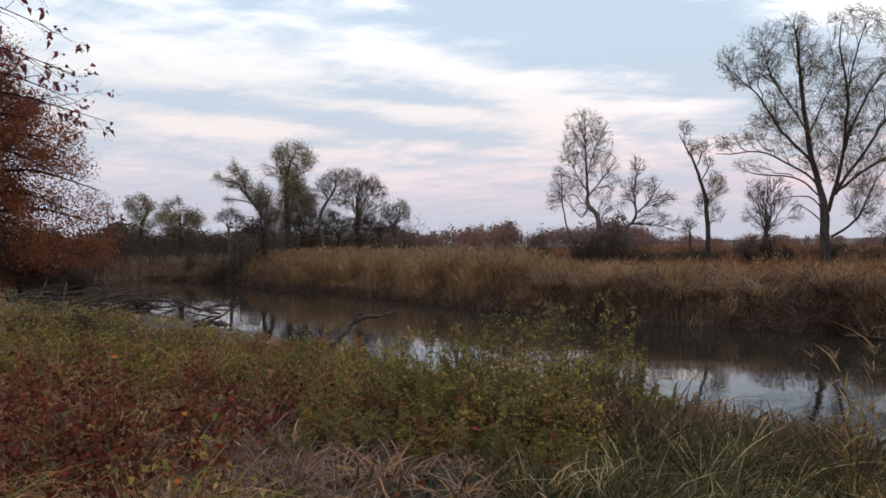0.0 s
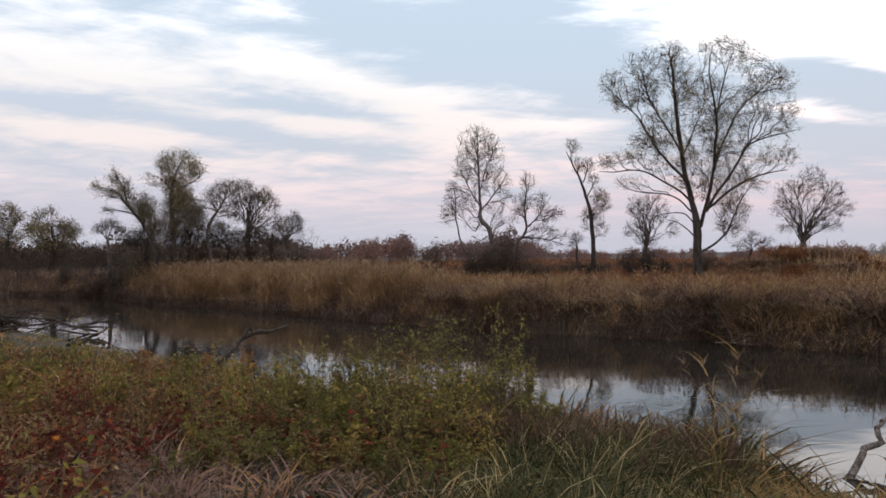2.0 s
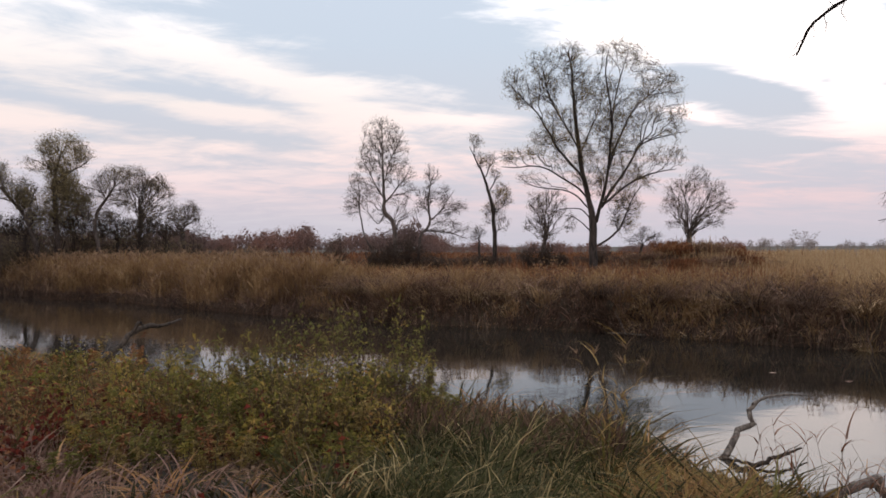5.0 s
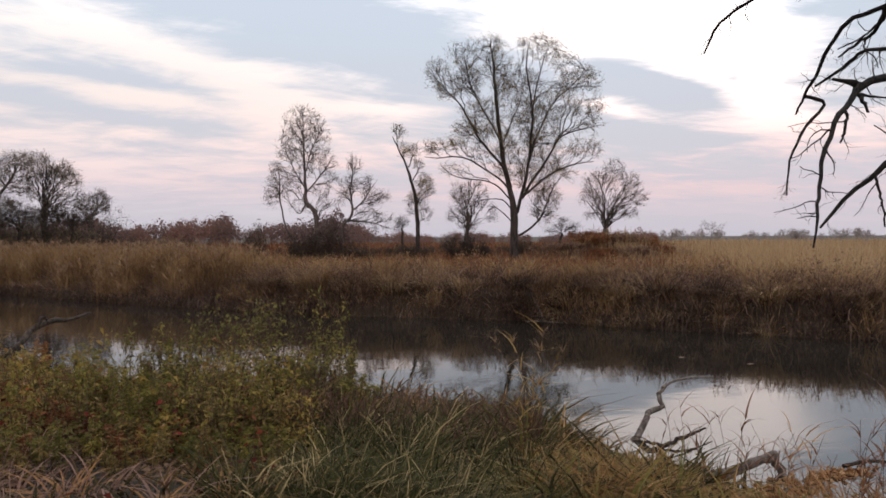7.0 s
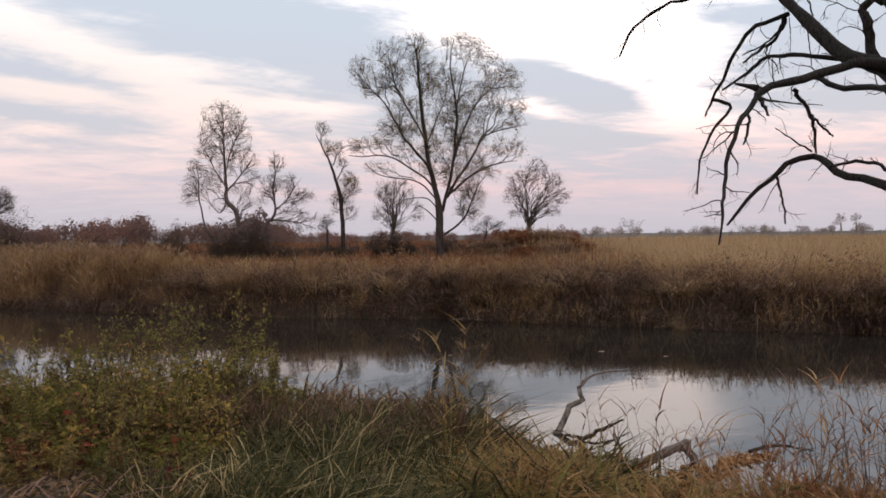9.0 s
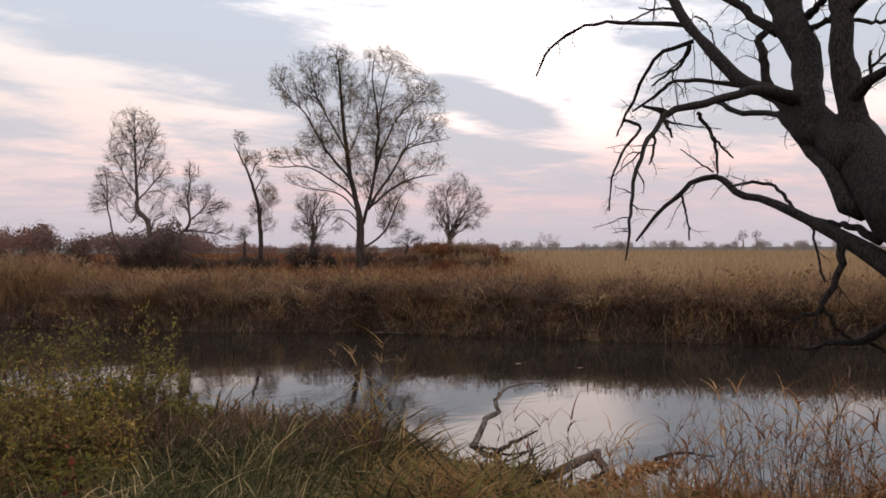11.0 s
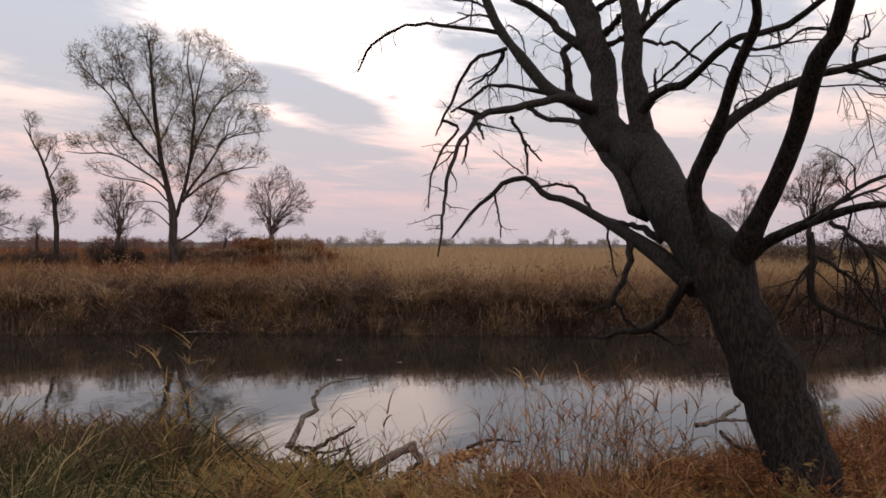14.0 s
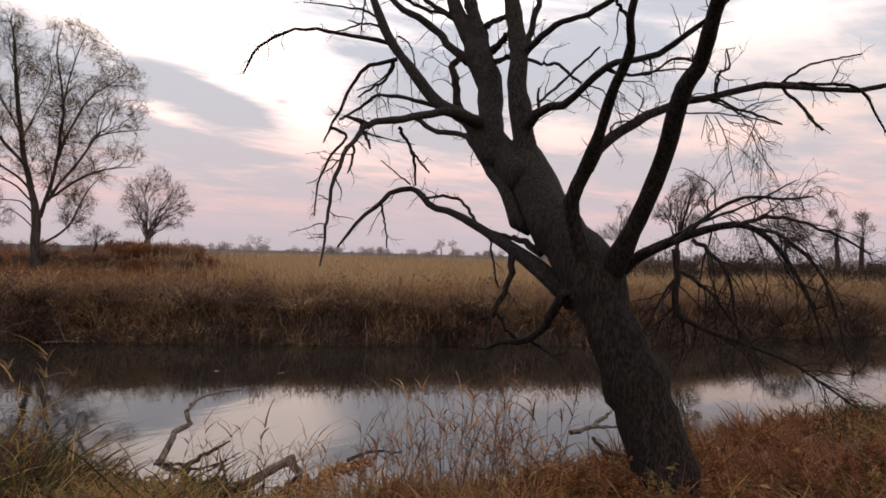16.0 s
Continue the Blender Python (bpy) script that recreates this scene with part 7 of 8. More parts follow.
    tagged(mesh_object("pale_reeds", *blades(np.stack([x, y, ground_z(x, y) - 0.02], -1), hh, rng.uniform(0.016, 0.032, n), rng.uniform(0.0, 0.25, n), rng.uniform(0, 6.28, n), rng.uniform(0.1, 0.9, n), 3, None, rng), FRINGE),
           "pale straw-coloured reeds on the far bank", "reeds", kind="stuff")

    # the end of the reach, greener and lower
    x, y, off, nrm = along(FAR_EDGE, 1, 5, 16000, rng, 0.0, 5.0)
    n = len(x)
    tagged(mesh_object("bend_sedge", *blades(np.stack([x, y, ground_z(x, y) - 0.03], -1), rng.uniform(0.7, 1.6, n), rng.uniform(0.03, 0.06, n), rng.normal(0, 0.15, n), rng.uniform(0, 6.28, n), rng.uniform(0.1, 0.8, n), 2, None, rng), BANK_SEDGE),
           "dull green and brown growth at the bend of the river", "sedge", kind="stuff")

    # the meadow behind the trees, and the reed field beyond
    n = 76000
    a, d = np.radians(rng.uniform(-6, 96, n)), 16 * (170 / 16) ** rng.uniform(0, 1, n)
    x, y = d * np.sin(a), d * np.cos(a)
    df = np.where(inside(x, y, FAR_LAND), 1, -1) * line_distance(x, y, FAR_EDGE)
    k = df > 4.0
    x, y, d, a, df = x[k], y[k], d[k], np.degrees(a[k]), df[k]
    field = step(a + 5 * wavy(x, y, 0.15), 34, 44)
    hh = (0.75 + 0.45 * field) * rng.uniform(0.7, 1.15, len(x)) * (1 + 0.18 * wavy(x, y, 0.5, 7.0)) + 0.10 * step(d, 30, 90)
    b = blades(np.stack([x, y, ground_z(x, y) - 0.03], -1), hh, (0.015 + d * 0.00066) * rng.uniform(0.7, 1.3, len(x)), rng.normal(0, 0.12, len(x)), rng.uniform(0, 6.28, len(x)), rng.uniform(0.05, 0.5, len(x)), 2, None, rng)
    pick = rng.uniform(0, 1, len(x)) < field
    per = 5
    for sel, name, mat, label in ((pick, "field_reeds", FIELD_REED, "wide pale reed field that runs to the horizon"), (~pick, "meadow_grass", GRASS_RUST, "rusty brown meadow grass between the far trees")):
        i = np.where(sel)[0]
        v = b[0].reshape(-1, per, 3)[i].reshape(-1, 3)
        o = np.arange(len(i)) * per
        tagged(mesh_object(name, v, np.stack([o, o + 1, o + 3, o + 2], -1), np.stack([o + 2, o + 3, o + 4], -1), mat), label, "grass", kind="stuff")


far_reeds()


# ---- the near bank ----
def near_growth():
    rng = np.random.RandomState(2)
    n = 95000
    a, d = np.radians(rng.uniform(-38, 96, n)), 3.0 * (42 / 3.0) ** rng.uniform(0, 1, n)
    x, y = d * np.sin(a), d * np.cos(a)
    dn = np.where(inside(x, y, NEAR_LAND), 1, -1) * line_distance(x, y, NEAR_EDGE)
    k = dn > 0.02
    x, y, d, dn = x[k], y[k], d[k], dn[k]
    n = len(x)
    base = np.stack([x, y, ground_z(x, y) - 0.02], -1)
    red = np.clip(blob(x, y, -2.7, 5.6, 1.9, 1.3) + blob(x, y, -2.4, 4.3, 2.0, 0.9) + 0.6 * blob(x, y, -4.4, 7.0, 1.2, 1.2), 0, 1)
    pale = np.clip(1.3 * blob(x, y, -0.9, 5.4, 0.75, 0.8) + 0.7 * blob(x, y, -0.7, 4.4, 0.8, 0.7) + 0.4 * blob(x, y, -2.4, 7.4, 1.6, 0.6), 0, 1)
    sedge = np.clip(1.3 * blob(x, y, 2.2, 6.6, 1.9, 1.8) + blob(x, y, 1.2, 4.6, 1.6, 0.8) + 0.8 * blob(x, y, 3.6, 7.6, 1.2, 1.6), 0, 1)
    gold = np.clip(1.2 * blob(x, y, 4.4, 5.3, 0.7, 0.8) + blob(x, y, 4.8, 2.9, 1.2, 0.8), 0, 1)
    rust = np.clip(1.3 * blob(x, y, 8.0, 0.6, 2.2, 1.6) + blob(x, y, 6.0, 2.9, 1.4, 1.0) + 0.5 * blob(x, y, -2.2, 13.5, 1.0, 3.0) + 0.9 * blob(x, y, -0.8, 10.3, 1.0, 0.9) + 0.8 * blob(x, y, -6.5, 12.5, 1.4, 2.0) + 0.9 * blob(x, y, -9.5, 16.0, 3.0, 3.0) + 0.8 * blob(x, y, -3.2, 8.8, 1.2, 0.5), 0, 1)
    w0 = np.stack([0.55 * (1 - red) * (1 - pale) * (1 - rust) * (1 - gold) * (1 - 0.6 * sedge), 0.12 + 0.15 * wavy(x, y, 0.8, 5.0).clip(0), 1.2 * rust, 1.3 * pale + 0.12 * red, 1.2 * gold, 1.3 * sedge], -1).clip(0.005)
    w0 /= w0.sum(1, keepdims=True)
    _, own = clumps(x, y, 0.45, 33)
    draw = np.where(rng.uniform(0, 1, n) < 0.6, own, rng.uniform(0, 1, n))
    kind = (draw[:, None] > np.cumsum(w0, 1)).sum(1).clip(0, 5)
    best, high = clumps(x, y, 0.5, 21)
    clump = relief(x, y)
    az_here = np.degrees(np.arctan2(x, y))
    front = step(az_here, -14, -10) * step(az_here, 31, 27) * step(d, 7.2, 6.6)
    keep = rng.uniform(0, 1, n) < np.clip(0.25 + clump, 0.2, 1) * (1 - 0.75 * front)
    look_up = [("meadow_turf", GRASS_MIX, 0.28, 0.7, 0.012, "matted green and brown grass on the near bank"), ("withered_turf", GRASS_DRY, 0.25, 0.6, 0.010, "withered straw-coloured grass on the near bank"),
               ("rusty_turf", GRASS_RUST, 0.2, 0.45, 0.013, "rust-red dry grass round the dead willow"), ("bleached_turf", GRASS_PALE, 0.2, 0.42, 0.009, "bleached pinkish dry grass"),
               ("golden_turf", GRASS_GOLD, 0.3, 0.6, 0.012, "golden drying grass at the water's edge"), ("sedge_turf", SEDGE_GREEN, 0.3, 0.75, 0.014, "dark green and brown sedge leaning towards the water")]
    for j, (name, mat, h0, h1, wd, label) in enumerate(look_up):
        i = np.where((kind == j) & keep)[0]
        m = len(i)
        hh = rng.uniform(h0, h1, m) * clump[i] * step(dn[i], -0.2, 0.6) * (0.55 + 0.45 * step(np.where(np.degrees(np.arctan2(x[i], y[i])) < 14, dn[i], 9), 0.6, 4.0)) * (1 - 0.3 * step(d[i], 15, 22)) * (1 - 0.45 * front[i])
        way = rng.uniform(0, 6.28, m) + 2 * high[i]
        tagged(mesh_object(name, *blades(base[i], hh, wd * 1.35 * (1.0 + 0.06 * d[i]) * rng.uniform(0.5, 1.8, m), rng.uniform(0, 0.6, m), way, rng.uniform(0.3, 1.8, m), 3, None, rng), mat), label, "grass", kind="stuff")

    # trodden turf around the viewpoint
    n = 9000
    a, d = rng.uniform(0, 2 * np.pi, n), np.sqrt(rng.uniform(0.1, 30, n))
    x, y = d * np.sin(a), d * np.cos(a)
    dn = np.where(inside(x, y, NEAR_LAND), 1, -1) * line_distance(x, y, NEAR_EDGE)
    x, y = x[dn > 0.3], y[dn > 0.3]
    m = len(x)
    tagged(mesh_object("trodden_turf", *blades(np.stack([x, y, ground_z(x, y) - 0.01], -1), rng.uniform(0.06, 0.16, m), rng.uniform(0.008, 0.016, m), rng.uniform(0.1, 0.8, m), rng.uniform(0, 6.28, m), rng.uniform(0.2, 1.5, m), 2, None, rng), GRASS_MIX),
           "short trodden grass on the near bank", "grass", kind="stuff")

    # leafy herbs and brambles
    def herbs(name, mat, stalk, count, keep, h0, h1, per, size, label, category, aspect=0.5):
        a, d = np.radians(rng.uniform(-38, 96, count)), 3.3 * (30 / 3.3) ** rng.uniform(0, 1, count)
        x, y = d * np.sin(a), d * np.cos(a)
        dn = np.where(inside(x, y, NEAR_LAND), 1, -1) * line_distance(x, y, NEAR_EDGE)
        k = (dn > 0.15) & (rng.uniform(0, 1, count) < keep(x, y) * np.clip(0.15 + relief(x, y), 0, 1))
        x, y, m = x[k], y[k], int(k.sum())
        hh = rng.uniform(h0, h1, m) * relief(x, y) * 1.25 * (0.3 + 0.7 * step(dn[k], 1.2, 4.8)) * (1 - 0.55 * step(d[k], 15, 22))
        way = rng.uniform(0, 6.28, m)
        b = np.stack([x, y, ground_z(x, y) - 0.02], -1)
        tip = b + np.stack([np.cos(way) * hh * 0.25, np.sin(way) * hh * 0.25, hh], -1)
        mid = (b + tip) / 2 + rng.normal(size=(m, 3)) * 0.02
        P = np.stack([b, mid, tip], 1)
        tagged(mesh_object(name, *leaf_crown(P, per, size, rng, 0.05, aspect, 0.35, 0.25), mat), label, category, kind="stuff")
        tagged(mesh_object(name + "_stalks", *tubes(P, np.stack([np.full(m, 0.004), np.full(m, 0.003), np.full(m, 0.0015)], -1), 3), stalk), "thin brown stalks of " + category, category, kind="stuff")

    def leafy(x, y):
        a, d = np.degrees(np.arctan2(x, y)), np.hypot(x, y)
        return 1 - step(a, -17, -13) * np.maximum(step(d, 6.4, 5.8), step(a, 11.5, 14.5) * step(a, 34, 30))

    red = lambda x, y: 1.2 * blob(x, y, -2.7, 5.6, 1.9, 1.3) - 0.9 * blob(x, y, -0.8, 5.2, 0.7, 0.8) + 0.4 * blob(x, y, -4.4, 7.0, 1.2, 1.2)
    herbs("herb_leaves", HERB, STALK, 12000, lambda x, y: np.clip(0.15 + 0.45 * blob(x, y, -3.5, 11.0, 5, 4) + 1.2 * blob(x, y, 0.3, 7.6, 1.8, 2.0) - 2 * red(x, y) - blob(x, y, 7, 1.5, 3.5, 3), 0, 1) * leafy(x, y), 0.3, 0.75, 24, 0.062, "small green and yellowing leaves of bank herbs", "herbs", 0.42)
    herbs("bramble_leaves", BRAMBLE, STALK, 9000, lambda x, y: np.clip(red(x, y), 0, 1), 0.2, 0.5, 26, 0.055, "dark red bramble leaves on the near bank", "brambles", 0.75)
    herbs("fallen_maple_leaves", FALLEN, STALK, 900, lambda x, y: np.clip(0.6 * red(x, y), 0, 1), 0.2, 0.45, 2, 0.07, "single bright orange and red leaves caught in the brambles", "fallen leaves", 0.9)
    herbs("withered_herb_leaves", GRASS_RUST, STALK, 9000, lambda x, y: np.clip(0.45 * blob(x, y, -3, 12, 5, 5) + 0.4 * blob(x, y, 1.2, 7.2, 2.2, 2.5) + 0.9 * blob(x, y, 7.6, 1.0, 3.0, 2.2) + 0.5 * blob(x, y, -1.5, 7.5, 2.5, 1.5), 0, 1) * np.where(y < 3.5, 1.0, leafy(x, y)), 0.25, 0.65, 18, 0.062, "curled rust-brown leaves of withered herbs", "herbs", 0.4)
    herbs("dark_herb_leaves", DARK_HERB, STALK, 11000, lambda x, y: np.clip(1.1 * blob(x, y, 0.7, 7.2, 1.9, 1.9) + 0.6 * blob(x, y, 2.4, 6.6, 1.4, 1.2) + 0.3 * blob(x, y, -2.5, 9, 4, 3), 0, 1) * leafy(x, y), 0.35, 0.75, 20, 0.05, "small dark withered leaves on upright stalks", "herbs", 0.35)
    # grasses gone to seed, along the water
    n = 750
    a, d = np.radians(rng.uniform(10.5, 30, n)), rng.uniform(6.6, 8.6, n)
    x, y = d * np.sin(a), d * np.cos(a)
    dn = np.where(inside(x, y, NEAR_LAND), 1, -1) * line_distance(x, y, NEAR_EDGE)
    k = (dn > 0.05) & (rng.uniform(0, 1, n) < relief(x, y))
    x, y, m = x[k], y[k], int(k.sum())
    hh, way, lean = rng.uniform(0.32, 0.62, m), rng.normal(0.4, 1.1, m), rng.uniform(0.1, 0.4, m)
    b = np.stack([x, y, ground_z(x, y) - 0.02], -1)
    curve = rng.uniform(0.1, 0.4, m)
    stems = [blades(b, hh, np.full(m, 0.008), lean, way, curve, 3, None, rng)]
    tip = b + np.stack([np.cos(way) * (lean + curve) * hh, np.sin(way) * (lean + curve) * hh, hh * (1 - 0.42 * curve)], -1)
    for q in range(6):
        u = rng.uniform(0.72, 1.0, m)[:, None]
        stems.append(blades(b + (tip - b) * u, rng.uniform(0.05, 0.12, m), np.full(m, 0.012), rng.uniform(0.1, 0.6, m), way + rng.normal(0, 0.8, m), rng.uniform(0.1, 0.8, m), 2, None, rng))
    tagged(mesh_object("seeding_grass", *merge(stems), SEED_HEAD), "brown-purple grasses gone to seed beside the water", "grass", kind="stuff")


near_growth()


def sapling(heading, dist, height, seed, label="slender willow sapling with small green and yellow leaves"):
    rng = np.random.RandomState(seed)
    plant_tree("sapling", site(heading, dist), label, "sapling", fan(7, height, 0.32 * height, rng, 0.1, 0.010, 0.1), [(11, 0.26 * height, 32, 0.5, 5, 0.15)], (5, 0.06, SAPLING_LEAF, 0.02, 0.36), STALK, seed, -heading, "saplings on the near bank", trunk_first=False, near=True)


for i, (a, d, hh) in enumerate([(-1.3, 9.6, 1.1), (0.6, 9.4, 1.15), (2.2, 9.0, 1.25), (3.8, 8.8, 1.35), (5.2, 9.0, 1.4), (6.4, 8.4, 1.35), (8.2, 8.8, 1.4), (9.6, 9.3, 1.75), (10.8, 9.0, 1.7), (12.2, 9.2, 1.75), (13.6, 9.2, 1.55), (14.8, 8.6, 1.2), (2.5, 7.6, 0.9), (9.4, 7.8, 1.0), (12.6, 8.0, 1.0), (-5.0, 10.8, 0.8), (-9, 11.8, 0.7)]):
    sapling(a, d, hh, 400 + i)


def tussock(heading, dist, height, spread, count, seed, way=None, width=0.011):
    rng = np.random.RandomState(seed)
    x, y, z = site(heading, dist)
    n = count
    r, th = spread * np.sqrt(rng.uniform(0, 1, n)) * 0.4, rng.uniform(0, 6.28, n)
    b = np.stack([x + r * np.cos(th), y + r * np.sin(th), np.full(n, z - 0.02)], -1)
    w = th + rng.normal(0, 0.5, n) if way is None else np.where(rng.uniform(0, 1, n) < 0.6, way + rng.normal(0, 0.5, n), th)
    return blades(b, height * rng.uniform(0.4, 1.15, n), width * rng.uniform(0.6, 1.4, n), rng.uniform(0.0, 0.4, n), w, rng.uniform(0.15, 1.5, n), 4, None, rng)


def herb_clump(heading, dist, height, spread, mat, seed, label, size=0.05, name="herb_clump"):
    rng = np.random.RandomState(seed)
    plant_tree(name, site(heading, dist), label, "herbs", fan(11, height, spread, rng, 0.06, 0.008, 0.1), [(7, 0.38 * height, 40, 0.25, 3, 0.15)], (7, size, mat, 0.03, 0.42), STALK, seed, -heading, "herb clumps on the near bank", trunk_first=False, near=True)


rh = np.random.RandomState(14)


def weed_clump(heading, dist, height, spread, count, mat, seed, label, size=0.085):
    """Upright weeds, each stem a plume of narrow leaves that grow smaller towards its tip."""
    rng = np.random.RandomState(seed)
    x0, y0, z0 = site(heading, dist)
    root = thing("weed_clump", (x0, y0, z0), label, "weeds", "tall weeds on the near bank")
    for q in range(count):
        th, r = rng.uniform(0, 6.28), spread * math.sqrt(rng.uniform(0, 1))
        hh = height * rng.uniform(0.6, 1.1) * (1.1 - 0.35 * r / spread)
        foot = np.array([r * math.cos(th) * 0.6, r * math.sin(th) * 0.6, -0.03])
        out = np.array([math.cos(th), math.sin(th), 0.0]) * 0.22 * hh * rng.uniform(0.2, 1.2)
        p, rd = resample([foot, foot + out * 0.3 + (0, 0, hh * 0.5), foot + out + (0, 0, hh)], [0.006, 0.0045, 0.002], 7)
        p[1:-1] += rng.normal(size=(5, 3)) * 0.012
        stem = mesh_object("stem", *tubes(p[None], rd[None], 5), STALK, root)
        twigs = sprout(p[None], rd[None], rng.randint(5, 9), 0.26 * hh, 34, 0.5, 4, rng, 0.3, 0.2, 0.002, 0.7)
        lines = [(p[None], int(34 * hh) + 8)] + [(twigs[0], 9)]
        foliage = []
        for P, per in lines:
            idx = np.repeat(np.arange(len(P)), per)
            u = rng.uniform(0.18, 1.0, len(idx)) * (P.shape[1] - 1) * 0.999
            i = u.astype(int)
            pos = P[idx, i] + (P[idx, i + 1] - P[idx, i]) * (u - i)[:, None]
            a = rng.uniform(0, 6.28, len(idx))
            way = np.stack([np.cos(a), np.sin(a), rng.uniform(-0.1, 1.1, len(idx))], -1)
            ln = size * rng.uniform(0.55, 1.2, len(idx)) * (1.15 - 0.55 * u / (P.shape[1] - 1))
            foliage.append(leaves(pos, way, ln, ln * 0.27, rng, 0.35, 0.2))
        mesh_object("foliage", *merge([*foliage, tubes(*twigs, 3)]), mat, stem)


WEEDS = (("tall weeds with narrow olive-green leaves", SAPLING_LEAF), ("withering brown-green weeds on upright stems", DARK_HERB), ("tall weeds with yellowing leaves", HERB))
for i in range(64):
    a = rh.uniform(-9, 16.5)
    d = rh.uniform(6.3, 9.6) if a < 11 else rh.uniform(7.4, 9.6)
    label, mat = WEEDS[(0, 1, 0, 2, 1)[i % 5]]
    weed_clump(a, d, rh.uniform(0.42, 0.72) + 0.1 * (d - 6.3), rh.uniform(0.16, 0.32), rh.randint(4, 8), mat, 1700 + i, label, 0.072)
for i in range(46):
    label, mat = WEEDS[(1, 0, 1, 2)[i % 4]]
    weed_clump(rh.uniform(-13, 9), rh.uniform(5.5, 6.6), rh.uniform(0.26, 0.42), rh.uniform(0.18, 0.32), rh.randint(4, 7), GRASS_RUST if i % 6 == 0 else mat, 1820 + i, label if i % 6 else "rust-brown dead weeds on the near bank", 0.06)
for i in range(44):
    label, mat = (WEEDS + (("rust-brown withered weeds on the near bank", WITHERED),))[(2, 3, 0, 2, 1, 3)[i % 6]]
    weed_clump(rh.uniform(-33, -6), rh.uniform(7.6, 15.5), rh.uniform(0.4, 0.65), rh.uniform(0.25, 0.45), rh.randint(5, 8), mat, 1780 + i, label, 0.1)
for i in range(30):
    herb_clump(rh.uniform(-33, -6), rh.uniform(8.6, 16), rh.uniform(0.28, 0.5), rh.uniform(0.35, 0.6), (HERB, DARK_HERB, GRASS_RUST)[i % 3], 740 + i, ("low spreading clump of green herbs", "low clump of dark withered herbs", "low rust-brown clump of dead herbs")[i % 3], 0.06)
for i in range(16):
    herb_clump(rh.uniform(-34, -25), rh.uniform(13, 20), rh.uniform(0.4, 0.65), rh.uniform(0.6, 0.9), (BUSH_LEAF, DARK_HERB)[i % 2], 780 + i, ("dark brown bramble clump near the fallen boughs", "withered brown scrub near the fallen boughs")[i % 2], 0.075, "scrub_clump")
for i in range(40):
    a = rh.uniform(70, 93)
    label, mat = (("rust-brown dead weeds beside the willow", GRASS_RUST), ("orange-brown withering weeds beside the willow", WITHERED), ("dull green weeds beside the willow", DARK_HERB))[(0, 1, 0, 1, 2)[i % 5]]
    weed_clump(a, rh.uniform(5.4, 6.9) if a < 77 else rh.uniform(5.8, 9.0), rh.uniform(0.36, 0.66), rh.uniform(0.22, 0.4), rh.randint(5, 9), mat, 1900 + i, label, 0.065)
for i in range(14):
    weed_clump(rh.uniform(44, 70), rh.uniform(5.4, 6.6), rh.uniform(0.22, 0.4), rh.uniform(0.18, 0.3), rh.randint(3, 6), (WITHERED, GRASS_RUST, DARK_HERB)[i % 3], 1950 + i, "low withered brown weeds near the water's edge", 0.055)


def litter(heading, dist, rx, ry, n, seed, label, lift=0.03, mat=None):
    """Fallen leaves lying flat."""
    rng = np.random.RandomState(seed)
    x0, y0, _ = site(heading, dist)
    x, y = x0 + rng.normal(0, rx, n), y0 + rng.normal(0, ry, n)
    z = np.maximum(ground_z(x, y), 0.0) + lift + rng.uniform(0, 0.02, n)
    way = rng.normal(size=(n, 3)) * np.array([1, 1, 0.15])
    ln = rng.uniform(0.04, 0.09, n)
    tagged(mesh_object("leaf_litter", *leaves(np.stack([x, y, z], -1), way, ln, ln * 0.7, rng, 0.05, 0.1), mat or BANK_RUST), label, "leaf litter", kind="stuff")


litter(11.7, 5.25, 0.22, 0.2, 420, 801, "brown fallen leaves on the bare bank")
litter(3.0, 5.9, 0.5, 0.25, 420, 802, "brown fallen leaves on the bare bank")
litter(49.8, 8.0, 0.28, 0.12, 260, 803, "sodden leaf litter drifted together at the water's edge", 0.005, GRASS_DRY)
litter(52.8, 8.7, 0.22, 0.07, 160, 804, "sodden leaf litter drifted together at the water's edge", 0.005, GRASS_DRY)
for i, (x, y) in enumerate([(10.5, 11.8), (11.2, 10.6), (4.2, 18.2)]):
    rl = np.random.RandomState(820 + i)
    th = np.linspace(0, 2 * np.pi, 9)[:-1]
    r = 0.05 * rl.uniform(0.6, 1.2, 8)
    rim = np.stack([x + r * np.cos(th) * 2.0, y + r * np.sin(th), np.full(8, 0.008)], -1)
    hub = np.array([(x, y, 0.016)])
    tagged(mesh_object("floating_leaf", np.concatenate([rim, hub]), None, [(k, (k + 1) % 8, 8) for k in range(8)], GRASS_PALE), "pale fallen leaf floating on the river", "leaf", "floating leaves")


def leaf_tuft(name, heading, dist, height, mat, seed, label, wide=0.033, group="dry tufts on the near bank"):
    """A tuft of broad leaves that stand apart enough to be counted."""
    rng = np.random.RandomState(seed)
    root = thing(name, site(heading, dist), label, "grass", group)
    for q in range(rng.randint(18, 28)):
        th, r = rng.uniform(0, 6.28), 0.14 * math.sqrt(rng.uniform(0, 1))
        b = np.array([(r * math.cos(th), r * math.sin(th), -0.02)])
        one = lambda v: np.array([v])
        v, qd, tr = blades(b, one(height * rng.uniform(0.6, 1.15)), one(wide * rng.uniform(0.7, 1.25)), one(rng.uniform(0.05, 0.5)), one(th + rng.normal(0, 0.5)), one(rng.uniform(0.4, 1.9)), 6, one(th + 1.57 + rng.normal(0, 0.5)), rng)
        mesh_object("leaf", v, qd, tr, mat, root)


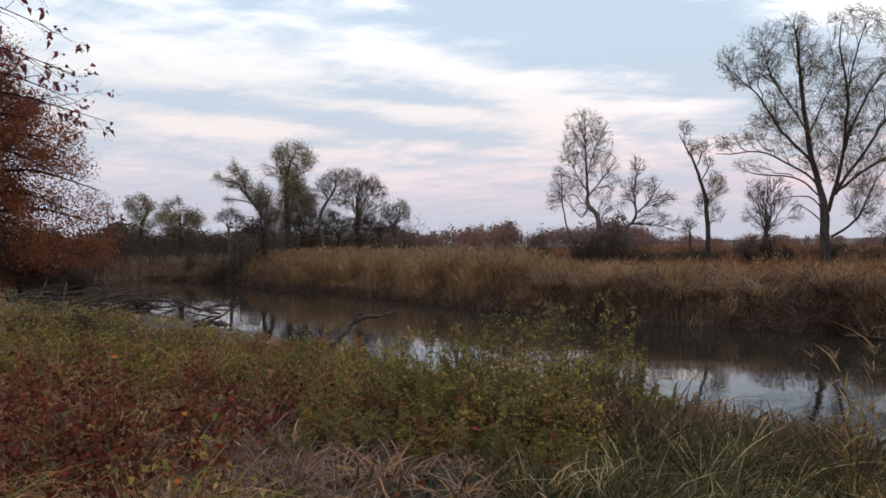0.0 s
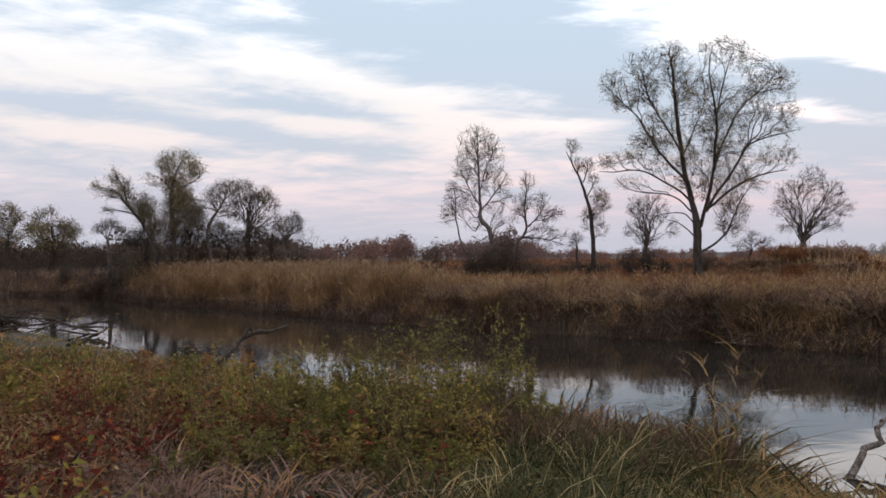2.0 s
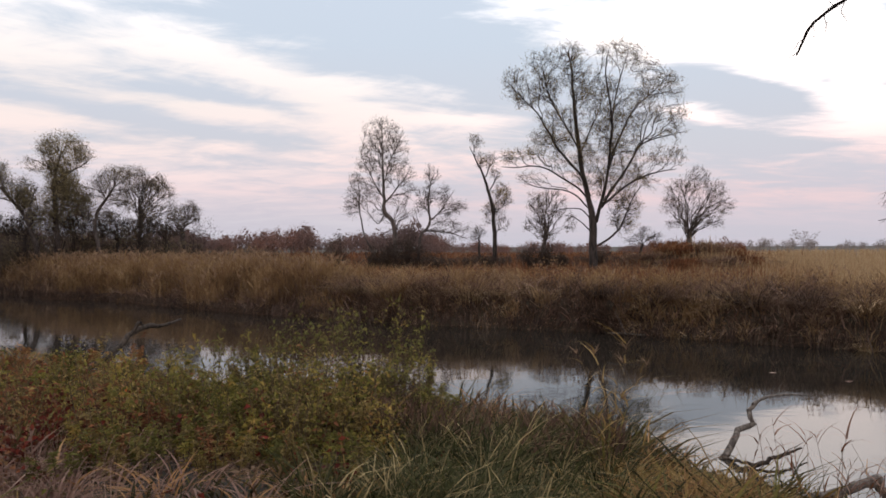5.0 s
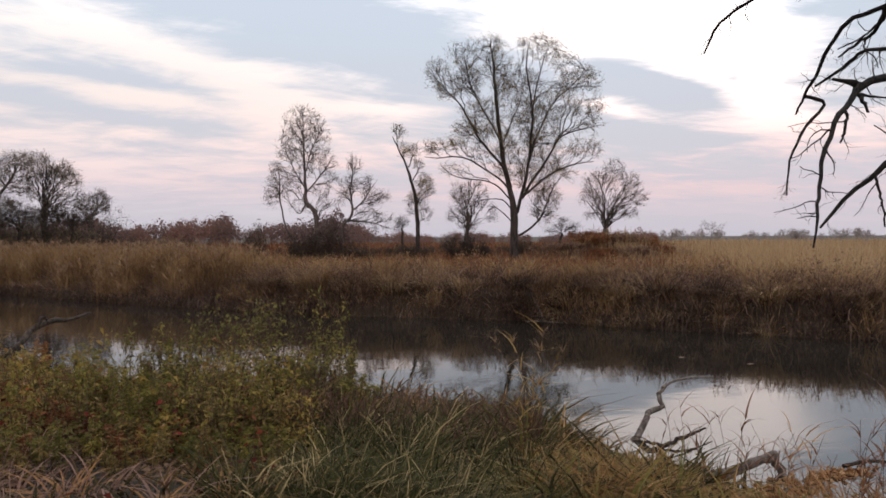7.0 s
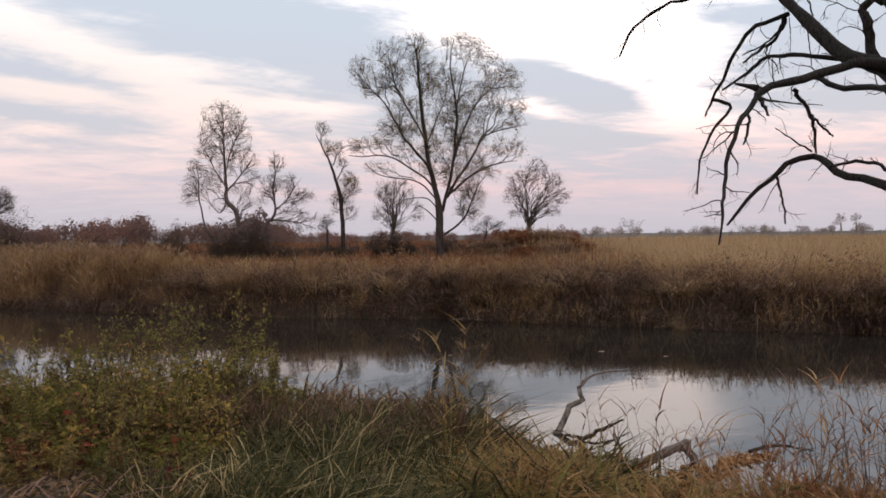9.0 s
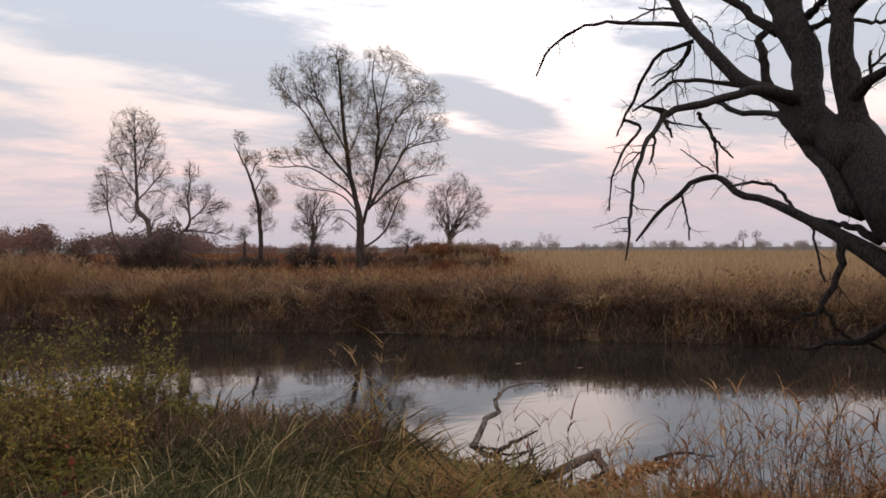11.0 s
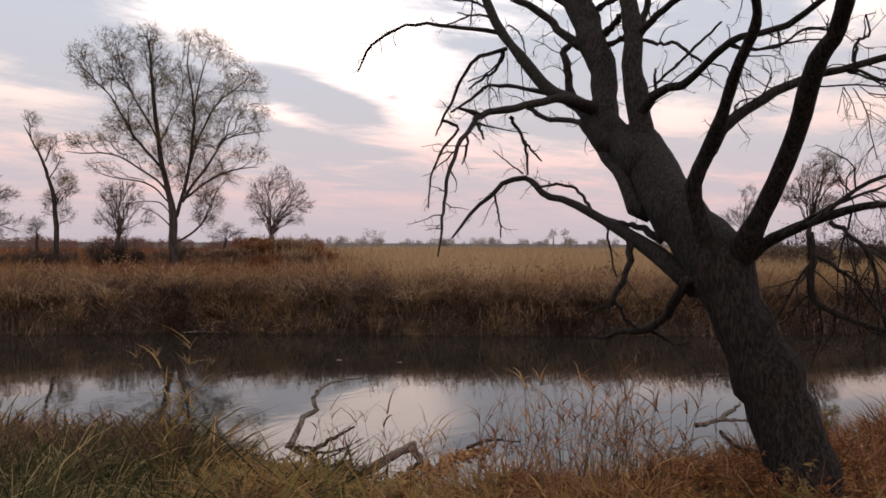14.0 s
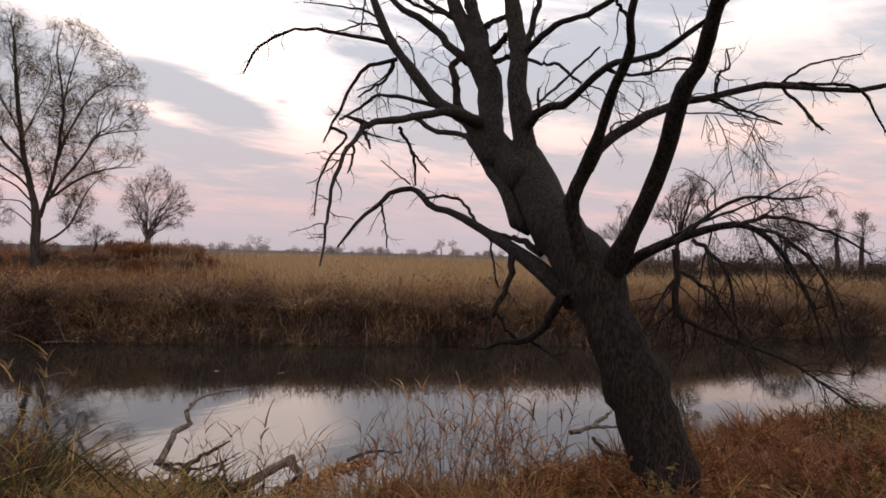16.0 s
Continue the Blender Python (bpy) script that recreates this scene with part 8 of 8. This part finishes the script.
for i, (a, d, hh) in enumerate([(-5.4, 5.15, 0.34), (-3.6, 5.2, 0.36), (0.6, 4.85, 0.3), (1.9, 4.9, 0.33), (5.6, 4.95, 0.26), (-10.5, 6.6, 0.3), (8.4, 4.9, 0.24)]):
    leaf_tuft("dry_tuft", a, d, hh, GRASS_PALE if i % 2 else GRASS_DRY, 470 + i, "straw-coloured tuft of curling dry leaves on the near bank", 0.02)
rs = np.random.RandomState(9)
for i in range(30):
    leaf_tuft("sedge_tuft", rs.uniform(8.5, 29), rs.uniform(4.75, 6.3), rs.uniform(0.28, 0.48), SEDGE_BLADE if i % 6 else GRASS_GOLD, 840 + i, "tuft of broad arching green sedge leaves" if i % 6 else "tuft of broad yellowing sedge leaves", 0.015, "sedge tufts on the near bank")
rt = np.random.RandomState(8)
TUSSOCKS = [("sedge_tussocks", SEDGE_BLADE, "sedge tussocks of arching green and straw-tipped blades", 0.016, None, [(9.0, 30.0, 4.7, 6.6, 26, 0.42), (13.0, 30.5, 6.2, 8.1, 34, 0.6)]),
            ("straw_tussocks", GRASS_DRY, "straw-coloured and orange tussocks near the water", 0.014, None, [(46.0, 70.0, 5.4, 7.0, 26, 0.42), (72.0, 92.0, 5.8, 8.0, 12, 0.4), (33.0, 39.0, 5.6, 6.4, 6, 0.45)]),
            ("golden_tussocks", GRASS_GOLD, "golden tussocks of drying grass near the water", 0.014, None, [(31.5, 37.5, 5.6, 6.7, 18, 0.42), (62.0, 74.0, 5.3, 6.4, 10, 0.5), (42.0, 60.0, 5.3, 6.2, 8, 0.4)]),
            ("rusty_tussocks", GRASS_RUST, "rust-red tussocks of dry grass beside the dead willow", 0.016, None, [(75.0, 93.0, 6.2, 9.0, 30, 0.5), (73.0, 94.0, 8.5, 12.5, 40, 0.45), (56.0, 72.0, 6.0, 7.2, 10, 0.45)]),
            ("green_tussocks", SEDGE_BLADE, "tufts of rank green grass on the near bank", 0.014, None, [(-28.0, 10.0, 8.0, 15.0, 26, 0.6), (6.0, 26.0, 4.6, 5.2, 14, 0.42)]),
            ("pale_tussocks", GRASS_PALE, "bleached pinkish tufts of dry grass", 0.011, None, [(-16.0, -7.0, 4.6, 6.2, 12, 0.3)]),
            ("brown_tussocks", GRASS_RUST, "brown tufts of withered grass on the near bank", 0.013, None, [(-32.0, 2.0, 7.0, 16.0, 26, 0.55)])]
seed = 500
for name, mat, label, width, way, fields in TUSSOCKS:
    bits = []
    for a0, a1, d0, d1, count, hh in fields:
        for i in range(count):
            seed += 1
            dist = rt.uniform(d0, d1)
            bits.append(tussock(rt.uniform(a0, a1), dist, hh * rt.uniform(0.7, 1.25), rt.uniform(0.45, 0.9), int(rt.uniform(65, 110)), seed, way, width * (0.8 + 0.03 * dist)))
    tagged(mesh_object(name, *merge(bits), mat), label, "grass", kind="stuff")


def reed_clump(heading, dist, height, count, spread, seed, mat, label, leafy=5, plume=0.0, low=0.25):
    """Dry stalks with a few narrow leaves each, bent at the tip."""
    rng = np.random.RandomState(seed)
    x, y, z = site(heading, dist)
    root = thing("dry_reed_clump", (x, y, max(z, -0.25)), label, "reeds", "dry reeds at the water's edge")
    n = count
    b = np.stack([rng.normal(0, spread, n), rng.normal(0, spread, n), np.full(n, -0.05)], -1)
    hh, way = height * rng.uniform(0.5, 1.25, n), rng.uniform(0, 6.28, n)
    ln = rng.uniform(0.0, 0.28, n) * hh
    t = np.linspace(0, 1, 6)[None, :, None]
    dirs = np.stack([np.cos(way) * ln, np.sin(way) * ln, hh], -1)[:, None]
    P = b[:, None] + dirs * t + np.stack([np.cos(way), np.sin(way), np.zeros(n)], -1)[:, None] * (0.12 * hh)[:, None, None] * t ** 3 + rng.normal(size=(n, 6, 3)) * 0.006
    for q in range(n):
        mesh_object("stalk", *tubes(P[q:q + 1], np.full((1, 6), 0.004) * np.linspace(1.1, 0.5, 6), 4), STALK, root)
    i = np.repeat(np.arange(n), leafy)
    m = len(i)
    u = rng.uniform(low, 1.0, m) * 4.99
    j = u.astype(int)
    p = P[i, j] + (P[i, j + 1] - P[i, j]) * (u - j)[:, None]
    mesh_object("blade_mass", *blades(p, rng.uniform(0.12, 0.34, m), rng.uniform(0.009, 0.02, m), rng.uniform(0.2, 0.8, m), rng.uniform(0, 6.28, m), rng.uniform(0.4, 1.7, m), 4, None, rng), mat, root, kind="stuff")
    if plume:
        k = rng.uniform(0, 1, n) < plume
        tip = np.repeat(P[k, -1], 9, 0)
        m = len(tip)
        if m:
            mesh_object("plume", *blades(tip - np.array([0, 0, 0.06]), rng.uniform(0.08, 0.2, m), rng.uniform(0.006, 0.012, m), rng.uniform(0.1, 0.6, m), rng.uniform(0, 6.28, m), rng.uniform(0.3, 1.2, m), 3, None, rng), REED_TOP, root)


reed_clump(30.0, 7.4, 1.15, 10, 0.06, 601, GRASS_GOLD, "tall golden reed with drooping leaves at the water's edge", 7, 0.5, 0.4)
for i, (a, d, hh, c) in enumerate([(45.5, 7.3, 0.6, 6), (48.0, 7.2, 0.7, 7), (51.0, 7.4, 0.75, 8), (54.0, 7.3, 0.8, 9), (57.0, 7.4, 0.9, 12), (59.5, 7.2, 1.0, 15), (61.5, 7.5, 1.05, 15), (63.5, 7.3, 1.0, 15), (65.5, 7.4, 0.95, 14), (67.5, 7.2, 0.9, 14), (62.5, 6.5, 0.8, 12), (66.0, 6.4, 0.8, 12), (69.5, 7.0, 0.7, 12), (42.5, 7.6, 0.55, 5)]):
    reed_clump(a, d, hh * 1.05, int(c * 1.15), 0.2, 610 + i, (GRASS_RUST, GRASS_PALE, GRASS_DRY)[i % 3], "dry brown reed stalks with curled leaves at the water's edge", 5)


def driftwood(name, base, sticks, mat, label, category="driftwood", shoots=0, slim=0.8):
    """Washed-up wood: a bole and its side branches."""
    rng = np.random.RandomState(len(sticks) * 7 + len(label))
    root = thing(name, base, label, category)
    for i, (pts, rad) in enumerate(sticks):
        p, r = resample(pts, np.asarray(rad) * slim, 14)
        p[1:-1] += rng.normal(size=(12, 3)) * r[1:-1, None] * 0.3
        part = mesh_object("bole" if i == 0 else "branch", *tubes(p[None], (r * (1 + rng.normal(size=14) * 0.07))[None], 9), mat, root, smooth=True)
        if shoots:
            a = sprout(p[None], r[None], shoots, 0.25, 50, 0.0, 6, rng, 0.3, 0.5, 0.003, 0.5)
            mesh_object("twig", *tubes(*a, 4), mat, part)
    return root


driftwood("driftwood_log", (4.65, 5.20, 0.0), [
    ([(0.00, 0.00, 0.21), (0.44, 0.15, 0.19), (0.93, 0.24, 0.13), (1.39, 0.35, 0.19), (1.64, 0.37, 0.19), (1.69, 0.32, 0.07), (1.71, 0.29, -0.09)], [0.084, 0.077, 0.069, 0.066, 0.067, 0.061, 0.047])
], DRIFT, "bleached driftwood log with a hooked end, lying at the water's edge", shoots=0, slim=0.8)
driftwood("driftwood_branch", (5.67, 7.20, 0.0), [
    ([(0.00, 0.00, -0.03), (0.29, 0.15, 0.14), (0.48, 0.26, 0.27), (0.73, 0.32, 0.29), (0.78, 0.40, 0.46), (0.90, 0.43, 0.55)], [0.055, 0.053, 0.051, 0.048, 0.040, 0.028]),
    ([(0.80, 0.39, 0.53), (1.16, 0.61, 0.54), (1.61, 0.75, 0.53), (2.11, 0.84, 0.48)], [0.028, 0.025, 0.022, 0.013])
], DRIFT, "bare forked branch standing out of the water", shoots=1, slim=0.75)
driftwood("dark_driftwood", (5.02, 5.80, 0.0), [
    ([(0.00, 0.00, 0.08), (0.05, 0.09, 0.20), (0.10, 0.18, 0.35)], [0.040, 0.041, 0.038]),
    ([(0.11, 0.17, 0.33), (0.36, 0.22, 0.36), (0.54, 0.20, 0.41), (0.71, 0.18, 0.46)], [0.029, 0.026, 0.023, 0.013]),
    ([(0.11, 0.17, 0.29), (0.23, 0.07, 0.29), (0.44, 0.02, 0.31)], [0.019, 0.016, 0.010]),
    ([(0.06, 0.08, 0.20), (0.17, -0.01, 0.16), (0.33, -0.01, 0.17), (0.38, -0.06, 0.11)], [0.025, 0.022, 0.019, 0.013]),
    ([(0.10, 0.17, 0.34), (-0.01, 0.27, 0.36), (-0.14, 0.36, 0.37)], [0.022, 0.019, 0.013])
], DRIFT_DARK, "dark broken branches stranded at the water's edge", shoots=4, slim=0.8)
driftwood("stranded_twig", (6.25, 4.70, 0.0), [
    ([(0.00, 0.00, 0.35), (0.25, 0.00, 0.36), (0.43, -0.06, 0.36), (0.76, -0.18, 0.29)], [0.025, 0.022, 0.019, 0.010]),
    ([(0.40, -0.20, 0.31), (0.54, -0.21, 0.34), (0.68, -0.24, 0.32)], [0.016, 0.013, 0.010])
], DRIFT_DARK, "dark twig lying at the water's edge", shoots=3, slim=0.8)
driftwood("bank_branch", (-2.34, 12.80, 0.0), [
    ([(0.00, 0.00, 0.62), (0.35, 0.46, 0.84), (0.54, 0.79, 1.03), (0.72, 1.01, 1.16), (1.00, 1.34, 1.14), (1.33, 1.77, 1.21)], [0.073, 0.075, 0.071, 0.072, 0.051, 0.023]),
    ([(0.58, 0.79, 1.07), (0.68, 0.81, 1.25), (0.75, 0.82, 1.20)], [0.049, 0.044, 0.027])
], DRIFT_DARK, "dark dead branch rising from the grass over the water", shoots=1, slim=0.7)
driftwood("sunken_boughs", (-7.35, 20.75, 0.0), [
    ([(0.00, 0.00, 0.20), (0.22, 0.60, 0.26), (0.54, 1.23, 0.08)], [0.141, 0.135, 0.092]),
    ([(-0.25, 0.97, 0.57), (-0.08, 2.08, 0.65), (0.13, 3.19, 0.78)], [0.065, 0.058, 0.030]),
    ([(-0.33, 0.94, 0.65), (0.00, 2.11, 0.52), (0.36, 2.74, 0.43)], [0.065, 0.048, 0.029])
], DRIFT_DARK, "fallen boughs lying half under water", shoots=2, slim=0.6)
driftwood("brush_pile", (-15.33, 24.63, 0.0), [
    ([(0.00, 0.00, 0.83), (0.23, 1.31, 0.93), (0.72, 2.72, 0.82), (1.16, 4.07, 0.90)], [0.186, 0.193, 0.174, 0.103]),
    ([(1.23, -0.43, 0.65), (1.04, 0.62, 1.27), (1.12, 0.66, 1.57)], [0.101, 0.093, 0.058]),
    ([(2.45, -0.89, 0.58), (2.31, -0.39, 1.12), (2.10, 0.06, 1.39)], [0.087, 0.077, 0.056]),
    ([(2.92, 0.48, 0.65), (3.26, 1.75, 0.86), (3.67, 3.02, 0.94)], [0.101, 0.093, 0.048]),
    ([(3.52, -0.34, 0.52), (3.92, 0.95, 0.70), (4.61, 2.33, 0.80), (5.66, 2.72, 0.58)], [0.097, 0.090, 0.070, 0.035]),
    ([(1.19, -1.62, 0.66), (1.68, -0.17, 0.82), (2.32, 1.30, 0.80)], [0.097, 0.090, 0.058])
], DRIFT_DARK, "tangle of dead branches washed up at the river's edge", shoots=7, slim=0.45)
driftwood("root_stick", (7.68, 2.70, 0.0), [
    ([(0.00, 0.00, 0.67), (0.35, -0.07, 0.66), (0.69, -0.12, 0.71), (0.91, -0.16, 0.77)], [0.032, 0.033, 0.031, 0.021]),
    ([(0.36, -0.10, 0.67), (0.51, -0.21, 0.67), (0.66, -0.36, 0.65)], [0.027, 0.024, 0.014])
], DRIFT, "pale broken branch leaning beside the foot of the dead willow", shoots=2, slim=0.8)
driftwood("dark_snag", (8.15, 2.61, 0.0), [
    ([(0.00, 0.00, 0.53), (-0.14, -0.22, 0.44), (-0.17, -0.46, 0.43), (-0.24, -0.58, 0.33)], [0.030, 0.030, 0.026, 0.019])
], DRIFT_DARK, "dark wet snag beside the foot of the dead willow", shoots=2, slim=0.8)
driftwood("bank_stick", (9.55, 15.88, 0.0), [
    ([(0.00, 0.00, 0.38), (-0.05, 0.15, 0.65), (-0.12, 0.30, 0.89)], [0.010, 0.010, 0.008]),
    ([(-0.45, 0.14, 0.38), (-0.08, -0.18, 0.39), (0.26, -0.50, 0.37)], [0.013, 0.013, 0.009])
], DRIFT, "thin grey stick leaning on the far bank", shoots=0, slim=0.8)


def brush_heap(heading, dist, long, count, seed, label):
    """Dead boughs and sticks thrown together by the flood."""
    rng = np.random.RandomState(seed)
    x, y, z = site(heading, dist)
    root = thing("brush_heap", (x, y, max(z, 0.0)), label, "driftwood", "brush heaps at the water's edge")
    for q in range(count):
        a = rng.normal(0.0, 0.55) + (math.pi if rng.uniform() < 0.5 else 0)
        ln = rng.uniform(0.8, 2.6)
        c = np.array([rng.normal(0, long), rng.normal(0, 0.5), rng.uniform(0.05, 0.6)])
        d = np.array([math.cos(a), math.sin(a), rng.normal(0.05, 0.18)]) * ln
        pts = [c - d * 0.5, c - d * 0.15 + rng.normal(size=3) * 0.08, c + d * 0.2 + rng.normal(size=3) * 0.08, c + d * 0.5]
        r0 = rng.uniform(0.02, 0.06)
        p, r = resample(pts, [r0, r0 * 0.85, r0 * 0.6, r0 * 0.25], 8)
        s = sprout(p[None], r[None], 4, 0.5, 45, 0.2, 5, rng, 0.3, 0.4, 0.006, 0.5)
        mesh_object("bough", *merge([tubes(p[None], r[None], 6), tubes(*s, 4)]), DRIFT_DARK, root, smooth=True)


for i, (a, d, long, count) in enumerate([(-30.5, 29.0, 1.6, 16), (-27.0, 29.0, 1.5, 16), (-23.5, 28.0, 1.4, 15), (-20.5, 27.5, 1.1, 12)]):
    brush_heap(a, d, long, count, 900 + i, "tangled heap of dark dead boughs at the water's edge")
